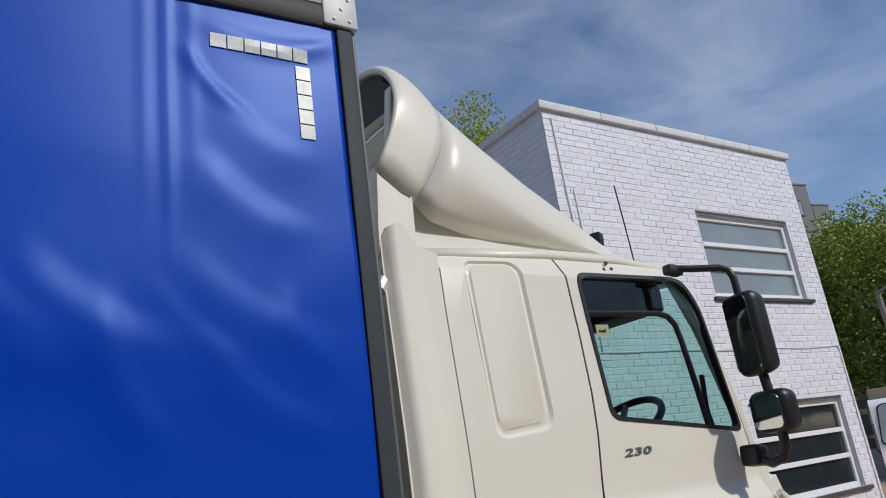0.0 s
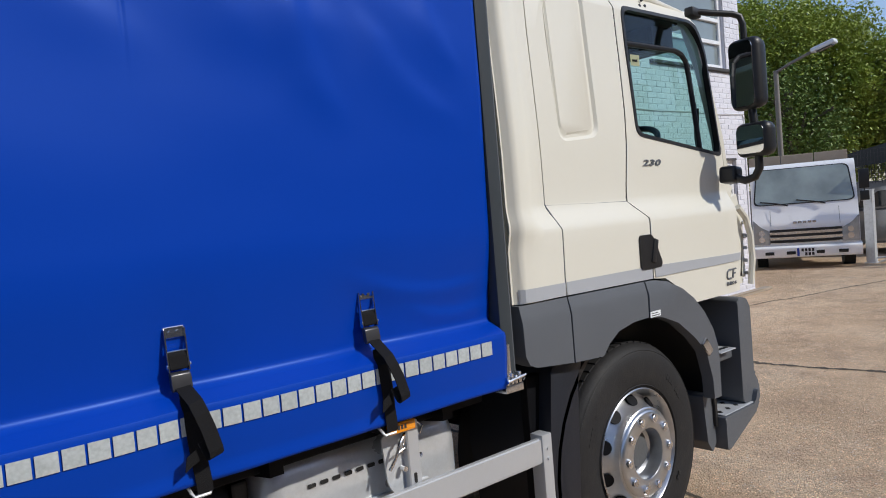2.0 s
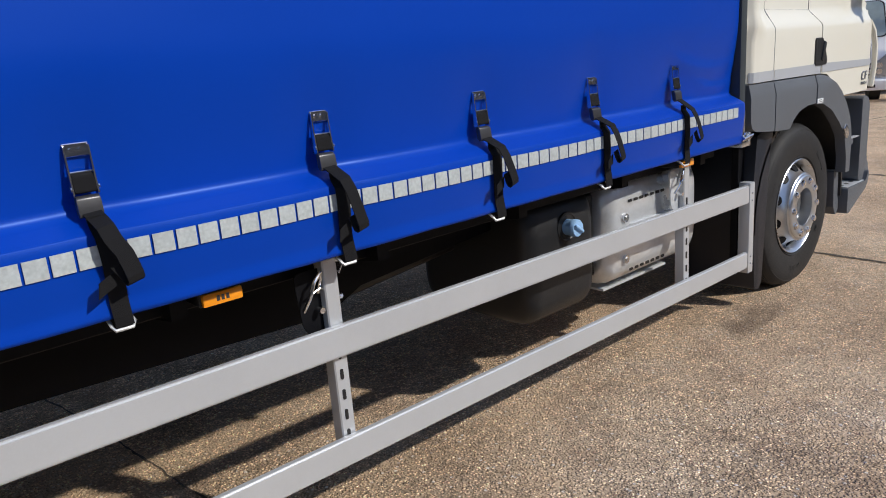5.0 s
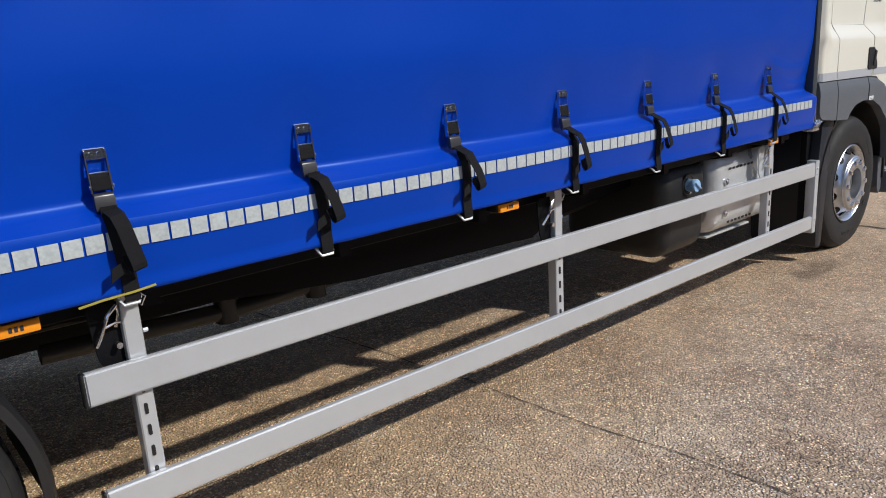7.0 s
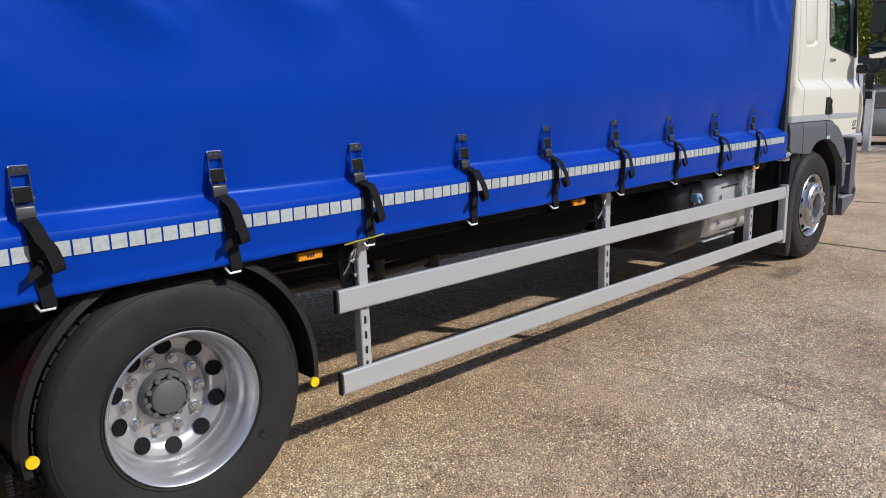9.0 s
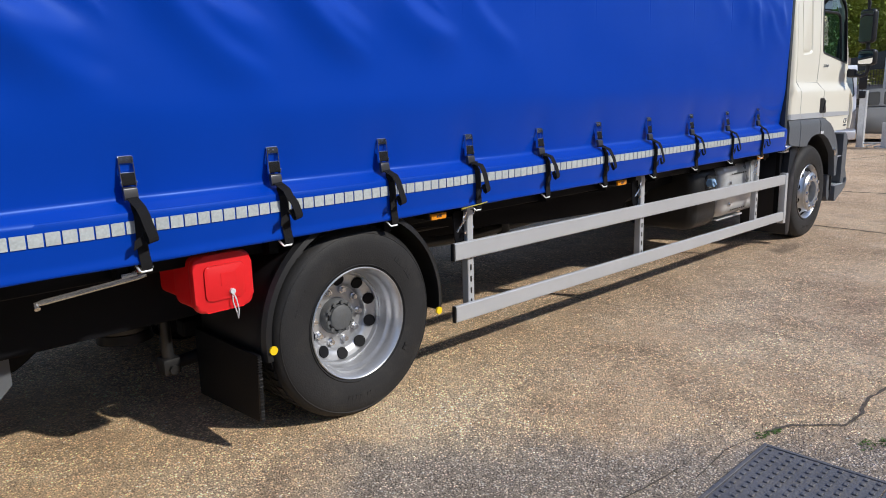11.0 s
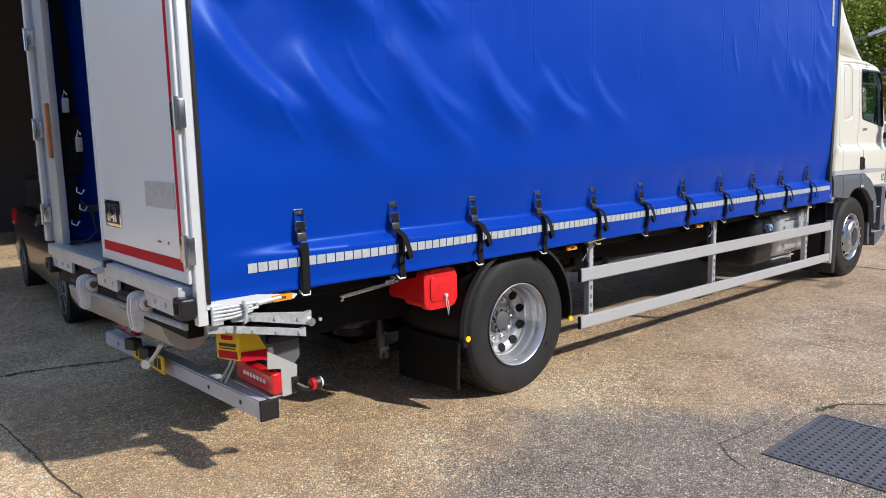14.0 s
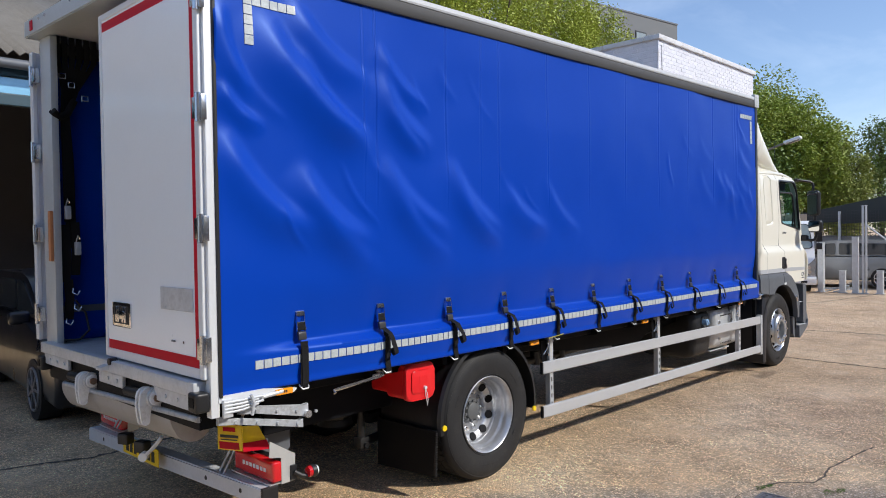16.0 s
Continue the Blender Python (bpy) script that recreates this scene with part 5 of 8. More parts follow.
    # grey wheel arch moulding in three pieces
    OUT = [(8.225, 1.24), (8.30, 1.238), (8.39, 1.222), (8.50, 1.175), (8.593, 1.118), (8.68, 1.04), (8.752, 0.945), (8.785, 0.86), (8.795, 0.79), (8.79, 0.60)]
    INN = [(8.725, 0.60), (8.72, 0.70), (8.675, 0.84), (8.58, 0.93), (8.446, 1.022), (8.32, 1.068), (8.222, 1.082)]
    bm = B()
    sheet(bm, OUT + INN, [], lambda u, v, d: place(u, v, d - 0.022 + 0.018 * (sstep(1.18, 1.24, v))), 0.06, (8.3, 8.4, 8.5, 8.6, 8.7), (1.18, 1.10, 1.0))
    arch = part("wheel_arch", bm, CAB_GREY, truck, "dark grey plastic wheel arch", smooth=True)
    bm = B()
    sheet(bm, [(7.69, 1.245), (8.218, 1.24), (8.215, 1.083), (8.10, 1.08), (7.99, 1.06), (7.92, 1.02), (7.872, 0.975), (7.69, 0.985)], [], lambda u, v, d: place(u, v, d - 0.018 + 0.016 * sstep(1.18, 1.245, v)), 0.06, (), (1.18, 1.21))
    part("arch_rear_piece", bm, CAB_GREY, arch, smooth=True)
    bm = B()
    sheet(bm, [(7.405, 1.248), (7.683, 1.246), (7.684, 0.986), (7.47, 1.008), (7.43, 1.025), (7.41, 1.06)], [], lambda u, v, d: place(u, v, d - 0.016 + 0.014 * sstep(1.18, 1.245, v)), 0.08, (), (1.18, 1.21))
    part("arch_end_piece", bm, CAB_GREY, arch, smooth=True)
    bm = B()
    rbox(bm, (8.665, (-0.032 if not mirror else WIDTH + 0.032), 0.87), (0.045, 0.016, 0.085), rot(0, -38, 0), 0.006)
    part("repeater_lamp", bm, STEEL, arch, "small clear side lamp", smooth=True)
    bm = B()
    box(bm, 8.218, 8.298, *sorted((at(0, 1.0)[1] - 0.0255 * side, at(0, 1.0)[1] - 0.0225 * side)), 1.08, 1.106)
    part("data_label", bm, DOORWHITE, arch, "small white printed label")
    bm = B()
    for r_ in range(2):
        yy = sorted((at(0, 1.0)[1] - 0.0268 * side, at(0, 1.0)[1] - 0.0262 * side))
        box(bm, 8.226, 8.29 - 0.012 * r_, yy[0], yy[1], 1.086 + 0.010 * r_, 1.0895 + 0.010 * r_)
    part("label_bar", bm, CAB_GREY, arch)
    # inner arch, dark
    bm = B()
    arc_o = [(8.215 + 0.63 * math.cos(radians(a)), 0.48 + 0.63 * math.sin(radians(a))) for a in range(-5, 186, 10)]
    arc_i = [(8.215 + 0.61 * math.cos(radians(a)), 0.48 + 0.61 * math.sin(radians(a))) for a in range(185, -6, -10)]
    ys = (0.035, 0.62) if not mirror else (WIDTH - 0.62, WIDTH - 0.035)
    prism(bm, arc_o + arc_i, "y", *ys)
    part("inner_arch", bm, BLACK, truck, "black inner wheel arch", smooth=True)
    # entry steps and the front corner
    ya, yb = (0.03, 0.42) if not mirror else (WIDTH - 0.42, WIDTH - 0.03)
    bm = B()
    prism(bm, rounded([(8.76, 0.36), (8.80, 0.36), (8.82, 0.60), (8.83, 1.08), (9.10, 1.085), (9.12, 0.62), (9.10, 0.52), (8.96, 0.52), (8.86, 0.45), (8.84, 0.30), (8.78, 0.30)], 0.01), "y", *((yb - 0.02, yb) if not mirror else (ya, ya + 0.02)))
    prism(bm, rounded([(8.735, 0.60), (8.82, 0.60), (8.84, 0.34), (8.80, 0.30), (8.76, 0.36)], 0.01), "y", *((ya + 0.02, ya + 0.34) if not mirror else (yb - 0.34, yb - 0.02)))
    well = part("step_well", bm, CAB_GREY, truck, "dark blue-grey step well")
    for zt, xa, xb in ((0.79, 8.86, 9.08), (0.47, 8.86, 9.23)):
        bm = B()
        if zt > 0.6:
            box(bm, xa, xb, *( (ya + 0.03, yb) if not mirror else (ya, yb - 0.03)), zt - 0.06, zt, 0.012)
        else:
            prism(bm, rounded([(xa, zt - 0.17), (xa + 0.03, zt - 0.17), (xb - 0.03, zt - 0.04), (xb, zt + 0.03), (xb, zt + 0.07), (xb - 0.02, zt + 0.06), (xb - 0.05, zt), (xa, zt)], 0.012), "y", *((ya - 0.03, yb) if not mirror else (ya, yb + 0.03)), 0.012)
        step = part("entry_step", bm, CAB_GREY, truck, "dark grey entry step with a pale tread", smooth=True)
        bm = B()
        box(bm, xa + 0.012, xb - 0.05, *((ya - 0.02, yb) if not mirror else (ya, yb + 0.02)), zt + 0.001, zt + 0.006, 0.002, 1)
        part("tread_plate", bm, GALV, step, "pale metal tread plate")
        for i in range(4):
            for j in range(3):
                x = xa + 0.05 + (xb - xa - 0.12) * i / 3
                y = (ya + 0.03 + 0.075 * j) if not mirror else (yb - 0.03 - 0.075 * j)
                hb = B()
                rbox(hb, (x, y, zt + 0.0055), (0.030, 0.020, 0.005), rot(0, 0, 45))
                part("grip_hole", hb, BLACK, step)
    bm = B()
    prism(bm, rounded([(9.10, 0.62), (9.10, 1.03), (9.13, 1.05), (9.20, 1.03), (9.235, 0.98), (9.235, 0.62), (9.285, 0.56), (9.285, 0.46), (9.22, 0.40), (9.10, 0.50)], 0.012), "y", *((0.025, 0.36) if not mirror else (WIDTH - 0.36, WIDTH - 0.025)), 0.012)
    part("bumper_corner", bm, CAB_GREY, truck, "dark grey front bumper corner", smooth=True)
    # mirrors on their arms
    mi = sub("door_mirror", truck)

    def my(y):
        return y if not mirror else WIDTH - y
    bm = B()
    tube(bm, [(8.80, my(0.03), 2.492), (8.85, my(-0.01), 2.497), (8.88, my(-0.04), 2.488), (8.97, my(-0.11), 2.475), (8.995, my(-0.135), 2.46), (9.005, my(-0.145), 2.42), (9.01, my(-0.145), 2.30)], 0.016, 10)
    rbox(bm, (8.825, my(0.015), 2.495), (0.085, 0.05, 0.045), rot(0, 6, 0), 0.012)
    part("upper_arm", bm, BLACK, mi, smooth=True)
    bm = B()
    rbox(bm, (9.01, my(-0.03), 1.69), (0.085, 0.09, 0.085), rot(0, 8, 0), 0.02, 3)
    tube(bm, [(9.0, my(-0.05), 1.68), (9.0, my(-0.11), 1.655), (9.005, my(-0.16), 1.67), (9.01, my(-0.18), 1.71), (9.01, my(-0.18), 1.80), (9.015, my(-0.155), 2.05)], 0.02, 12)
    part("lower_arm", bm, BLACK, mi, smooth=True)
    for zc, w_, h_, name_ in ((2.175, 0.17, 0.35, "main"), (1.852, 0.185, 0.17, "wide")):
        turn = rot(0, 0, (-13 if h_ > 0.3 else -10) * side)
        c = Vector((9.01, my(-0.15 if h_ > 0.3 else -0.17), zc))
        bm = B()
        rbox(bm, c + turn @ Vector((0.012, 0, 0)), (0.11, w_, h_), turn, 0.045, 5)
        for v in bm.verts:
            q = turn.inverted() @ (v.co - c)
            if q.x > 0:
                q.y *= 1 - 2.2 * q.x
                q.z *= 1 - 1.6 * q.x
            v.co = c + turn @ q
        housing = part("mirror_housing", bm, BLACK, mi, "black mirror housing", smooth=True)
        bm = B()
        prism(bm, rounded([(-w_ / 2 + 0.018, -h_ / 2 + 0.018), (w_ / 2 - 0.018, -h_ / 2 + 0.018), (w_ / 2 - 0.018, h_ / 2 - 0.018), (-w_ / 2 + 0.018, h_ / 2 - 0.018)], 0.03, 5), "x", -0.0475, -0.040)
        for v in bm.verts:
            v.co = c + turn @ v.co
        part("mirror_glass", bm, MIRROR, housing, "silvered mirror glass")
# small marks on the near door
near = cab_doors[0]


def lettering(body, size, x, y, z, mat, parent, name, shear=0.0, space=1.0, wide=1.0, bold=0.0):
    """Raised letters on the side, turned into a mesh."""
    cu = bpy.data.curves.new(name, "FONT")
    cu.body, cu.size, cu.extrude, cu.shear, cu.space_character, cu.resolution_u, cu.offset = body, size, 0.0015, shear, space, 3, bold
    tmp = bpy.data.objects.new(name, cu)
    scene.collection.objects.link(tmp)
    me = bpy.data.meshes.new_from_object(tmp.evaluated_get(bpy.context.evaluated_depsgraph_get()))
    bpy.data.objects.remove(tmp)
    me.transform(Matrix.Diagonal((wide, 1, 1, 1)))
    me.transform(pose(x, y, z, 90, 0, 0))
    return piece(name, me, mat, parent)


bpy.context.view_layer.update()
lettering("230", 0.038, 8.343, cab_y(8.4, 1.77) - 0.003, 1.757, CAB_GREY, near, "model_number", 0.2, 1.1, 2.35, 0.0010)
lettering("EURO 6", 0.024, 8.950, cab_y(9.0, 1.13) - 0.004, 1.130, CAB_GREY, near, "emission_lettering", 0.15, 1.05, 1.15, 0.0006)
bm = B()
for pts in ([(9.012, 1.207), (8.982, 1.207), (8.966, 1.198), (8.960, 1.172), (8.970, 1.163), (8.998, 1.163)], [(9.062, 1.207), (9.030, 1.207), (9.020, 1.163)], [(9.026, 1.186), (9.052, 1.186)]):
    tube(bm, [(x, cab_y(x, 1.2) - 0.002, z) for x, z in pts], 0.0052, 6)
part("badge_shape", bm, CAB_GREY, near, "small dark grey badge")
bm = B()
for dx, dz in ((0, 0), (0.045, 0.004), (0.022, 0.03)):
    c = Vector((8.49 + dx, cab_y(8.5, 2.515) - 0.002, 2.512 + dz))
    cyl(bm, c + Vector((0, 0.006, -0.002)), c - Vector((0, 0.002, 0)), 0.008, seg=10)
part("roof_plug", bm, BLACK, near)

# roof, back, front and screen of the cab
bm = B()
sec = []
for y, dz in ((0.10, 0.0), (0.14, 0.035), (0.25, 0.06), (0.6, 0.085), (1.25, 0.095), (1.9, 0.085), (2.25, 0.06), (2.36, 0.035), (2.40, 0.0)):
    sec.append([bm.verts.new((x, y, z + dz * f)) for x, z, f in ((7.46, 2.53, 1), (8.19, 2.565, 1), (8.6, 2.56, 1), (8.90, 2.53, 0.8), (8.97, 2.47, 0.3))])
for a, b in zip(sec, sec[1:]):
    for k in range(4):
        bm.faces.new((a[k], b[k], b[k + 1], a[k + 1]))
roof = part("cab_roof", bm, CREAM, truck, "off-white cab roof", smooth=True)
m = roof.modifiers.new("thickness", "SOLIDIFY")
m.thickness = 0.03
bm = B()
box(bm, 7.46, 7.50, 0.08, 2.42, 1.2, 2.54, 0.01)
part("cab_back", bm, CREAM, truck, "off-white cab back wall")
bm = B()
prism(bm, rounded([(9.10, 1.09), (9.36, 1.10), (9.36, 1.45), (9.30, 1.62), (9.13, 1.70), (9.10, 1.6)], 0.03), "y", 0.10, 2.40, 0.06, 3)
part("front_panel", bm, CREAM, truck, "off-white front panel", smooth=True)
bm = B()
prism(bm, [(9.10, 0.42), (9.33, 0.42), (9.36, 0.62), (9.36, 1.08), (9.10, 1.08)], "y", 0.36, 2.14, 0.03)
part("front_bumper", bm, CAB_GREY, truck, "dark grey front bumper", smooth=True)
for k in range(5):
    bm = B()
    z = 1.15 + 0.07 * k
    tube(bm, [(9.352, 0.085, z), (9.375, 0.12, z), (9.385, 0.25, z)], 0.011, 6)
    part("grille_bar", bm, STRIPE, truck)
bm = B()
tube(bm, [(9.26, 0.07, 1.52), (9.33, 0.065, 1.46), (9.365, 0.06, 1.36), (9.37, 0.06, 1.22), (9.345, 0.065, 1.09)], 0.018, 8)
part("corner_deflector", bm, CREAM, truck, "off-white corner air deflector", smooth=True)
bm = B()
vs = [bm.verts.new(p) for p in ((8.97, 0.14, 2.46), (9.17, 0.11, 1.70), (9.26, 0.6, 1.70), (9.26, 1.9, 1.70), (9.17, 2.39, 1.70), (8.97, 2.36, 2.46), (9.04, 1.9, 2.48), (9.04, 0.6, 2.48))]
bm.faces.new((vs[0], vs[1], vs[2], vs[7]))
bm.faces.new((vs[7], vs[2], vs[3], vs[6]))
bm.faces.new((vs[6], vs[3], vs[4], vs[5]))
screen = part("windscreen", bm, GLASS, truck, "wide windscreen glass")
screen.visible_shadow = False
for mirror in (False, True):
    bm = B()
    y0, y1 = (0.09, 0.13) if not mirror else (2.41, 2.37)
    tube(bm, [(8.94, y1, 2.50), (9.04, (y0 + y1) / 2, 2.25), (9.12, y0, 1.9), (9.16, y0, 1.68)], 0.032, 8)
    part("screen_pillar", bm, CREAM, truck, "off-white windscreen pillar", smooth=True)
INTERIOR = material("dark_cab_trim", (0.014, 0.015, 0.017), 0.7, mottle=0.1, grain=0.1)
SEATBLUE = material("blue_grey_seat_cloth", (0.04, 0.07, 0.12), 0.9, mottle=0.15, grain=0.2, bump=0.3)
bm = B()
prism(bm, rounded([(8.86, 1.25), (9.16, 1.25), (9.17, 1.72), (9.08, 1.78), (8.92, 1.70), (8.88, 1.60)], 0.03), "y", 0.12, 2.38)
part("dashboard", bm, INTERIOR, truck, "dark dashboard")
bm = B()
box(bm, 7.52, 8.95, 0.1, 2.4, 1.10, 1.16)
part("cab_floor", bm, INTERIOR, truck)
bm = B()
box(bm, 8.18, 8.9, 0.14, 2.36, 2.475, 2.50, 0.01)
box(bm, 8.75, 8.95, 0.2, 2.3, 2.36, 2.49, 0.02)
part("overhead_shelf", bm, INTERIOR, truck, "dark overhead storage shelf")
for y0 in (0.35, 1.65):
    bm = B()
    box(bm, 8.15, 8.62, y0, y0 + 0.5, 1.42, 1.55, 0.04, 3)
    rbox(bm, (8.12, y0 + 0.25, 1.72), (0.13, 0.48, 0.42), rot(0, -8, 0), 0.05, 3)
    part("cab_seat", bm, SEATBLUE, truck, "blue-grey cloth cab seat", smooth=True)
bm = B()
c, tilt = Vector((8.80, 0.50, 1.875)), rot(0, -32, 0)
ringp = [c + tilt @ Vector((0.23 * math.cos(a), 0.23 * math.sin(a), 0)) for a in (2 * math.pi * k / 40 for k in range(41))]
tube(bm, ringp, 0.017, 10)
for a in (0.4, 2.7, 4.7):
    tube(bm, [c + tilt @ Vector((0, 0, -0.03)), c + tilt @ Vector((0.22 * math.cos(a), 0.22 * math.sin(a), 0))], 0.016, 8)
cyl(bm, c + tilt @ Vector((0, 0, -0.25)), c, 0.04, seg=12)
part("steering_wheel", bm, BLACK, truck, "black steering wheel", smooth=True)
bm = B()
tube(bm, [(9.0, 0.12, 1.75), (8.97, 0.12, 1.9), (8.99, 0.12, 2.05)], 0.012, 6)
part("grab_handle", bm, BLACK, truck, smooth=True)
bm = B()
box(bm, 8.36, 8.43, 0.0785, 0.0795, 2.22, 2.27)
part("window_sticker", bm, material("yellow_green_sticker", (0.34, 0.36, 0.22), 0.6), truck, "small pale yellow window sticker")
lettering("roof", 0.022, 8.372, 0.0765, 2.238, BLACK, truck, "sticker_word")

# roof deflector: a swept hood with an open back and a thick rear collar
prof = [(8.74, 2.615, 2.605), (8.70, 2.675, 2.60), (8.63, 2.755, 2.60), (8.54, 2.85, 2.602), (8.46, 2.92, 2.607), (8.36, 2.995, 2.615), (8.25, 3.062, 2.627), (8.14, 3.122, 2.643), (8.02, 3.184, 2.665), (7.92, 3.242, 2.69), (7.812, 3.315, 2.742)]


def hood(bm, stations, shrink=0.0):
    """Cross-sections from front to back; the flanks of the rear ones lean backwards towards their foot."""
    rows_ = []
    for x, top, low in stations:
        lean = 0.09 + 0.13 * sstep(7.85, 8.75, x)
        r_ = min(0.36, (top - low) * 0.85)
        half = WIDTH / 2 - lean - shrink
        tuck, rise_ = 0.02 + 0.075 * sstep(7.72, 8.0, x), top - low - r_
        row = [(-half + tuck, low), (-half + 0.42 * tuck, low + rise_ * 0.33), (-half + 0.08 * tuck, low + rise_ * 0.72)]
        row += [(-half + r_ * (1 - math.cos(a)), top - shrink - r_ + r_ * math.sin(a)) for a in (radians(10 * k) for k in range(0, 9))] + [(-half * 0.5, top + 0.02 - shrink)]
        row = row + [(-y, z) for y, z in row[::-1]]
        back_ = 0.19 * sstep(8.35, 7.82, x)
        rows_.append([bm.verts.new((x - back_ * max(1 - (z - 2.75) / 0.6, 0) ** 2.2, WIDTH / 2 + y, z)) for y, z in row])
    for a, b in zip(rows_, rows_[1:]):
        for k in range(len(a) - 1):
            bm.faces.new((a[k], a[k + 1], b[k + 1], b[k]))
    return rows_


bm = B()
hood(bm, prof)
defl = part("roof_deflector", bm, CREAM, truck, "swept off-white roof air deflector", smooth=True)
m = defl.modifiers.new("thickness", "SOLIDIFY")
m.thickness = 0.015
bm = B()
hood(bm, [(7.808, 3.318, 2.744), (7.77, 3.358, 2.757), (7.73, 3.397, 2.776), (7.69, 3.428, 2.797), (7.655, 3.448, 2.815), (7.62, 3.456, 2.833), (7.595, 3.446, 2.848), (7.582, 3.425, 2.858)])
collar = part("rear_collar", bm, CREAM, truck, "rounded off-white rear collar of the deflector", smooth=True)
m = collar.modifiers.new("thickness", "SOLIDIFY")
m.thickness = 0.022
bm = B()
hood(bm, [(7.76, 3.37, 2.80), (7.68, 3.43, 2.83), (7.61, 3.445, 2.87)], shrink=0.034)
part("collar_lining", bm, CAB_GREY, collar, "dark grey lining", smooth=True)
for s_ in (0, 1):
    bm = B()
    ys = (0.118, 0.18) if not s_ else (WIDTH - 0.18, WIDTH - 0.118)
    prism(bm, rounded([(7.440, 2.53), (7.446, 2.64), (7.468, 2.88), (7.57, 2.88), (7.60, 2.78), (7.592, 2.54)], 0.012), "y", *ys, 0.02)
    part("deflector_foot", bm, CREAM, truck, "off-white foot of the deflector", smooth=True)
    bm = B()
    prism(bm, [(7.60, 2.55), (7.61, 2.79), (7.8, 2.74), (8.08, 2.68), (8.40, 2.63), (8.55, 2.60), (8.2, 2.56)], "y", *((0.212, 0.232) if not s_ else (WIDTH - 0.232, WIDTH - 0.212)))
    part("deflector_infill", bm, CREAM, truck, "off-white infill below the deflector")
bm = B()
prism(bm, rounded([(7.545, 2.86), (7.585, 2.86), (7.637, 3.26), (7.597, 3.26)], 0.01, 3), "y", 0.17, 0.22, 0.004, 1)
part("deflector_post", bm, CREAM, truck, "pale post inside the open back of the deflector")
bm = B()
tube(bm, [(9.0, 0.36, 2.56), (8.992, 0.36, 2.75), (8.97, 0.36, 3.06)], 0.0035, 6)
cyl(bm, (9.0, 0.36, 2.53), (9.0, 0.36, 2.66), 0.011, 0.006, seg=10)
part("aerial", bm, BLACK, truck, "thin black roof aerial", smooth=True)
bm = B()
rbox(bm, (8.822, 0.42, 2.775), (0.05, 0.07, 0.065), rot(0, 10, 20), 0.008)
cyl(bm, (8.80, 0.42, 2.56), (8.815, 0.42, 2.77), 0.012, seg=8)
part("roof_lamp", bm, BLACK, truck, "small black box on a roof bracket", smooth=True)
# clutter in the gap behind the cab
bm = B()
tube(bm, [(7.40, 0.2, 1.3), (7.43, 0.22, 1.9), (7.41, 0.25, 2.45), (7.40, 0.5, 2.5)], 0.02, 8)
tube(bm, [(7.385, 0.06, 2.38), (7.43, 0.08, 2.44), (7.47, 0.10, 2.42)], 0.025, 8)
part("air_hose", bm, GALV, truck, smooth=True)
# cast latch at the foot of the front post
bm = B()
cyl(bm, (7.30, -0.02, 0.985), (7.30, -0.02, 1.13), 0.016, seg=12)
box(bm, 7.27, 7.36, -0.04, 0.03, 0.955, 0.985, 0.004)
tube(bm, [(7.27, -0.05, 1.0), (7.36, -0.05, 1.01), (7.37, -0.03, 0.99)], 0.006)
for k in range(4):
    box(bm, 7.275 + 0.02 * k, 7.288 + 0.02 * k, -0.045, 0.0, 0.985, 1.015 + 0.01 * (k % 2), 0.002, 1)
part("curtain_latch", bm, STEEL, truck, "bright steel curtain pole latch", smooth=True)

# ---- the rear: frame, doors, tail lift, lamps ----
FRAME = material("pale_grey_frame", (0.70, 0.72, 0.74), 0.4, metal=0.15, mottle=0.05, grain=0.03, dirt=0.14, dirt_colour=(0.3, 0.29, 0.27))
# a darker grey of the same frame, for the far post and the header
FRAMEGREY = material("darker_grey_frame", (0.46, 0.49, 0.50), 0.4, metal=0.15, mottle=0.06, grain=0.04, dirt=0.2, dirt_colour=(0.24, 0.23, 0.21))
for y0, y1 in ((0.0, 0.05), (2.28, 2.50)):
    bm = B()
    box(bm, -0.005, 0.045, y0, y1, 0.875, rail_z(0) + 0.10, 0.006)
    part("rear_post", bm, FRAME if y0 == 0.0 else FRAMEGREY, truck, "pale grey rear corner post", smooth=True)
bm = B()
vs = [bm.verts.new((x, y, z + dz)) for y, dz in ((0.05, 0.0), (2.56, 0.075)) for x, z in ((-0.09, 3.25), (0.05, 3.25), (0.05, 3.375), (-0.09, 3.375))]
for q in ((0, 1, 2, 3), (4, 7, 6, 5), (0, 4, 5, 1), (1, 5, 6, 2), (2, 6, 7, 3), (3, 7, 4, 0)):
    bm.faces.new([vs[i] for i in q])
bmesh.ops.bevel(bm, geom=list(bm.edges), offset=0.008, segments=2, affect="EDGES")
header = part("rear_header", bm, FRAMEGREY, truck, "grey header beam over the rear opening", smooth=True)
for y, z in ((2.10, 3.40), (2.22, 3.40), (1.6, 3.385), (1.1, 3.37)):
    bm = B()
    cyl(bm, (-0.096, y, z), (-0.088, y, z), 0.012, seg=10)
    part("rivet", bm, STEEL, header)
bm = B()
box(bm, -0.098, -0.0895, 2.36, 2.41, 3.35, 3.42, 0.002, 1)
part("red_reflector", bm, REDTAPE, header, "small red reflector")
bm = B()
prism(bm, [(0.036, 0.95), (0.036, 0.985), (0.30, 0.985), (0.52, 0.955), (0.50, 0.935), (0.2, 0.93)], "y", -0.004, 0.03)
part("side_sill", bm, FRAME, truck, "pale steel sill at the rear corner")


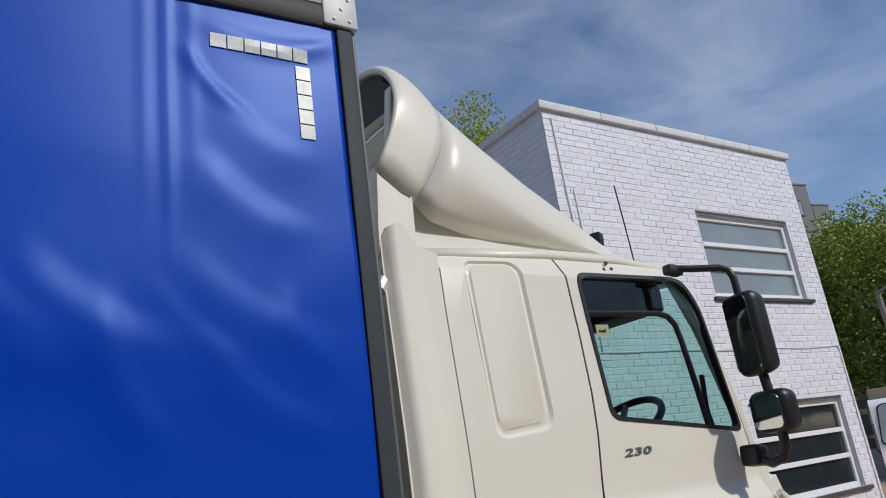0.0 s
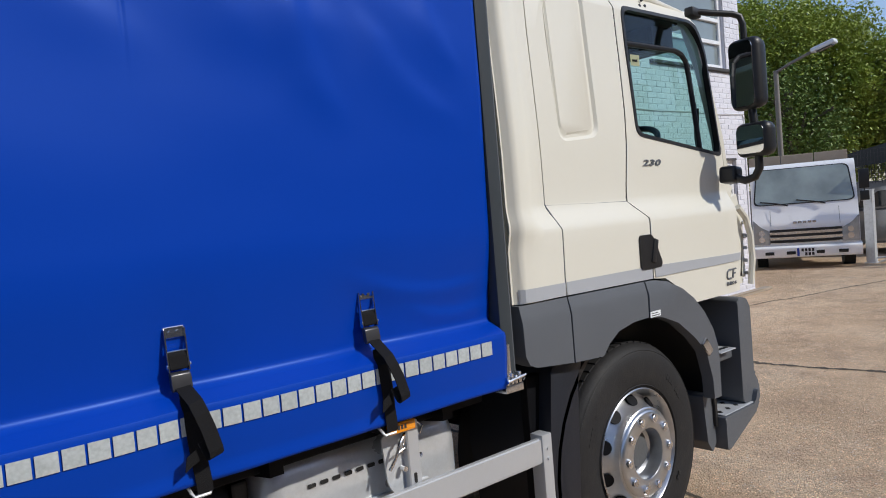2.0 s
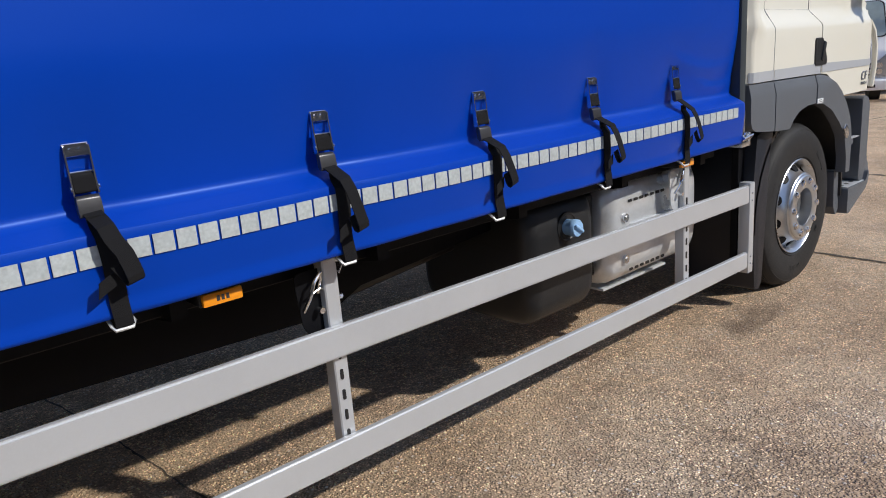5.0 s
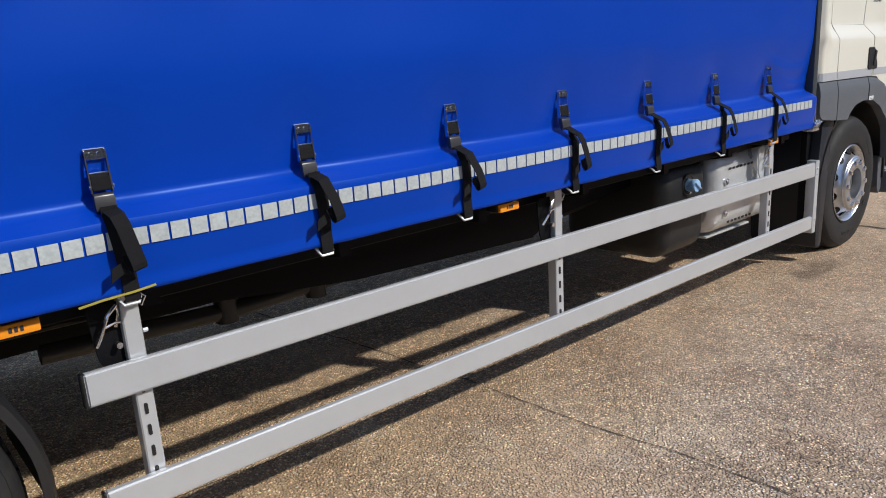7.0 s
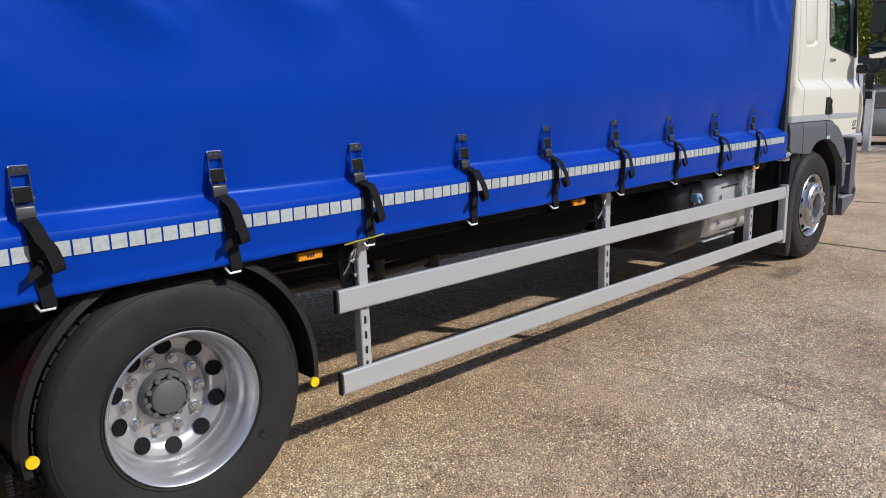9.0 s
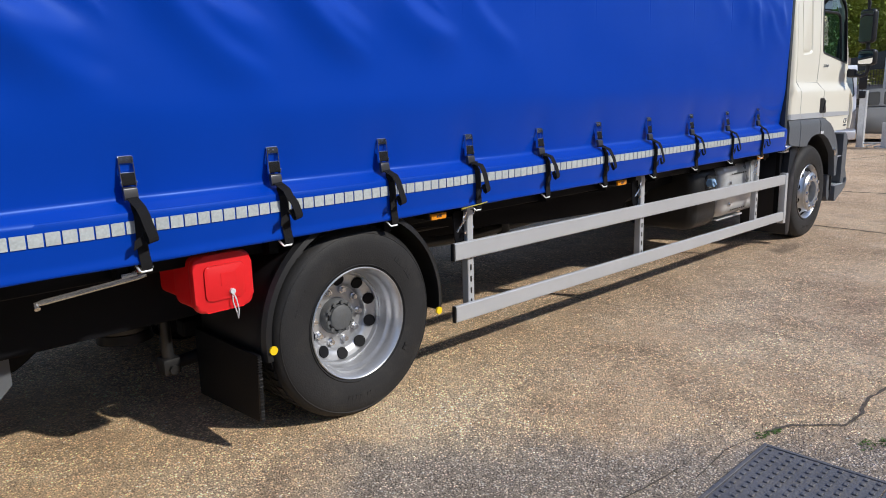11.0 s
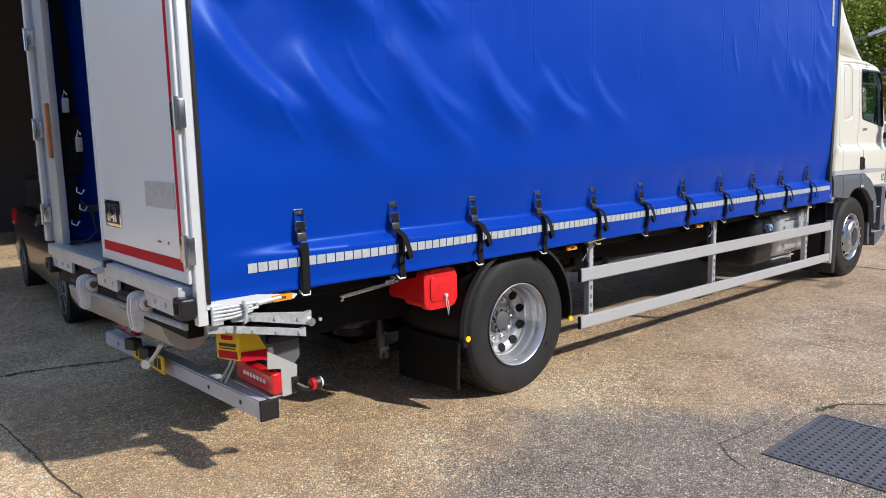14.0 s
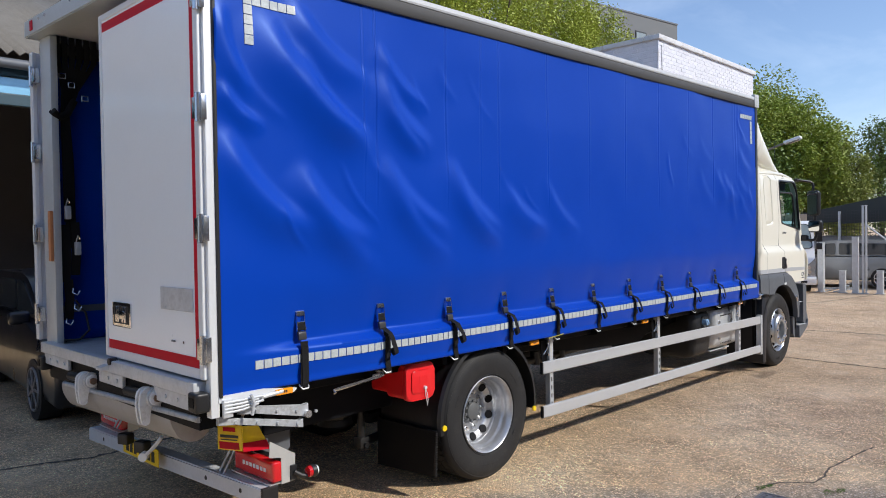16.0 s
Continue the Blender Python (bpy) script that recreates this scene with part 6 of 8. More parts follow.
def rear_door(mat_inv, y0, y1, name_label, z0=1.075, z1=3.225, lock=True):
    d = sub("rear_door", truck)
    bm = B()
    box(bm, -0.075, -0.04, y0 + 0.045, y1 - 0.03, z0 + 0.04, z1 - 0.03)
    part("door_panel", bm, DOORWHITE, d, "glossy white door panel")
    for n, b4 in enumerate(((y0, y0 + 0.05, z0, z1), (y1 - 0.035, y1, z0, z1), (y0 + 0.05, y1 - 0.035, z0, z0 + 0.055), (y0 + 0.05, y1 - 0.035, z1 - 0.04, z1))):
        bm = B()
        box(bm, -0.082, -0.034, *b4, 0.004, 1)
        part("door_edge", bm, FRAME, d, "pale aluminium door edge")
    return d


door = rear_door(None, 0.075, 1.36, "")
bm = B()
box(bm, -0.078, -0.076, 0.13, 0.165, 1.13, 3.17)
part("red_strip", bm, REDTAPE, door, "upright red reflective strip")
bm = B()
box(bm, -0.078, -0.076, 0.165, 1.315, 1.13, 1.185)
part("red_strip", bm, REDTAPE, door, "red reflective strip along the foot")
bm = B()
box(bm, -0.078, -0.076, 0.165, 1.315, 3.115, 3.17)
part("red_strip", bm, REDTAPE, door, "red reflective strip along the head")
bm = B()
box(bm, -0.083, -0.075, 0.185, 0.56, 1.42, 1.545, 0.003, 1)
for y, z in ((0.22, 1.43), (0.5, 1.43), (0.37, 1.53)):
    cyl(bm, (-0.086, y, z), (-0.08, y, z), 0.008, seg=8)
part("blank_plate", bm, GALV, door, "plain dull metal plate")
lk = B()
box(lk, -0.084, -0.074, 0.965, 1.235, 1.275, 1.425, 0.01)
part("lock_surround", lk, CHROME, door, "bright pressed lock surround", smooth=True)
lk = B()
box(lk, -0.0862, -0.0835, 0.99, 1.21, 1.295, 1.405, 0.0)
part("lock_recess", lk, BLACK, door)
lk = B()
for y in (1.02, 1.055, 1.12, 1.15):
    box(lk, -0.094, -0.086, y, y + 0.022, 1.305, 1.40, 0.004)
box(lk, -0.098, -0.090, 1.03, 1.10, 1.325, 1.375, 0.004)
part("lock_lever", lk, CHROME, door, "chrome paddle lever", smooth=True)
bm = B()
box(bm, -0.081, -0.076, 0.40, 0.44, 1.245, 1.255, 0.001, 1)
box(bm, -0.081, -0.076, 0.30, 0.305, 1.245, 1.258)
part("scratch_mark", bm, CAB_GREY, door)
bm = B()
cyl(bm, (-0.13, 1.20, 1.055), (-0.08, 1.20, 1.055), 0.022, seg=12)
box(bm, -0.10, -0.06, 1.16, 1.24, 1.02, 1.05, 0.004)
part("door_stop", bm, BLACK, door, "small black rubber stop", smooth=True)
SHIFT = Vector((0.055, -0.05, 0.0))
for ob in door.children_recursive:
    ob.data.transform(Matrix.Translation(SHIFT))
for z in (1.235, 1.86, 2.48, 3.05):
    hg = B()
    box(hg, -0.042, -0.025, 0.03, 0.07, z - 0.055, z + 0.055, 0.004)
    box(hg, -0.03, 0.0, -0.012, 0.012, z - 0.065, z + 0.065, 0.004)
    cyl(hg, (-0.036, 0.016, z - 0.075), (-0.036, 0.016, z + 0.075), 0.015, seg=12)
    part("hinge", hg, STEEL, truck, "bright steel door hinge", smooth=True)
# vertical rubber between frame and curtain
bm = B()
box(bm, 0.040, 0.058, -0.012, 0.02, 0.975, rail_z(0) + 0.05, 0.004)
part("edge_rubber", bm, BLACK, truck)
# the other door, folded back along the far side
fd = sub("rear_door", truck)
bm = B()
box(bm, 0.0, 1.2, 2.60, 2.64, 1.06, 3.24, 0.006)
part("door_panel", bm, DOORWHITE, fd, "white door folded back along the side")
bm = B()
box(bm, -0.035, -0.001, 2.585, 2.65, 1.06, 3.24, 0.006)
part("door_edge", bm, FRAME, fd, "pale aluminium door edge")
for z in (1.26, 1.86, 2.48, 3.05):
    hg = B()
    box(hg, -0.05, -0.01, 2.50, 2.585, z - 0.055, z + 0.055, 0.005)
    cyl(hg, (-0.048, 2.575, z - 0.075), (-0.048, 2.575, z + 0.075), 0.015, seg=12)
    part("hinge", hg, STEEL, fd, "bright steel door hinge", smooth=True)
# inside: straps on the far wall, hanging webs, timber and a tape strip
COPPER = material("orange_timber_batten", (0.42, 0.17, 0.07), 0.6, mottle=0.15, grain=0.1)
bm = B()
box(bm, -0.03, -0.006, 2.29, 2.34, 1.66, 2.03, 0.006)
part("batten", bm, COPPER, truck, "orange-brown wooden batten on the post")
for k in range(6):
    xk = 0.06 + 0.052 * k
    bm = B()
    ribbon(bm, [(xk, 2.33, 3.33), (xk, 2.33, 3.16), (0.10 + 0.32 * (xk - 0.06), 2.32, 2.93), (0.085 + 0.10 * xk, 2.33, 2.74), (0.10 + 0.010 * k, 2.34 + 0.004 * k, 2.4), (0.105 + 0.010 * k, 2.34 + 0.004 * k, 1.95 - 0.1 * (k % 3))], 0.040, 0.004)
    part("hanging_web", bm, WEB, truck, "black load strap gathered to the post")
    if k in (0, 2, 5):
        bm = B()
        z = 3.05 - 0.03 * k
        ring = [(xk * 0.6 + 0.05 - 0.022, 2.31, z), (xk * 0.6 + 0.05 + 0.022, 2.31, z), (xk * 0.6 + 0.05 + 0.022, 2.31, z - 0.036), (xk * 0.6 + 0.05 - 0.022, 2.31, z - 0.036), (xk * 0.6 + 0.05 - 0.022, 2.31, z)]
        tube(bm, ring, 0.005, 6)
        part("strap_buckle", bm, STEEL, truck, "small bright strap buckle")
bm = B()
tube(bm, [(0.0, 2.27, 2.76), (0.05, 2.30, 2.72), (0.12, 2.32, 2.76), (0.17, 2.33, 2.86)], 0.028, 10)
part("strap_bundle", bm, WEB, truck, "black tied strap bundle", smooth=True)
for x, z0, z1 in ((0.085, 1.50, 1.93), (0.10, 1.22, 1.52), (0.155, 1.55, 1.95)):
    bm = B()
    ribbon(bm, [(x, 2.33, z1), (x + 0.006, 2.325, (z0 + z1) / 2), (x - 0.004, 2.33, z0)], 0.062, 0.014)
    part("hanging_web", bm, WEB, truck, "black load strap hanging inside")
for x, z in ((0.10, 1.97), (0.165, 1.70)):
    bm = B()
    box(bm, x - 0.022, x + 0.022, 2.295, 2.325, z, z + 0.10, 0.008)
    part("ratchet", bm, GALV, truck, "steel strap ratchet", smooth=True)
    bm = B()
    tube(bm, [(x - 0.012, 2.31, z + 0.10), (x, 2.30, z + 0.15), (x + 0.014, 2.305, z + 0.12)], 0.006)
    part("ratchet_lever", bm, STEEL, truck, smooth=True)
for x, z in ((0.15, 1.42), (0.16, 1.30), (0.10, 1.20)):
    bm = B()
    tube(bm, [(x - 0.02, 2.32, z + 0.03), (x - 0.028, 2.31, z), (x, 2.305, z - 0.02), (x + 0.022, 2.31, z + 0.01)], 0.006)
    part("strap_hook", bm, STEEL, truck, smooth=True)
bm = B()
box(bm, 0.1, 7.2, 2.458, 2.461, 1.26, 1.31)
part("inner_tape", bm, CAB_GREY, truck, "grey tape band inside the far curtain")
bm = B()
prism(bm, [(0.62, 1.52), (0.70, 1.50), (0.68, 1.60), (0.63, 1.61)], "y", 2.44, 2.444)
part("paper_patch", bm, DOORWHITE, truck, "small torn white paper")
bm = B()
tube(bm, [(0.05, 2.30, 1.07), (0.15, 2.27, 1.07), (0.23, 2.30, 1.13), (0.22, 2.34, 1.26), (0.15, 2.34, 1.36)], 0.009, 8)
part("cable", bm, BLACK, truck, smooth=True)

# threshold and the folded tail lift
bm = B()
box(bm, -0.065, 0.02, 0.07, 2.45, 0.985, 1.06, 0.006)
part("threshold", bm, GALV, truck, "worn galvanised threshold", smooth=True)
for ya, yb in ((0.06, 0.56), (1.00, 1.36), (1.92, 2.40)):
    bm = B()
    box(bm, -0.055, -0.03, ya, yb, 0.905, 0.984, 0.004, 1)
    for k in range(max(int((yb - ya) / 0.14), 1)):
        cyl(bm, (-0.063, ya + 0.07 + 0.14 * k, 0.945), (-0.053, ya + 0.07 + 0.14 * k, 0.945), 0.013, seg=8)
    part("threshold_plate", bm, GALV, truck, "bolted galvanised plate")
bm = B()
box(bm, -0.02, 0.06, 0.1, 2.4, 0.80, 0.97, 0.004)
part("rear_cross_member", bm, CHASSIS, truck)
lift = sub("tail_lift", truck)
LIFT = material("silver_painted_lift", (0.40, 0.42, 0.44), 0.45, metal=0.4, mottle=0.3, scale=14, grain=0.22, dirt=0.6, dirt_colour=(0.13, 0.11, 0.09), bump=0.1)
ALU = material("bare_aluminium_sheet", (0.60, 0.60, 0.58), 0.38, metal=0.5, mottle=0.06, scale=10, grain=0.05, dirt=0.1)
WORN = material("chipped_white_bracket", (0.68, 0.69, 0.69), 0.5, mottle=0.1, scale=9, grain=0.08, dirt=0.6, dirt_colour=(0.2, 0.17, 0.14), bump=0.15)
BELLY = material("dusty_taupe_steel", (0.36, 0.345, 0.325), 0.55, metal=0.1, mottle=0.14, scale=4, grain=0.08, dirt=0.3, dirt_colour=(0.14, 0.12, 0.1))
RUST = material("rusty_bolt", (0.16, 0.10, 0.07), 0.7, metal=0.3, mottle=0.3, grain=0.2)


def lean(bm, fore=0.0):
    """The folded lift hangs lower towards the far side."""
    for v in bm.verts:
        v.co.z -= 0.034 * v.co.y
        v.co.x += fore
    return bm


bm = B()
prism(bm, rounded([(-0.01, 0.872), (0.16, 0.885), (0.22, 0.86), (0.235, 0.74), (0.19, 0.675), (0.10, 0.66), (0.03, 0.70), (-0.015, 0.79), (-0.02, 0.85)], [0.008, 0.02, 0.02, 0.03, 0.04, 0.05, 0.05, 0.04, 0.01], 5), "y", 0.445, 2.16, 0.006)
part("folded_platform", lean(bm), BELLY, lift, "folded lift platform with a dusty rounded underside", smooth=True)
bm = B()
tube(bm, [(-0.022, 0.10, 0.862), (-0.022, 2.10, 0.862)], 0.017, 10)
part("platform_edge", lean(bm), LIFT, lift, "pale rounded platform edge", smooth=True)
bm = B()
box(bm, -0.005, 0.10, 0.16, 2.05, 0.884, 0.892, 0.003, 1)
part("platform_top", lean(bm), GALV, lift, "galvanised platform sheet")
for yp, zp in ((0.55, 0.933), (1.50, 0.938)):
    bm = B()
    prism(bm, rounded([(-0.15, zp + 0.025), (-0.12, zp + 0.05), (-0.06, zp + 0.048), (0.06, zp + 0.03), (0.10, zp - 0.035), (-0.02, zp - 0.045), (-0.07, zp - 0.055), (-0.13, zp - 0.045), (-0.15, zp - 0.02)], 0.025, 5), "y", yp, yp + 0.026, 0.005)
    knuckle = part("knuckle_plate", lean(bm, 0.055), LIFT, lift, "worn grey knuckle plate", smooth=True)
    for dy in (0.080, 0.128):
        bm = B()
        prism(bm, rounded([(-0.155, zp + 0.03), (-0.12, zp + 0.052), (-0.07, zp + 0.05), (-0.075, zp - 0.03), (-0.10, zp - 0.09), (-0.105, zp - 0.165), (-0.148, zp - 0.165), (-0.163, zp - 0.05)], 0.025, 5), "y", yp + dy, yp + dy + 0.020, 0.003, 1)
        part("claw", lean(bm, 0.055), WORN, lift, "chipped white claw", smooth=True)
    bm = B()
    cyl(bm, (-0.10, yp - 0.008, zp), (-0.10, yp + 0.005, zp), 0.040, 0.044, seg=20)
    part("washer", lean(bm, 0.055), WORN, knuckle, smooth=True)
    bm = B()
    cyl(bm, (-0.10, yp - 0.024, zp), (-0.10, yp - 0.006, zp), 0.022, seg=8)
    part("pivot_bolt", lean(bm, 0.055), RUST, knuckle, "rusty pivot bolt")
    bm = B()
    cyl(bm, (-0.10, yp + 0.13, zp), (-0.10, yp + 0.40, zp), 0.029, seg=16)
    part("pivot_shaft", lean(bm, 0.055), BLACK, knuckle, "black greased shaft", smooth=True)
    bm = B()
    prism(bm, rounded([(-0.11, zp + 0.045), (0.0, zp + 0.055), (0.15, zp + 0.03), (0.17, zp - 0.07), (0.04, zp - 0.075), (-0.05, zp - 0.02)], 0.02), "y", yp + 0.032, yp + 0.10, 0.008)
    part("lift_arm", lean(bm, 0.055), LIFT, lift, "grey lift arm", smooth=True)
    bm = B()
    box(bm, -0.06, 0.02, yp + 0.16, yp + 0.60, zp - 0.09, zp - 0.02, 0.008)
    part("lift_plate", lean(bm, 0.055), LIFT, lift, "silver lift plate")
bm = B()
prism(bm, rounded([(-0.115, 1.0), (-0.02, 1.0), (-0.02, 1.03), (-0.05, 1.035), (-0.115, 1.02)], 0.004), "y", 1.17, 1.25, 0.003, 1)
part("door_catch", bm, GALV, truck, "small bolted door catch")
for yb_, zb_ in ((0.0, 0.912), (2.38, 0.855)):
    bm = B()
    box(bm, -0.085, -0.008, yb_, yb_ + 0.10, zb_, zb_ + 0.104, 0.016, 3)
    buffer = part("buffer", bm, BLACK, truck, "black rubber dock buffer", smooth=True)
    bm = B()
    box(bm, -0.0885, -0.0855, yb_ + 0.03, yb_ + 0.08, zb_ + 0.03, zb_ + 0.08, 0.0)
    part("buffer_bolt", bm, CHASSIS, buffer)
# folded flaps that stand out along the side
for za, zb, zc, zd, x0, x1 in ((0.862, 0.908, 0.768, 0.838, 0.17, 0.612), (0.826, 0.872, 0.714, 0.756, 0.045, 0.575)):
    bm = B()
    prism(bm, [(x0, za), (x0, zb), (x1 - 0.03, zd), (x1, zd + 0.01), (x1, zc), (x0 + 0.1, za - 0.012)], "y", 0.02, 0.05, 0.003, 1)
    for k in range(4):
        x = x0 + 0.1 + 0.13 * k
        f = (x - x0) / (x1 - x0)
        z = (za + zb) / 2 * (1 - f) + (zc + zd) / 2 * f
        cyl(bm, (x, 0.010, z), (x, 0.021, z), 0.010, seg=10)
    part("lift_flap", bm, LIFT, lift, "mottled galvanised lift flap with rivets")
bm = B()
cyl(bm, (0.60, 0.0, 0.79), (0.60, 0.06, 0.79), 0.022, seg=14)
part("flap_pin", bm, STEEL, lift, smooth=True)
# curtain tension latch at the rear corner
bm = B()
for k in range(4):
    tube(bm, [(0.06, -0.015, 0.895 + 0.018 * k), (0.16, -0.03, 0.90 + 0.017 * k), (0.26 + 0.03 * (k % 2), -0.02, 0.915 + 0.012 * k)], 0.007)
tube(bm, [(0.20, -0.045, 0.975), (0.215, -0.05, 0.93), (0.205, -0.045, 0.865)], 0.009)
box(bm, 0.055, 0.11, -0.02, 0.0, 0.87, 0.965, 0.004)
tube(bm, [(0.28, -0.01, 0.94), (0.42, -0.01, 0.953)], 0.011)
part("curtain_tensioner", bm, GALV, truck, "bright steel curtain tensioner", smooth=True)

# bumper, lamps, plate, warning tag
bm = B()
vs = [bm.verts.new((x, y, z)) for y, zt in ((0.0, 0.437), (2.5, 0.342)) for x, z in ((0.278, zt), (0.372, zt), (0.372, zt - 0.10), (0.278, zt - 0.10))]
for q in ((0, 1, 2, 3), (4, 7, 6, 5), (0, 4, 5, 1), (1, 5, 6, 2), (2, 6, 7, 3), (3, 7, 4, 0)):
    bm.faces.new([vs[i] for i in q])
bmesh.ops.bevel(bm, geom=list(bm.edges), offset=0.008, segments=2, affect="EDGES")
bump = part("rear_bumper", bm, BUMPER, truck, "silver rear under-run bar", smooth=True)
bm = B()
box(bm, 0.274, 0.376, -0.018, 0.004, 0.333, 0.441, 0.006)
part("end_cap", bm, BLACK, bump, "black bumper end cap")
for y in (0.22, 0.62, 2.2):
    bm = B()
    z = 0.387 - 0.038 * y
    cyl(bm, (0.2765, y, z), (0.282, y, z), 0.014, seg=12)
    part("hole", bm, BLACK, bump)
for y in (0.45, 2.0):
    bm = B()
    for dy in (0.0, 0.05):
        tube(bm, [(0.30, y + dy, 0.415), (0.35, y + dy - 0.02, 0.52), (0.44, y - 0.02, 0.78)], 0.007, 6)
    part("bumper_hanger", bm, LIFT, bump)
LENS = material("red_lamp_lens", (0.55, 0.008, 0.012), 0.14, coat=0.8, mottle=0.1, scale=14, grain=0.12, grain_scale=70)
for y0, y1, dz in ((-0.015, 0.40, 0.0), (2.05, 2.44, -0.075)):
    lamp = sub("rear_lamp", truck)
    bm = B()
    box(bm, 0.345, 0.405, y0, y1, 0.452 + dz, 0.567 + dz, 0.018, 3)
    part("lens", bm, LENS, lamp, "red rear lamp lens", smooth=True)
    bm = B()
    box(bm, 0.4065, 0.455, y0 + 0.012, y1 - 0.005, 0.455 + dz, 0.565 + dz, 0.012)
    part("housing", bm, BLACK, lamp)
    for k in range(7):
        bm = B()
        box(bm, 0.343, 0.3455, y0 + 0.07 + 0.037 * k, y0 + 0.095 + 0.037 * k, 0.502 + dz, 0.524 + dz)
        part("inner_bar", bm, FRAME, lamp, "pale inner light bar")
    bm = B()
    prism(bm, [(0.40, 0.437 + dz), (0.484, 0.440 + dz), (0.492, 0.588 + dz), (0.330, 0.690 + dz), (0.325, 0.60 + dz), (0.40, 0.585 + dz)], "y", y0 + 0.002, y0 + 0.008)
    prism(bm, [(0.33, 0.440 + dz), (0.48, 0.440 + dz), (0.48, 0.446 + dz), (0.33, 0.446 + dz)], "y", y0 + 0.01, y1)
    part("lamp_bracket", bm, ALU, lamp, "bare aluminium lamp bracket")
bm = B()
box(bm, 0.455, 0.495, -0.022, 0.0, 0.445, 0.53, 0.004)
tube(bm, [(0.475, -0.025, 0.49), (0.51, -0.04, 0.465), (0.545, -0.055, 0.455), (0.575, -0.06, 0.47)], 0.014, 8)
arm = part("marker_arm", bm, BLACK, truck, "black rubber outline marker arm")
bm = B()
cyl(bm, (0.56, -0.06, 0.482), (0.588, -0.06, 0.482), 0.036, seg=20)
part("marker_body", bm, BLACK, arm, smooth=True)
bm = B()
cyl(bm, (0.540, -0.06, 0.482), (0.5605, -0.06, 0.482), 0.028, 0.033, seg=20)
part("marker_lens", bm, LENS, arm, "round red marker lens", smooth=True)
bm = B()
cyl(bm, (0.5875, -0.06, 0.482), (0.602, -0.06, 0.482), 0.032, 0.026, seg=20)
part("marker_lens", bm, DOORWHITE, arm, "round white marker lens", smooth=True)
tag = sub("warning_tag", truck)
bm = B()
vs = [bm.verts.new(p) for p in ((0.278, 0.195, 0.752), (0.262, 0.435, 0.722), (0.262, 0.435, 0.577), (0.278, 0.195, 0.607))]
bm.faces.new(vs)
ex = bmesh.ops.extrude_face_region(bm, geom=list(bm.faces))
for v in ex["geom"]:
    if isinstance(v, bmesh.types.BMVert):
        v.co.x += 0.003
part("tag_sheet", bm, YELLOW, tag, "yellow warning tag")
bm = B()
prism(bm, [(0.28, 0.75), (0.38, 0.735), (0.46, 0.585), (0.28, 0.605)], "y", 0.186, 0.191)
part("tag_side", bm, YELLOW, tag, "yellow side face")
bm = B()
prism(bm, [(0.28, 0.655), (0.43, 0.645), (0.46, 0.585), (0.28, 0.605)], "y", 0.182, 0.1845)
rbox(bm, (0.2675, 0.315, 0.619), (0.003, 0.195, 0.040), rot(-7, 0, 4))
part("red_patch", bm, REDTAPE, tag, "red panel")
for yy0, yy1, z in ((0.225, 0.405, 0.672), (0.235, 0.40, 0.652)):
    bm = B()
    rbox(bm, (0.2675, (yy0 + yy1) / 2, z), (0.003, yy1 - yy0, 0.016 if z > 0.66 else 0.006), rot(-7, 0, 4))
    part("print_bar", bm, BLACK, tag)
bm = B()
rbox(bm, (0.2675, 0.315, 0.712), (0.003, 0.12, 0.024), rot(-7, 0, 4))
part("print_shape", bm, REDTAPE, tag)
plate = sub("number_plate", truck)
bm = B()
box(bm, 0.222, 0.230, 1.15, 1.70, 0.322, 0.438, 0.004)
part("plate_sheet", bm, YELLOW, plate, "yellow number plate")
for k in range(7):
    bm = B()
    y = 1.20 + 0.064 * k + (0.02 if k > 3 else 0)
    box(bm, 0.2195, 0.222, y, y + 0.042, 0.345, 0.415)
    part("plate_bar", bm, BLACK, plate)
bm = B()
tube(bm, [(0.12, 0.86, 0.60), (0.12, 0.94, 0.54), (0.12, 1.02, 0.485), (0.115, 1.09, 0.44)], 0.012, 8)
cyl(bm, (0.09, 1.075, 0.436), (0.125, 1.115, 0.436), 0.028, seg=16)
part("lift_roller", bm, FRAME, truck, "white worn lift roller", smooth=True)
bm = B()
rbox(bm, (0.17, 1.52, 0.46), (0.07, 0.09, 0.075), rot(0, 0, 20), 0.012)
part("lift_pad", bm, BLACK, truck)
bm = B()
rbox(bm, (0.17, 1.26, 0.455), (0.07, 0.09, 0.075), rot(0, 0, 20), 0.012)
part("lift_pad", bm, BLACK, truck)

# the red extinguisher box and the bent rod by it
bm = B()
prism(bm, rounded([(1.395, 0.705), (1.66, 0.705), (1.66, 0.95), (1.395, 0.95)], 0.05, 6), "y", 0.03, 0.075, 0.016, 3)
rb = part("extinguisher_box", bm, REDPLASTIC, truck, "bright red plastic extinguisher box", smooth=True)
bm = B()
prism(bm, rounded([(1.405, 0.713), (1.65, 0.713), (1.65, 0.943), (1.405, 0.943)], 0.045, 5), "y", 0.0765, 0.24, 0.006, 2)
prism(bm, rounded([(1.41, 0.738), (1.635, 0.738), (1.635, 0.94), (1.41, 0.94)], 0.04, 5), "y", 0.225, 0.56, 0.006, 2)
prism(bm, rounded([(1.42, 0.758), (1.62, 0.758), (1.62, 0.935), (1.42, 0.935)], 0.04, 5), "y", 0.55, 0.95, 0.006, 2)
part("box_body", bm, REDPLASTIC, rb, smooth=True)
bm = B()
prism(bm, rounded([(1.44, 0.755), (1.62, 0.755), (1.62, 0.905), (1.44, 0.905)], 0.025, 5), "y", 0.022, 0.031, 0.006, 2)
part("lid_panel", bm, REDPLASTIC, rb, smooth=True)
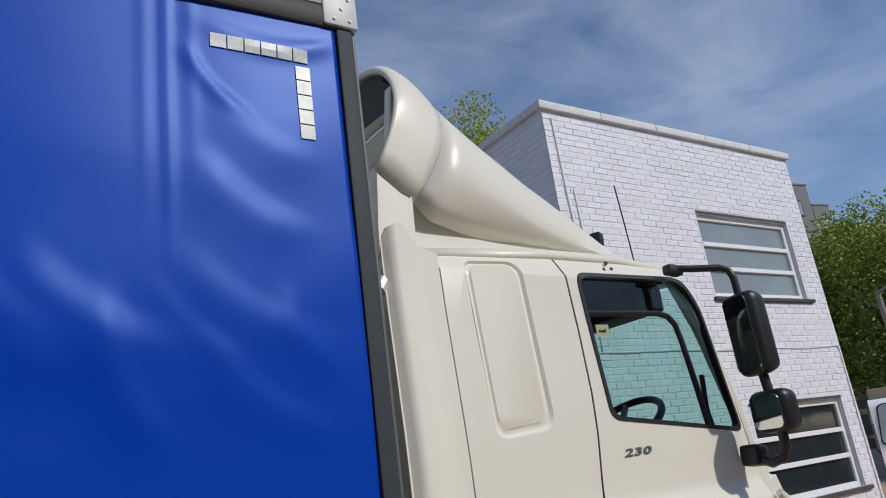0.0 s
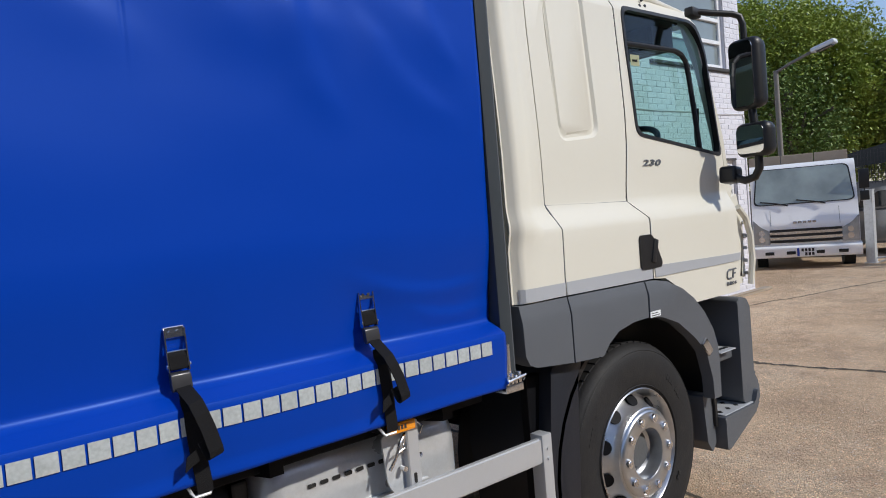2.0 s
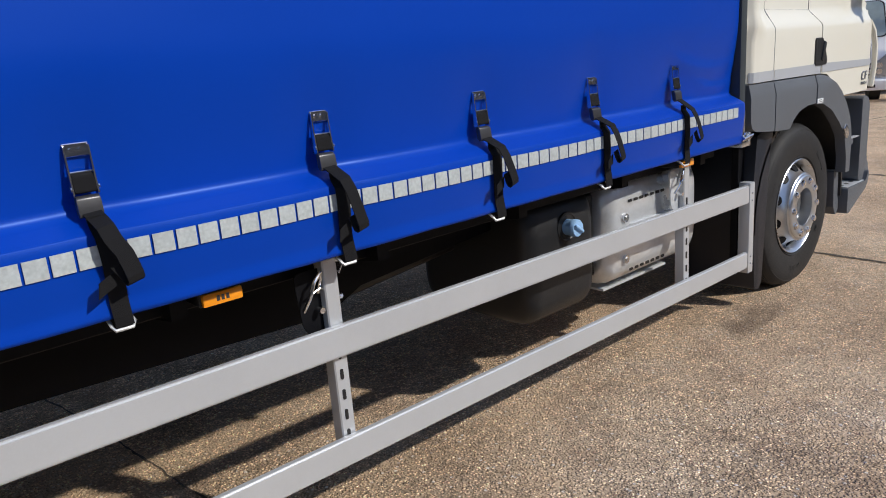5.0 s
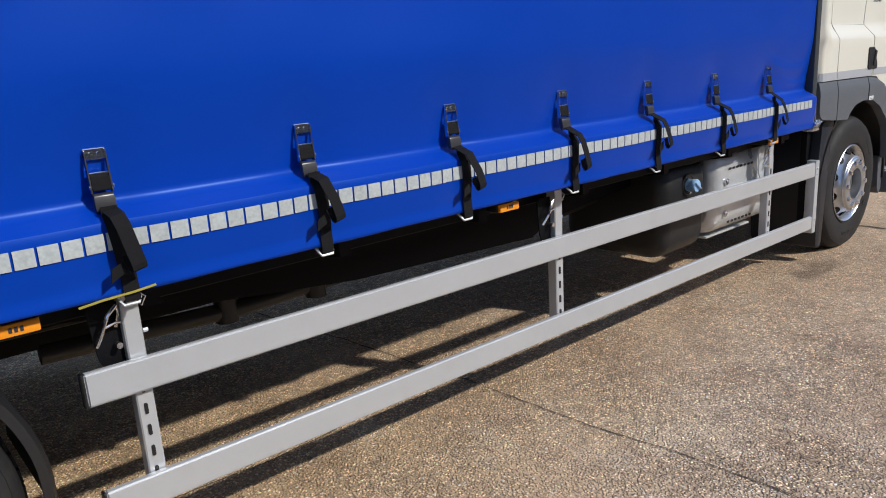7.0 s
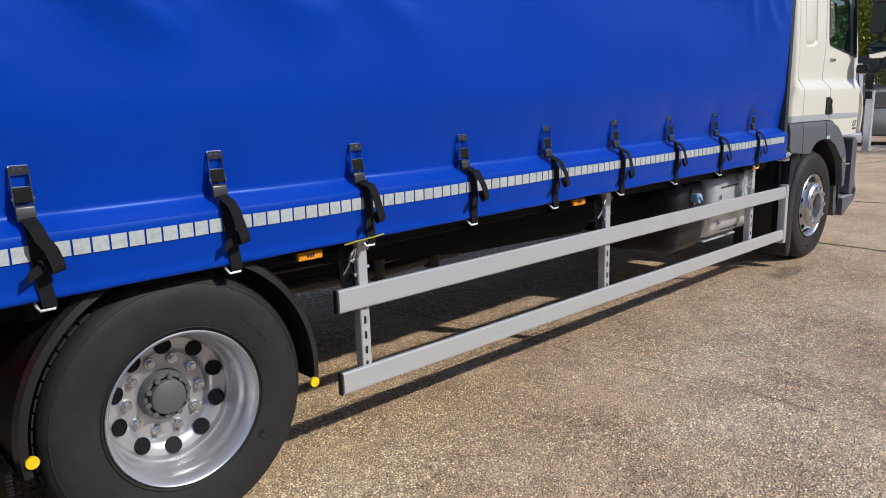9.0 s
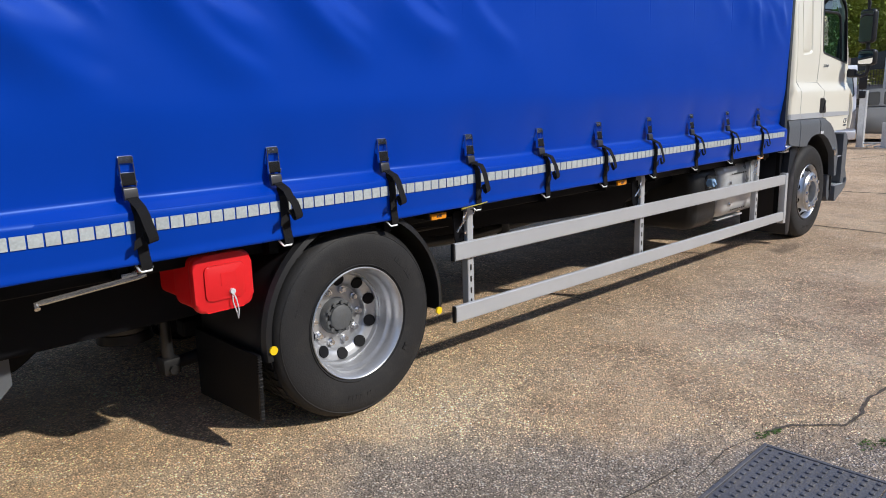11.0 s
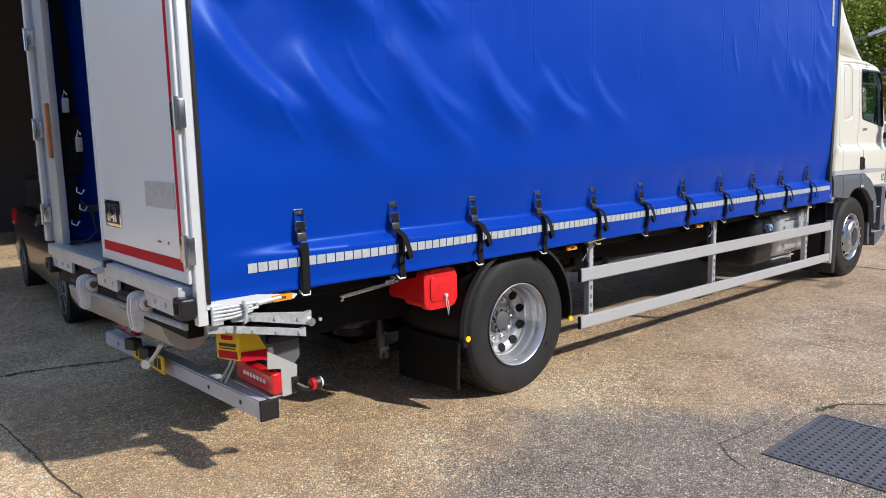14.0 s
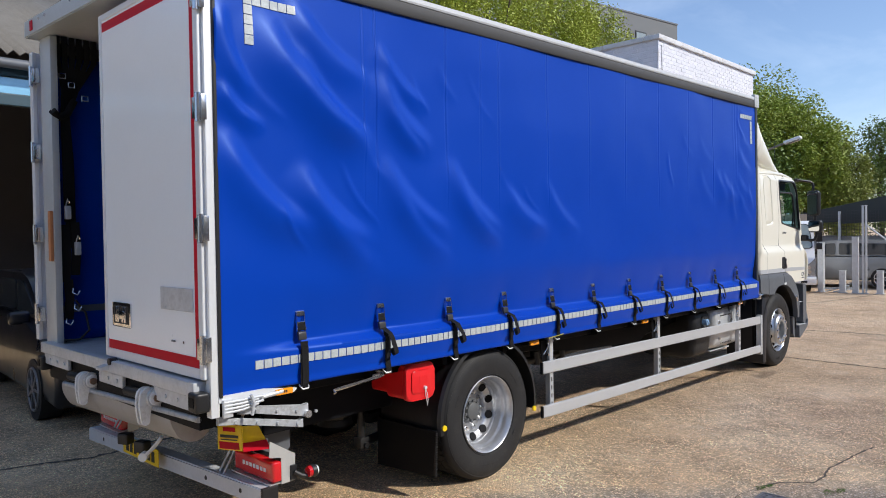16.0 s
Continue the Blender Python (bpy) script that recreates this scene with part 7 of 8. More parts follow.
bm = B()
prism(bm, [(1.51, 0.815), (1.58, 0.815), (1.58, 0.868), (1.51, 0.868)], "y", 0.0205, 0.0225)
part("lid_label", bm, REDPLASTIC, rb)
bm = B()
tube(bm, [(1.555, 0.016, 0.785), (1.55, 0.01, 0.74), (1.565, 0.012, 0.69), (1.57, 0.014, 0.66), (1.575, 0.012, 0.70), (1.568, 0.012, 0.745), (1.555, 0.016, 0.785)], 0.003, 6)
cyl(bm, (1.555, 0.028, 0.785), (1.555, 0.008, 0.785), 0.012, seg=10)
part("pin_cord", bm, FRAME, rb, "pale pin and cord", smooth=True)
bm = B()
tube(bm, [(0.82, 0.04, 0.865), (0.82, 0.055, 0.88), (0.84, 0.05, 0.885), (1.0, 0.05, 0.898), (1.18, 0.05, 0.912), (1.21, 0.05, 0.918), (1.215, 0.06, 0.93), (1.19, 0.08, 0.935), (1.10, 0.25, 0.93), (0.95, 0.4, 0.95)], 0.011, 8)
box(bm, 1.12, 1.18, 0.045, 0.07, 0.91, 0.935, 0.003)
part("bent_rod", bm, STEEL, truck, "bent bright steel rod", smooth=True)
# the lift's black frame between the chassis rails
frame_ = sub("lift_frame", truck)
bm = B()
prism(bm, rounded([(0.62, 0.50), (0.80, 0.50), (0.80, 0.68), (0.62, 0.68)], 0.03, 4), "y", 0.55, 1.95, 0.006)
part("cross_tube", bm, CHASSIS, frame_, smooth=True)
for yy in (0.62, 1.78):
    bm = B()
    prism(bm, rounded([(0.58, 0.47), (0.84, 0.47), (1.22, 0.74), (1.22, 0.95), (0.58, 0.95)], 0.03, 4), "y", yy, yy + 0.03, 0.004, 1)
    part("side_plate", bm, CHASSIS, frame_)
for yy in (0.85, 1.62):
    bm = B()
    cyl(bm, (0.30, yy, 0.70), (1.05, yy, 0.80), 0.05, seg=16)
    part("lift_cylinder", bm, CHASSIS, frame_, smooth=True)
bm = B()
prism(bm, rounded([(0.86, 0.62), (1.30, 0.66), (1.30, 0.94), (0.86, 0.94)], 0.03, 4), "y", 0.95, 1.52, 0.01)
part("pump_box", bm, CHASSIS, frame_, smooth=True)
# rear suspension under the tail
bm = B()
cyl(bm, (1.50, 0.634, 0.33), (1.49, 0.634, 0.85), 0.030, 0.022, seg=14)
box(bm, 1.455, 1.545, 0.585, 0.683, 0.27, 0.355, 0.018)
cyl(bm, (1.50, 0.565, 0.30), (1.50, 0.70, 0.30), 0.022, seg=14)
cyl(bm, (1.54, 0.64, 0.31), (1.74, 0.66, 0.32), 0.03, 0.036, seg=14)
part("damper", bm, BLACK, truck, "dusty black damper strut", smooth=True)
bm = B()
box(bm, 1.6, 2.3, 0.66, 0.74, 0.42, 0.50, 0.01)
part("suspension_arm", bm, CHASSIS, truck)
# folded steel bracket under the lift flaps
bm = B()
prism(bm, [(0.50, 0.70), (0.80, 0.70), (0.80, 0.46), (0.72, 0.38), (0.60, 0.36), (0.56, 0.42), (0.50, 0.42)], "y", 0.50, 0.508)
prism(bm, [(0.50, 0.70), (0.60, 0.70), (0.60, 0.36), (0.56, 0.36), (0.50, 0.42)], "y", 0.44, 0.452, 0.003)
cyl(bm, (0.555, 0.436, 0.54), (0.555, 0.452, 0.54), 0.018, seg=14)
cyl(bm, (0.575, 0.436, 0.42), (0.575, 0.452, 0.42), 0.012, seg=12)
part("lift_bracket", bm, CAB_GREY, truck, "smudged grey steel bracket")
for y in (0.75, 1.75):
    bm = B()
    for k in range(5):
        cyl(bm, (1.35, y, 0.46 + 0.05 * k), (1.35, y, 0.505 + 0.05 * k), 0.13 - 0.01 * (k % 2), 0.12 + 0.01 * (k % 2), seg=24)
    part("air_spring", bm, BLACK, truck, smooth=True)
# cover along the rear chassis
bm = B()
box(bm, 0.55, 1.6, 0.40, 0.43, 0.60, 0.90, 0.006)
part("side_cover", bm, CHASSIS, truck)

# ---- round the yard ----
WHITEBRICK = material("white_painted_brick", (0.66, 0.66, 0.71), 0.55, mottle=0.07, scale=2.0, grain=0.06, grain_scale=50, bump=0.5, bump_scale=45, per_piece=0.10, dirt=0.14, dirt_colour=(0.42, 0.40, 0.40))
MORTAR = material("painted_mortar", (0.64, 0.64, 0.69), 0.8, mottle=0.1, grain=0.1, bump=0.4, bump_scale=60, dirt=0.2, dirt_colour=(0.3, 0.29, 0.28))
COPING = material("weathered_coping", (0.60, 0.60, 0.61), 0.75, mottle=0.12, grain=0.1, bump=0.4, dirt=0.35, dirt_colour=(0.22, 0.21, 0.2))
WHITE = material("white_gloss_paint", (0.78, 0.79, 0.80), 0.35, mottle=0.04, grain=0.03, dirt=0.1)
PALEGLASS = material("frosted_sky_glass", (0.20, 0.235, 0.235), 0.12, coat=0.6, mottle=0.35, scale=1.1, grain=0.05, rough_var=0.05)
DARKSTONE = material("dark_window_edge", (0.06, 0.058, 0.06), 0.8, mottle=0.2)
HX0, HX1, HY, HZ = 11.73, 16.65, 3.575, 5.69
house = thing("workshop_building", "two-storey white painted brick workshop with flat roof", "building", 14.2, 6.8, 0)
OPEN = ((14.14, 16.17, 3.46, 4.60), (14.25, 16.28, 0.93, 2.08))
bm = B()
loops = [[(x0, z0), (x0, z1), (x1, z1), (x1, z0)] for x0, x1, z0, z1 in OPEN]
sheet(bm, [(HX0, 0), (HX1, 0), (HX1, HZ), (HX0, HZ)], loops, lambda u, v, d: (u, HY + 0.0005 + d, v), 0.2515)
front_wall = part("front_wall", bm, MORTAR, house, "white painted brick front wall")
bm = B()
box(bm, HX0 + 0.0005, HX0 + 0.24, HY + 0.26, 10.5, 0, HZ)
side_wall = part("side_wall", bm, MORTAR, house, "white painted brick side wall")
bm = B()
box(bm, HX1 - 0.24, HX1 - 0.002, HY + 0.26, 10.5, 0, HZ)
part("end_wall", bm, MORTAR, house)
bm = B()
box(bm, HX0 + 0.24, HX1 - 0.24, 10.3, 10.5, 0, HZ)
part("back_wall", bm, MORTAR, house)
bm = B()
box(bm, HX0 + 0.2, HX1 - 0.2, HY + 0.2, 10.3, 5.30, 5.42)
part("flat_roof", bm, COPING, house)
for k in range(5):
    bm = B()
    x0 = HX0 - 0.06 + (HX1 - HX0 + 0.12) * k / 5
    box(bm, x0 + 0.003, x0 + (HX1 - HX0 + 0.12) / 5 - 0.003, HY - 0.055, HY + 0.29, HZ + 0.001, HZ + 0.10, 0.012)
    part("coping_stone", bm, COPING, house, smooth=True)
for k in range(7):
    bm = B()
    y0 = HY + 0.295 + 0.95 * k
    box(bm, HX0 - 0.055, HX0 + 0.30, y0 + 0.003, y0 + 0.947, HZ + 0.001, HZ + 0.10, 0.012)
    part("coping_stone", bm, COPING, house, smooth=True)
for n, (x0, x1, z0, z1) in enumerate(OPEN):
    w = sub("window", house)
    bm = B()
    for b4 in ((x0, x0 + 0.07, z0, z1), (x1 - 0.07, x1, z0, z1), (x0 + 0.07, x1 - 0.07, z0, z0 + 0.07), (x0 + 0.07, x1 - 0.07, z1 - 0.07, z1)):
        box(bm, b4[0], b4[1], HY + 0.05, HY + 0.11, b4[2], b4[3], 0.006, 1)
    part("window_frame", bm, WHITE, w, "white painted window frame")
    hgt = (z1 - z0 - 0.14) / 3
    for k in range(3):
        za = z0 + 0.07 + hgt * k
        if k:
            bm = B()
            box(bm, x0 + 0.07, x1 - 0.07, HY + 0.045, HY + 0.10, za - 0.03, za + 0.03, 0.006, 1)
            part("transom", bm, WHITE, w)
        bm = B()
        box(bm, x0 + 0.07, x1 - 0.07, HY + 0.085, HY + 0.09, za + (0.03 if k else 0), za + hgt - (0.03 if k < 2 else 0))
        part("pane", bm, PALEGLASS if n == 0 else DARKGLASS, w, "pale obscured glass pane" if n == 0 else "dark glass pane")
    bm = B()
    box(bm, x0 - 0.06, x1 + 0.12, HY - 0.05, HY + 0.05, z0 - 0.05, z0 - 0.001, 0.008, 1)
    part("sill", bm, DARKSTONE, w, "dark window sill")
    bm = B()
    box(bm, x0 - 0.03, x1 + 0.02, HY - 0.006, HY + 0.05, z1 + 0.001, z1 + 0.035)
    part("lintel_edge", bm, DARKSTONE, w, "dark lintel edge")
for pts in ([(13.2, HY - 0.012, 2.80), (14.2, HY - 0.014, 2.775), (15.0, HY - 0.012, 2.79), (15.8, HY - 0.014, 2.77), (16.56, HY - 0.012, 2.795), (16.59, HY - 0.012, 2.74), (16.57, HY - 0.012, 1.6), (16.58, HY - 0.012, 0.25)],
            [(13.2, HY - 0.012, 2.80), (12.3, HY - 0.012, 2.79), (11.8, HY - 0.012, 2.80)],
            [(11.86, HY - 0.012, 5.6), (11.88, HY - 0.014, 4.6), (11.95, HY - 0.012, 3.4), (11.96, HY - 0.012, 2.8)],
            [(12.0, HY - 0.012, 4.7), (12.02, HY - 0.012, 3.9), (12.12, HY - 0.012, 3.0)]):
    bm = B()
    tube(bm, pts, 0.010, 6)
    part("wall_cable", bm, COPING, house, "painted cable along the wall")
bm = B()
prism(bm, [(11.6, 3.565), (11.6, 3.48), (16.5, 3.46), (16.72, 3.42), (16.95, 3.44), (16.9, 3.6), (16.66, 3.565)], "z", 0.0, 0.045, 0.015)
tagged(part("kerb", bm, KERB, None), "crumbling concrete plinth along the wall", "kerb", kind="structure")


# parked tipper truck
def tipper(x, y, z):
    t = thing("parked_tipper_truck", "white light tipper truck parked behind the yard posts", "truck", x + 1.5, y + 0.95, z)
    W = 1.86
    PALE = material("white_truck_paint", (0.86, 0.87, 0.88), 0.3, coat=0.5, mottle=0.03)
    bm = B()
    prism(bm, rounded([(x + 0.02, 0.52), (x + 0.0, 1.05), (x + 0.10, 1.28), (x + 0.34, 2.12), (x + 0.44, 2.20), (x + 1.55, 2.22), (x + 1.62, 2.1), (x + 1.62, 0.75), (x + 1.1, 0.75), (x + 1.0, 0.52)], [0.03, 0.05, 0.08, 0.1, 0.08, 0.08, 0.05, 0.03, 0.05, 0.03]), "y", y, y + W, 0.11, 4)
    part("tipper_cab", bm, PALE, t, "white forward-control cab", smooth=True)
    lo_, hi_ = Vector((x + 0.140, 0, 1.44)), Vector((x + 0.330, 0, 2.10))
    out_ = Vector((-0.96, 0, 0.277))

    def slab(bm, grow, d0, d1):
        edge_ = rounded([(y + 0.06 - grow, 0.0 - grow), (y + W - 0.06 + grow, 0.0 - grow), (y + W - 0.14 + grow, 1.0 + grow), (y + 0.14 - grow, 1.0 + grow)], 0.14, 6)
        rows_ = [[bm.verts.new((p.x + out_.x * d, yy, p.z + out_.z * d)) for yy, f in edge_ for p in (lo_ + (hi_ - lo_) * f,)] for d in (d0, d1)]
        bm.faces.new(rows_[1])
        for k in range(len(edge_)):
            bm.faces.new((rows_[0][k], rows_[0][(k + 1) % len(edge_)], rows_[1][(k + 1) % len(edge_)], rows_[1][k]))
    bm = B()
    slab(bm, 0.025, 0.0, 0.006)
    part("screen_seal", bm, BLACK, t, "black windscreen seal")
    bm = B()
    slab(bm, 0.0, 0.006, 0.011)
    # the sky's pale, patchy reflection is put into the screen's base colour
    part("screen", bm, material("screen_painted_reflection", (0.30, 0.36, 0.35), 0.08, coat=1.0, mottle=0.6, scale=2.0, grain=0.0, rough_var=0.02), t, "curved windscreen with pale reflections painted into its colour")
    for yy in (y + 0.55, y + 1.2):
        bm = B()
        tube(bm, [(x + 0.095, yy, 1.40), (x + 0.125, yy + 0.2, 1.45), (x + 0.138, yy + 0.5, 1.50)], 0.012, 6)
        part("wiper", bm, BLACK, t)
    for yy in (y + 0.33, y + W - 0.33):
        bm = B()
        tube(bm, [(x + 0.092, yy, 1.33), (x + 0.045, yy, 1.20), (x - 0.004, yy, 1.02)], 0.004, 6)
        part("panel_seam", bm, CAB_GREY, t)
    bm = B()
    prism(bm, rounded([(x - 0.06, 0.42), (x - 0.08, 0.62), (x + 0.03, 0.66), (x + 0.3, 0.66), (x + 0.3, 0.42)], 0.03), "y", y - 0.02, y + W + 0.02, 0.03)
    bumper = part("bumper", bm, PALE, t, "white front bumper", smooth=True)
    for yy in (y + 0.22, y + 0.62, y + 1.12, y + 1.5):
        bm = B()
        box(bm, x - 0.085, x - 0.07, yy, yy + 0.16, 0.48, 0.54, 0.004)
        part("bumper_slot", bm, BLACK, bumper)
    for k, (z0, mat_) in enumerate(((0.70, BLACK), (0.76, CHROME), (0.81, BLACK), (0.86, CHROME), (0.905, BLACK))):
        bm = B()
        prism(bm, [(y + 0.30, z0 + 0.01), (y + 0.45, z0), (y + W - 0.45, z0), (y + W - 0.30, z0 + 0.01), (y + W - 0.30, z0 + 0.05), (y + 0.30, z0 + 0.05)], "x", x - 0.02 - 0.006 * (k % 2), x + 0.03)
        part("grille_bar", bm, mat_, t, "bright grille bar" if k % 2 else "dark grille gap")
    for yy in (y + 0.03, y + W - 0.29):
        bm = B()
        yo, yi = (yy - 0.02, yy + 0.28) if yy < y + 0.5 else (yy + 0.28, yy - 0.02)
        prism(bm, rounded([(yo, 0.68), (yi, 0.68), (yi, 0.93), (yo + 0.45 * (yi - yo), 1.02), (yo, 1.16)], 0.02, 3), "x", x - 0.02, x + 0.06, 0.012, 2)
        hl = part("headlamp", bm, material("clear_lamp_cover", (0.34, 0.36, 0.38), 0.12, metal=0.3, coat=1.0, mottle=0.3, scale=12), t, "clear headlamp", smooth=True)
        bm = B()
        for zz in (0.78, 0.90):
            cyl(bm, (x - 0.028, yy + 0.13, zz), (x - 0.01, yy + 0.13, zz), 0.055, seg=16)
        part("reflector", bm, CHROME, hl, smooth=True)
    for k in range(5):
        bm = B()
        yy = y + 0.73 + 0.085 * k
        box(bm, x - 0.004, x + 0.03, yy, yy + 0.065, 1.06, 1.10, 0.004, 1)
        part("badge_bar", bm, CHROME, t)
    bm = B()
    box(bm, x - 0.10, x - 0.088, y + 0.76, y + 1.10, 0.44, 0.60)
    np_ = part("plate", bm, WHITE, t, "white number plate with dark bars")
    for r_, n_ in ((0.53, 4), (0.455, 3)):
        for k in range(n_):
            bm = B()
            box(bm, x - 0.1035, x - 0.1005, y + 0.80 + 0.06 * k, y + 0.84 + 0.06 * k, r_, r_ + 0.055)
            part("plate_bar", bm, BLACK, np_)
    bm = B()
    box(bm, x - 0.1035, x - 0.1005, y + 1.055, y + 1.097, 0.445, 0.595)
    part("plate_band", bm, material("blue_plate_band", (0.02, 0.06, 0.35), 0.4), np_)
    for yy, sg in ((y - 0.12, -1), (y + W + 0.12, 1)):
        bm = B()
        tube(bm, [(x + 0.35, yy - 0.1 * sg, 2.0), (x + 0.2, yy, 2.02), (x + 0.18, yy, 1.55), (x + 0.25, yy - 0.1 * sg, 1.3)], 0.012, 6)
        box(bm, x + 0.14, x + 0.20, yy - 0.09, yy + 0.09, 1.62, 1.98, 0.02)
        box(bm, x + 0.14, x + 0.20, yy - 0.08, yy + 0.08, 1.40, 1.58, 0.02)
        part("mirror", bm, BLACK, t, "black door mirror", smooth=True)
    for xx in (x + 0.75, x + 3.2):
        for yy in (y + 0.05, y + W - 0.25):
            bm = B()
            cyl(bm, (xx, yy, 0.38), (xx, yy + 0.2, 0.38), 0.38, seg=28)
            part("wheel", bm, RUBBER, t, "black wheel", smooth=True)
    TIMBER = material("timber_dropside", (0.30, 0.24, 0.18), 0.8, mottle=0.2, scale=4, grain=0.15)
    for k in range(3):
        bm = B()
        box(bm, x + 1.72, x + 1.76, y - 0.02 + 0.64 * k, y + 0.60 + 0.64 * k, 0.95, 2.42, 0.01)
        part("headboard", bm, TIMBER, t, "weathered timber headboard")
    for yy in (y - 0.03, y + W):
        bm = B()
        box(bm, x + 1.77, x + 4.4, yy, yy + 0.03, 0.95, 1.5, 0.006)
        part("dropside", bm, TIMBER, t, "timber dropside")
    bm = B()
    box(bm, x + 1.5, x + 4.4, y + 0.4, y + W - 0.4, 0.6, 0.94)
    part("sub_frame", bm, CHASSIS, t)
    return t


parked = tipper(20.05, 3.36, 0)
for ob in parked.children_recursive:
    if not ob.name.startswith("wheel"):
        for v in ob.data.vertices:
            if v.co.z > 0.3:
                v.co.z = 0.26 + (v.co.z - 0.42) * 1.03
parked.matrix_basis = pose(21.29, 4.76, -0.03, 0, 0, 25)


# galvanised posts by the gate
def post(x, y, h, w=0.12, d=0.12, label="pale galvanised steel yard post"):
    t = thing("yard_post", label, "post", x, y, 0, group="posts along the yard edge")
    bm = B()
    box(bm, x - d / 2, x + d / 2, y - w / 2, y + w / 2, 0, h, 0.008)
    part("upright", bm, GALV, t)
    bm = B()
    box(bm, x - d / 2 - 0.01, x + d / 2 + 0.01, y - w / 2 - 0.01, y + w / 2 + 0.01, h, h + 0.012, 0.003, 1)
    part("cap", bm, GALV, t)
    bm = B()
    box(bm, x - d / 2 - 0.03, x + d / 2 + 0.03, y - w / 2 - 0.03, y + w / 2 + 0.03, 0, 0.018, 0.003, 1)
    part("foot_plate", bm, GALV, t)
    return t


post(20.9, 3.28, 1.42, 0.16, 0.14)
post(20.85, 2.70, 0.62, 0.15, 0.14, "short pale galvanised yard post")
post(20.8, 2.36, 1.58, 0.15, 0.14)
post(20.8, 2.17, 2.45, 0.05, 0.06, "tall thin galvanised fence post")
post(20.8, 2.09, 2.45, 0.04, 0.06, "tall thin galvanised fence post")
post(20.85, 1.76, 0.64, 0.15, 0.14, "short pale galvanised yard post")
post(20.8, 1.2, 1.58, 0.15, 0.14)
gate = thing("fence_brace", "sloping galvanised tube between the fence posts", "fence", 20.8, 1.6, 0)
bm = B()
tube(bm, [(20.8, 2.12, 1.95), (20.8, 1.6, 1.5), (20.8, 0.9, 0.95)], 0.022, 8)
part("brace", bm, GALV, gate, smooth=True)
bm = B()
for pts in ([(20.9, 3.2, 0.10), (20.9, 2.4, 0.14)], [(20.95, 3.15, 0.02), (20.9, 2.55, 0.20)], [(20.7, 2.9, 0.03), (21.0, 2.5, 0.10)]):
    tube(bm, pts, 0.02, 6)
tagged(part("scrap_bar", bm, GALV, None), "loose pale metal bars lying by the posts", "scrap metal")

# boundary: concrete wall, mesh and dark hoarding above
HOARD = material("dark_green_hoarding", (0.045, 0.052, 0.05), 0.75, mottle=0.15, scale=1.5, grain=0.1)
CONC = material("grey_concrete_wall", (0.20, 0.20, 0.20), 0.85, mottle=0.2, scale=1.5, grain=0.15, bump=0.3, dirt=0.3, dirt_colour=(0.1, 0.1, 0.1))
fence = thing("boundary_fence", "dark hoarding and mesh over a grey concrete wall", "fence", 29, 3, 0, kind="structure")
for k in range(14):
    y0 = -14 + 1.9 * k
    bm = B()
    box(bm, 29.0, 29.15, y0, y0 + 1.88, 0, 1.55 + 0.02 * (k % 3), 0.01)
    part("wall_panel", bm, CONC, fence, "grey concrete wall panel")
    bm = B()
    za, zb = 3.72 - 0.195 * (y0 + 0.0), 3.72 - 0.195 * (y0 + 1.9)
    prism(bm, [(y0, 2.10), (y0 + 1.89, 2.02), (y0 + 1.89, max(zb, 2.3)), (y0, max(za, 2.3))], "x", 29.2, 29.25)
    part("hoarding_panel", bm, HOARD, fence, "dark hoarding panel")
    bm = B()
    box(bm, 28.9, 28.98, y0 - 0.04, y0 + 0.04, 0, 2.5, 0.005)
    part("fence_post", bm, GALV, fence)
for k in range(9):
    bm = B()
    z = 1.55 + 0.12 * k
    tube(bm, [(28.95, -14, z), (28.95, 12.5, z)], 0.006, 4)
    part("mesh_wire", bm, DARKSTONE, fence)
for k in range(150):
    bm = B()
    y = -2 + 0.09 * k
    box(bm, 28.945, 28.955, y, y + 0.012, 1.5, 2.5)
    part("mesh_bar", bm, DARKSTONE, fence)


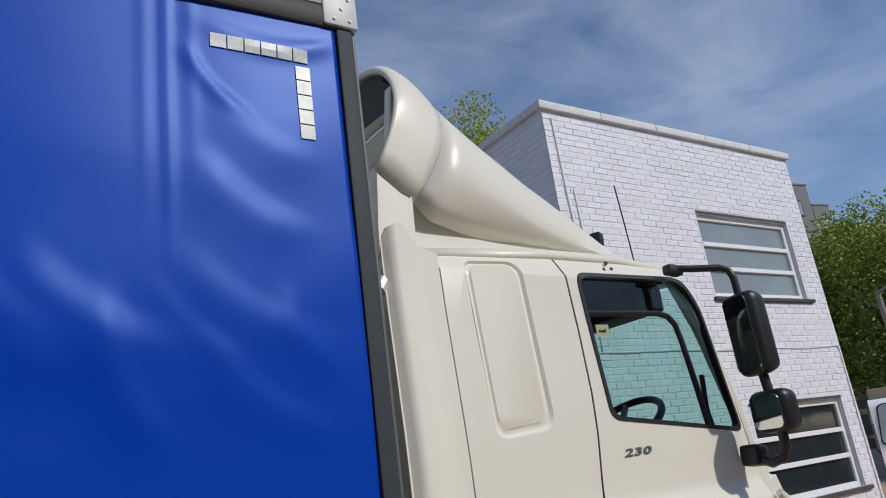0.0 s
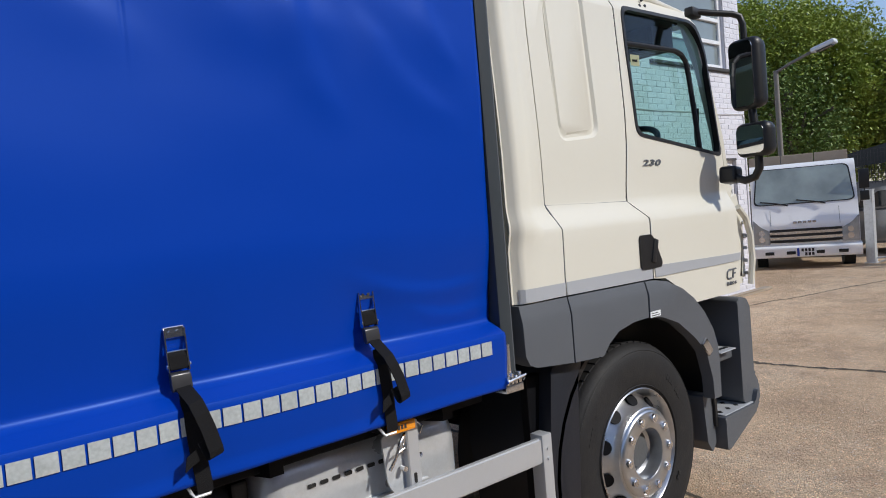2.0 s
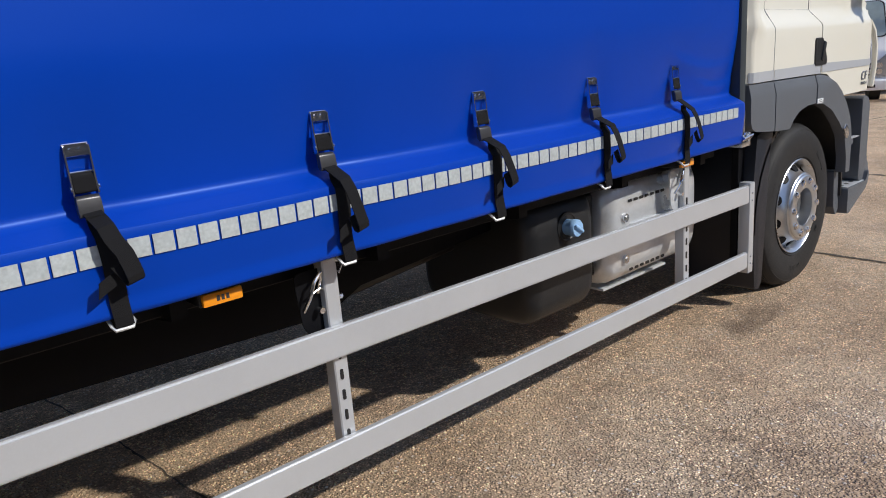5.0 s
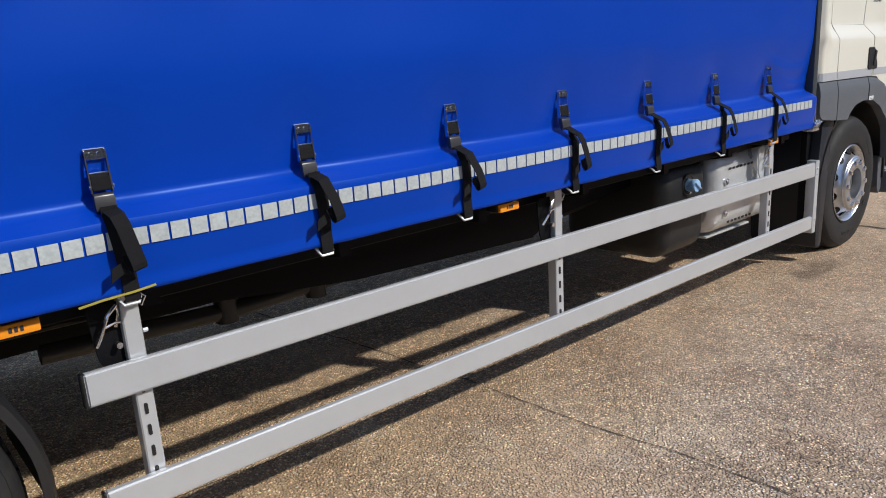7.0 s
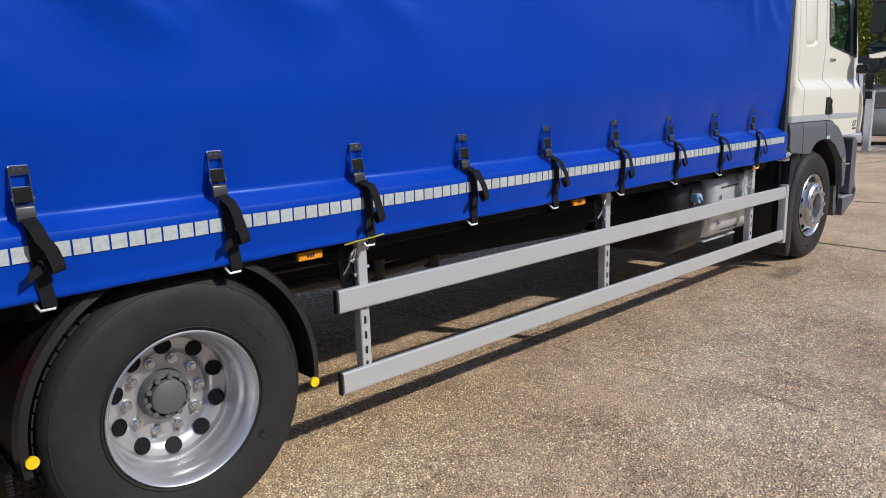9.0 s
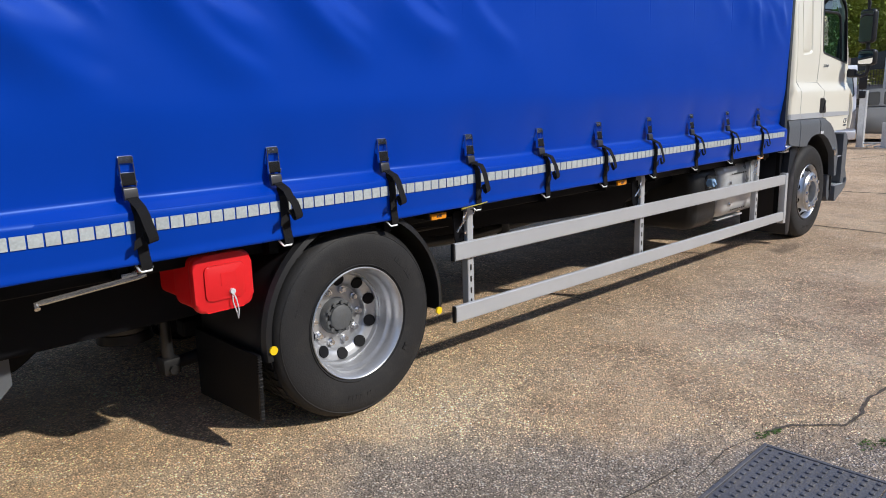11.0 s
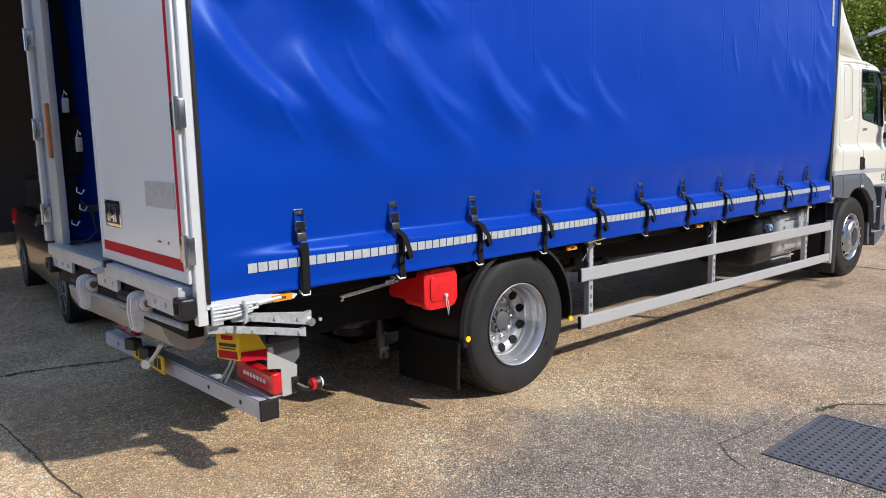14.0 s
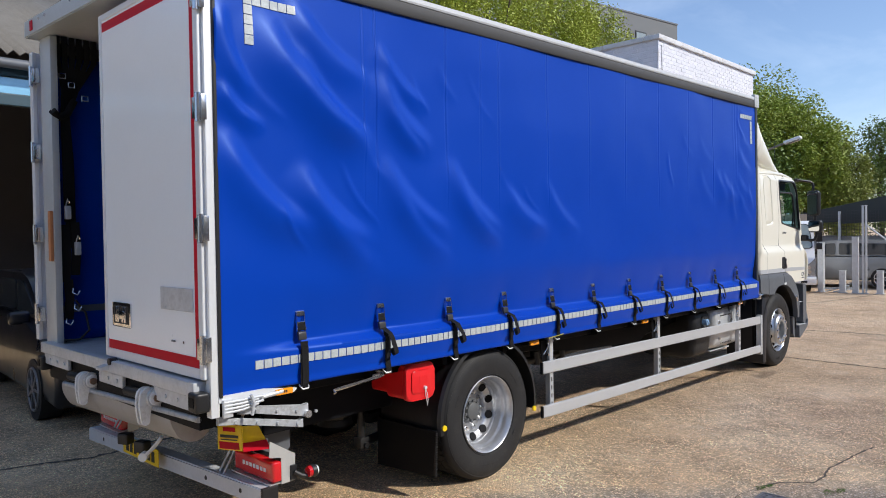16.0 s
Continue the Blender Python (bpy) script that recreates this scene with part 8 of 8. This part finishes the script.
# hatchback cars
def car(name, label, x, y, rz, paint, rim_mat=ALLOY, length=4.2, steer=0.0):
    c = thing(name, label, "car", x, y, 0, rz)
    L = length
    body = [(-L / 2, 0.45), (-L / 2 + 0.02, 0.80), (-L / 2 + 0.10, 0.98), (-L / 2 + 0.9, 0.96), (L / 2 - 1.15, 0.95), (L / 2 - 0.35, 0.82), (L / 2 - 0.03, 0.66), (L / 2, 0.42), (L / 2 - 0.1, 0.22)]
    for cx in (L / 2 - 0.82, -L / 2 + 0.78):
        body += [(cx + 0.36 * math.cos(radians(a)), 0.30 + 0.36 * math.sin(radians(a))) for a in range(-10, 191, 20)]
    body += [(-L / 2 + 0.1, 0.24)]
    top = rounded([(-L / 2 + 0.10, 0.96), (-L / 2 + 0.48, 1.40), (-L / 2 + 0.8, 1.46), (0.2, 1.46), (0.55, 1.38), (L / 2 - 1.1, 0.95)], [0, 0.15, 0.2, 0.3, 0.3, 0])

    def tr(bm):
        bmesh.ops.transform(bm, matrix=pose(x, y, 0, 0, 0, rz), verts=bm.verts)
        return bm
    bm = B()
    prism(bm, body, "y", -0.86, 0.86, 0.07, 3)
    part("car_body", tr(bm), paint, c, smooth=True)
    bm = B()
    prism(bm, top, "y", -0.72, 0.72, 0.07, 3)
    part("car_roof", tr(bm), paint, c, smooth=True)
    for s in (-1, 1):
        for pts in ([(-L / 2 + 0.42, 1.02), (-L / 2 + 0.68, 1.36), (-0.12, 1.38), (-0.12, 1.02)], [(-0.02, 1.02), (-0.02, 1.38), (0.28, 1.36), (0.82, 1.02)]):
            bm = B()
            prism(bm, rounded(pts, 0.05), "y", *sorted((s * 0.722, s * 0.732)))
            part("side_window", tr(bm), DARKGLASS, c, "dark side window")
        bm = B()
        rbox(bm, (0.75, s * 0.88, 1.0), (0.14, 0.2, 0.14), rot(), 0.04, 3)
        part("wing_mirror", tr(bm), paint, c, smooth=True)
        bm = B()
        prism(bm, rounded([(-L / 2 + 0.0, 0.78), (-L / 2 + 0.12, 0.98), (-L / 2 + 0.42, 0.96), (-L / 2 + 0.30, 0.76)], 0.04), "y", *sorted((s * 0.60, s * 0.875)), 0.01)
        part("tail_lamp", tr(bm), LENS, c, "red tail lamp", smooth=True)
        for cx in (L / 2 - 0.82, -L / 2 + 0.78):
            w = sub("wheel", c)
            turn_ = pose(cx, s * 0.77, 0, 0, 0, steer if cx > 0 else 0) @ pose(-cx, -s * 0.77, 0)
            bm = B()
            cyl(bm, (cx, s * 0.66, 0.31), (cx, s * 0.87, 0.31), 0.31, seg=32)
            bmesh.ops.transform(bm, matrix=turn_, verts=bm.verts)
            part("tyre", tr(bm), RUBBER, w, smooth=True)
            for k in range(7):
                a = 2 * math.pi * k / 7
                bm = B()
                rbox(bm, (cx + 0.11 * math.cos(a), s * 0.876, 0.31 + 0.11 * math.sin(a)), (0.22, 0.012, 0.028), Matrix.Rotation(-a, 3, "Y"), 0.004, 1)
                bmesh.ops.transform(bm, matrix=turn_, verts=bm.verts)
                part("spoke", tr(bm), rim_mat, w, smooth=True)
            bm = B()
            ring = [(cx + 0.215 * math.cos(2 * math.pi * k / 32), s * 0.874, 0.31 + 0.215 * math.sin(2 * math.pi * k / 32)) for k in range(33)]
            tube(bm, ring, 0.014, 6)
            cyl(bm, (cx, s * 0.868, 0.31), (cx, s * 0.885, 0.31), 0.045, seg=14)
            bmesh.ops.transform(bm, matrix=turn_, verts=bm.verts)
            part("alloy_rim", tr(bm), rim_mat, w, "bright alloy rim and centre cap", smooth=True)
    bm = B()
    vs = [bm.verts.new(p) for p in ((-L / 2 + 0.13, -0.62, 1.01), (-L / 2 + 0.13, 0.62, 1.01), (-L / 2 + 0.44, 0.55, 1.37), (-L / 2 + 0.44, -0.55, 1.37))]
    bm.faces.new(vs)
    ex = bmesh.ops.extrude_face_region(bm, geom=list(bm.faces))
    for v in ex["geom"]:
        if isinstance(v, bmesh.types.BMVert):
            v.co += Vector((-0.012, 0, 0.010))
    part("rear_window", tr(bm), DARKGLASS, c, "dark rear window")
    return c


DARKRIM = material("dull_grey_alloy", (0.20, 0.20, 0.21), 0.4, metal=0.5, mottle=0.1)
SILVER = material("silver_car_paint", (0.24, 0.255, 0.27), 0.3, metal=0.5, coat=0.6, mottle=0.03)
NAVY = material("dark_blue_car_paint", (0.006, 0.008, 0.014), 0.3, metal=0.2, coat=0.4, mottle=0.04)
car("parked_hatchback", "silver hatchback parked behind the yard posts", 23.6, 3.5, 92, SILVER)
car("parked_hatchback", "pale silver hatchback with red tail lamps by the fence", 24.9, 1.3, 25, SILVER)
car("parked_hatchback", "dark blue hatchback parked in the shed's shade", 1.47, 5.85, -94, NAVY, DARKRIM)

# street lamp
POLE = material("weathered_grey_pole", (0.20, 0.18, 0.155), 0.6, mottle=0.15, scale=4, grain=0.1)
lamp = thing("street_lamp", "grey steel street lamp with an angled arm", "street lamp", 23.3, 5.95, 0)
bm = B()
cyl(bm, (23.3, 5.95, 0), (23.3, 5.95, 4.42), 0.075, 0.055, seg=14)
part("column", bm, POLE, lamp, smooth=True)
bm = B()
tube(bm, [(23.3, 5.95, 4.38), (23.3, 5.6, 4.52), (23.3, 5.05, 4.70)], 0.035, 8)
part("arm", bm, POLE, lamp, smooth=True)
bm = B()
rbox(bm, (23.3, 4.83, 4.76), (0.22, 0.55, 0.11), rot(-14, 0, 0), 0.04, 3)
part("lantern", bm, FRAME, lamp, "pale grey lantern head", smooth=True)
bm = B()
rbox(bm, (23.3, 4.80, 4.70), (0.17, 0.36, 0.03), rot(-14, 0, 0), 0.01)
part("lens", bm, DARKGLASS, lamp)

# trees
BARK = material("grey_brown_bark", (0.09, 0.07, 0.05), 0.9, mottle=0.3, scale=8, grain=0.2, bump=0.6, bump_scale=30)


def leaf_material(name, c):
    m = material(name, c, 0.55, mottle=0.3, scale=0.5, grain=0.2, grain_scale=4, per_piece=0.5)
    b = m.node_tree.nodes["Principled BSDF"]
    b.inputs["Subsurface Weight"].default_value = 0.0
    return m


# the last green is brightened, with the look of sunlight in its colour
LEAF = [leaf_material("green_leaves", (0.19, 0.235, 0.034)), leaf_material("dark_green_leaves", (0.085, 0.13, 0.024)), leaf_material("olive_leaves", (0.165, 0.19, 0.038)), leaf_material("painted_sunlit_leaves", (0.24, 0.275, 0.04))]


def tree(x, y, h, r, n, mat, seed, base=0.12, leaf=0.22, label="full leafy green tree with a dense uneven crown"):
    rng = random.Random(seed)
    t = thing("tree", label, "tree", x, y, 0, group="trees beyond the yard")
    bm = B()
    tube(bm, [(x, y, 0), (x + 0.05, y, h * 0.2), (x - 0.05, y + 0.1, h * 0.45), (x, y, h * 0.8)], 0.16, 8)
    for k in range(9):
        a, z = rng.uniform(0, 6.28), h * rng.uniform(0.25, 0.6)
        q = Vector((math.cos(a), math.sin(a), 0)) * r * rng.uniform(0.5, 0.8)
        tube(bm, [(x, y, z), (x + q.x * 0.4, y + q.y * 0.4, z + h * 0.10), (x + q.x, y + q.y, z + h * rng.uniform(0.15, 0.3))], 0.05, 6)
    part("trunk", bm, BARK, t, smooth=True)
    zc, hz = h * (1 + base) / 2, h * (1 - base) / 2
    verts, faces = [], []
    clumps = []
    while len(clumps) < 110:
        p = Vector((rng.uniform(-1, 1), rng.uniform(-1, 1), rng.uniform(-1, 1)))
        if 0.2 < p.length < 0.95:
            clumps.append((p, rng.uniform(0.16, 0.36)))
    for k in range(n):
        p, cr = clumps[rng.randrange(len(clumps))]
        d = Vector((rng.gauss(0, 1), rng.gauss(0, 1), rng.gauss(0, 1))).normalized() * cr * rng.random() ** 0.4
        q = p + d
        c = Vector((x + q.x * r, y + q.y * r, zc + q.z * hz))
        s = leaf * rng.uniform(0.5, 1.25)
        m = Euler((rng.uniform(-1, 1), rng.uniform(-1, 1), rng.uniform(0, 6.28))).to_matrix()
        i = len(verts)
        for u, v, w in ((-0.5, 0, 0), (0, -0.30, 0.06), (0.55, 0, -0.05), (0, 0.30, 0.06)):
            verts.append(c + m @ Vector((u * s, v * s, w * s)))
        faces += [(i, i + 1, i + 2), (i, i + 2, i + 3)]
    me = bpy.data.meshes.new("crown")
    me.from_pydata(verts, [], faces)
    tagged(piece("crown", me, mat, t), kind="stuff")
    return t


for i, (x, y, h, r, n, k) in enumerate(((37, 12.0, 9.9, 3.7, 42000, 0), (37.5, 9.2, 8.6, 2.4, 24000, 0), (38, 7.6, 6.6, 1.6, 12000, 2), (36, 15.5, 9.0, 3.4, 16000, 1), (52, 8.8, 9.0, 3.0, 8000, 1), (55, 2.5, 7.0, 3.0, 4000, 1),
                                         (34, 10.2, 6.6, 2.2, 6000, 1), (33, 26, 19.5, 4.6, 30000, 3), (27.5, 26, 20.0, 4.0, 22000, 3), (39.5, 26, 20.0, 4.6, 34000, 3), (45.5, 26, 18.8, 4.4, 30000, 3), (21, 26, 17.2, 4.0, 7000, 0))):
    tree(x, y, h, r, int(n * 2.2), LEAF[k], i + 11, leaf=0.145 if x < 39 and y < 20 else 0.19)

# grey flats in the distance
FLATS = material("grey_panel_cladding", (0.105, 0.112, 0.118), 0.6, mottle=0.08, scale=0.3, grain=0.05)
flats = thing("apartment_block", "distant grey panelled apartment block", "building", 86, 52, 0)
ang = rot(0, 0, math.degrees(math.atan2(31.6 - 33.8, 70 - 56.9)))
u = ang @ Vector((1, 0, 0))
nn = ang @ Vector((0, 1, 0))
a0 = Vector((78.0, 47.2, 0)) - u * 19
for lo, hi, top in ((0, 37.1, 31.17), (37.2, 40.2, 28.45)):
    bm = B()
    c = a0 + u * (lo + hi) / 2 + nn * 9.5
    rbox(bm, (c.x, c.y, top / 2), (hi - lo, 19, top), ang)
    part("block", bm, FLATS, flats, "grey clad block")
    bm = B()
    rbox(bm, (c.x, c.y, top + 0.08), (hi - lo + 0.2, 19.2, 0.2), ang)
    part("roof_edge", bm, CAB_GREY, flats)
for row in range(4):
    for k in range(7):
        s = 3.0 + 5.2 * k
        c = a0 + u * s
        z = 27.91 - 4.2 * row
        w = sub("window", flats)
        bm = B()
        rbox(bm, (c.x - nn.x * 0.03, c.y - nn.y * 0.03, z), (2.3, 0.1, 2.2), ang)
        part("window_frame", bm, BLACK, w)
        bm = B()
        rbox(bm, (c.x - nn.x * 0.06, c.y - nn.y * 0.06, z), (1.95, 0.1, 1.8), ang)
        part("pane", bm, PALEGLASS, w)
for row in range(4):
    c = a0 + u * 38.6
    w = sub("window", flats)
    bm = B()
    rbox(bm, (c.x - nn.x * 0.03, c.y - nn.y * 0.03, 26.01 - 4.2 * row), (1.4, 0.1, 1.8), ang)
    part("pane", bm, PALEGLASS, w)

# the open-fronted shed beyond the truck's tail
SHEET = material("weathered_fibre_sheet", (0.13, 0.12, 0.105), 0.9, mottle=0.25, scale=3, grain=0.25, bump=0.8, bump_scale=30, dirt=0.4, dirt_colour=(0.09, 0.085, 0.075))
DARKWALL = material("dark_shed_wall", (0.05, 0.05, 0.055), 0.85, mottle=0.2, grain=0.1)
TEAL = material("dark_teal_beam", (0.02, 0.055, 0.075), 0.5, mottle=0.1)
shed = thing("open_shed", "open-fronted shed with a weathered corrugated roof", "shed", -3, 10, 0)
bm = B()
nx = 260
rows = []
for y, z in ((7.6, 4.38), (15, 7.7)):
    rows.append([bm.verts.new((-14 + 20 * i / nx, y, z + 0.04 * math.sin(20 * i / nx * 2 * math.pi / 0.146))) for i in range(nx + 1)])
for i in range(nx):
    bm.faces.new((rows[0][i], rows[0][i + 1], rows[1][i + 1], rows[1][i]))
rf = part("corrugated_roof", bm, SHEET, shed, "weathered corrugated fibre roof", smooth=True)
m = rf.modifiers.new("thickness", "SOLIDIFY")
m.thickness = 0.02
bm = B()
box(bm, -14, 6, 7.75, 7.95, 4.10, 4.26, 0.01)
part("eaves_beam", bm, TEAL, shed, "dark teal eaves beam")
bm = B()
cyl(bm, (-14, 7.62, 4.24), (6, 7.62, 4.24), 0.07, seg=12)
part("gutter", bm, CAB_GREY, shed, smooth=True)
bm = B()
box(bm, -14, 6, 7.8, 7.9, 3.70, 3.86, 0.01)
part("lower_beam", bm, TEAL, shed)
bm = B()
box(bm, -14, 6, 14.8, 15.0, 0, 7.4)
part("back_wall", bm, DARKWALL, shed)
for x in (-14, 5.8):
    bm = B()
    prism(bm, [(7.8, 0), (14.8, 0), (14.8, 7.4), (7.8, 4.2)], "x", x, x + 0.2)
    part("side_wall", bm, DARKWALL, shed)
bm = B()
box(bm, -14, 6, 7.84, 7.86, 3.87, 4.09)
part("clerestory_glass", bm, material("blue_sky_glazing", (0.25, 0.52, 0.72), 0.12, metal=0.2, coat=0.5, mottle=0.15, scale=0.6), shed, "strip of pale glazing under the eaves")

# unseen walls added behind the walk to shape light and the curtain's reflections
UNSEENWALL = material("unseen_dark_wall", (0.15, 0.12, 0.105), 0.85, mottle=0.1, scale=0.6, grain=0.08, bump=0.3, dirt=0.15, dirt_colour=(0.35, 0.33, 0.3))
# tall and dark, so the curtain reflects less sky
bm = B()
box(bm, -40, 45, -15.2, -15, 0, 8.2)
tagged(part("wall_south", bm, UNSEENWALL, None), "plain dark wall added out of view", "wall", kind="structure")
# kept low, so sky light reaches the truck's rear
bm = B()
box(bm, -16.2, -16, -15, 7.4, 0, 2.2)
tagged(part("wall_west", bm, UNSEENWALL, None), "plain dark wall added out of view", "wall", kind="structure")

# painted bricks of the workshop, laid in courses
CH, BL, JT = 0.0775, 0.225, 0.010
shared = {}


def brick_mesh(kind, length):
    key = (kind, round(length, 3))
    if key not in shared:
        bm = B()
        if kind == "front":
            box(bm, 0, length - JT, -0.006, 0.013, 0, CH - JT, 0.004, 1)
        else:
            box(bm, -0.006, 0.013, 0, length - JT, 0, CH - JT, 0.004, 1)
        me = bpy.data.meshes.new("brick")
        bm.to_mesh(me)
        bm.free()
        me.materials.append(WHITEBRICK)
        shared[key] = me
    return shared[key]


rng = random.Random(5)
rest_v, rest_f = [], []


def lay(me, x, y, z):
    i = len(rest_v)
    rest_v.extend((v.co.x + x, v.co.y + y, v.co.z + z) for v in me.vertices)
    rest_f.extend(tuple(i + k for k in p.vertices) for p in me.polygons)


count = 0
for c in range(int(HZ / CH)):
    z = c * CH
    x = HX0 + (0.0 if c % 2 == 0 else -BL / 2)
    while x < HX1 - 0.02:
        a, b = max(x, HX0), min(x + BL, HX1)
        x += BL
        for x0, x1, z0, z1 in OPEN:
            if z + CH > z0 - 0.005 and z < z1 + 0.02:
                if a < x0 < b:
                    b = x0
                elif a < x1 < b:
                    a = x1
                elif a >= x0 and b <= x1:
                    b = a
        if b - a < 0.04:
            continue
        me = brick_mesh("front", b - a)
        dy = HY + rng.uniform(-0.002, 0.004)
        if a < 13.7 and 3.9 < z < 5.6 and count < 300 and b - a > 0.1:
            ob = new("brick", me)
            ob.parent = front_wall
            ob.matrix_parent_inverse = (house.matrix_basis @ front_wall.matrix_parent_inverse).inverted()
            ob.location = (a, dy, z)
            count += 1
        else:
            lay(me, a, dy, z)
me = bpy.data.meshes.new("brick_rest")
me.from_pydata(rest_v, [], rest_f)
tagged(piece("brick_rest", me, WHITEBRICK, front_wall), kind="stuff")
rest_v, rest_f = [], []
for c in range(int(HZ / CH)):
    z = c * CH
    y = HY + (0.0 if c % 2 else -BL / 2)
    while y < 10.4:
        a, b = max(y, HY + 0.012), min(y + BL, 10.5)
        y += BL
        if b - a > 0.04:
            lay(brick_mesh("side", b - a), HX0 + rng.uniform(-0.002, 0.004), a, z)
me = bpy.data.meshes.new("brick_rest")
me.from_pydata(rest_v, [], rest_f)
tagged(piece("brick_rest", me, WHITEBRICK, side_wall), kind="stuff")
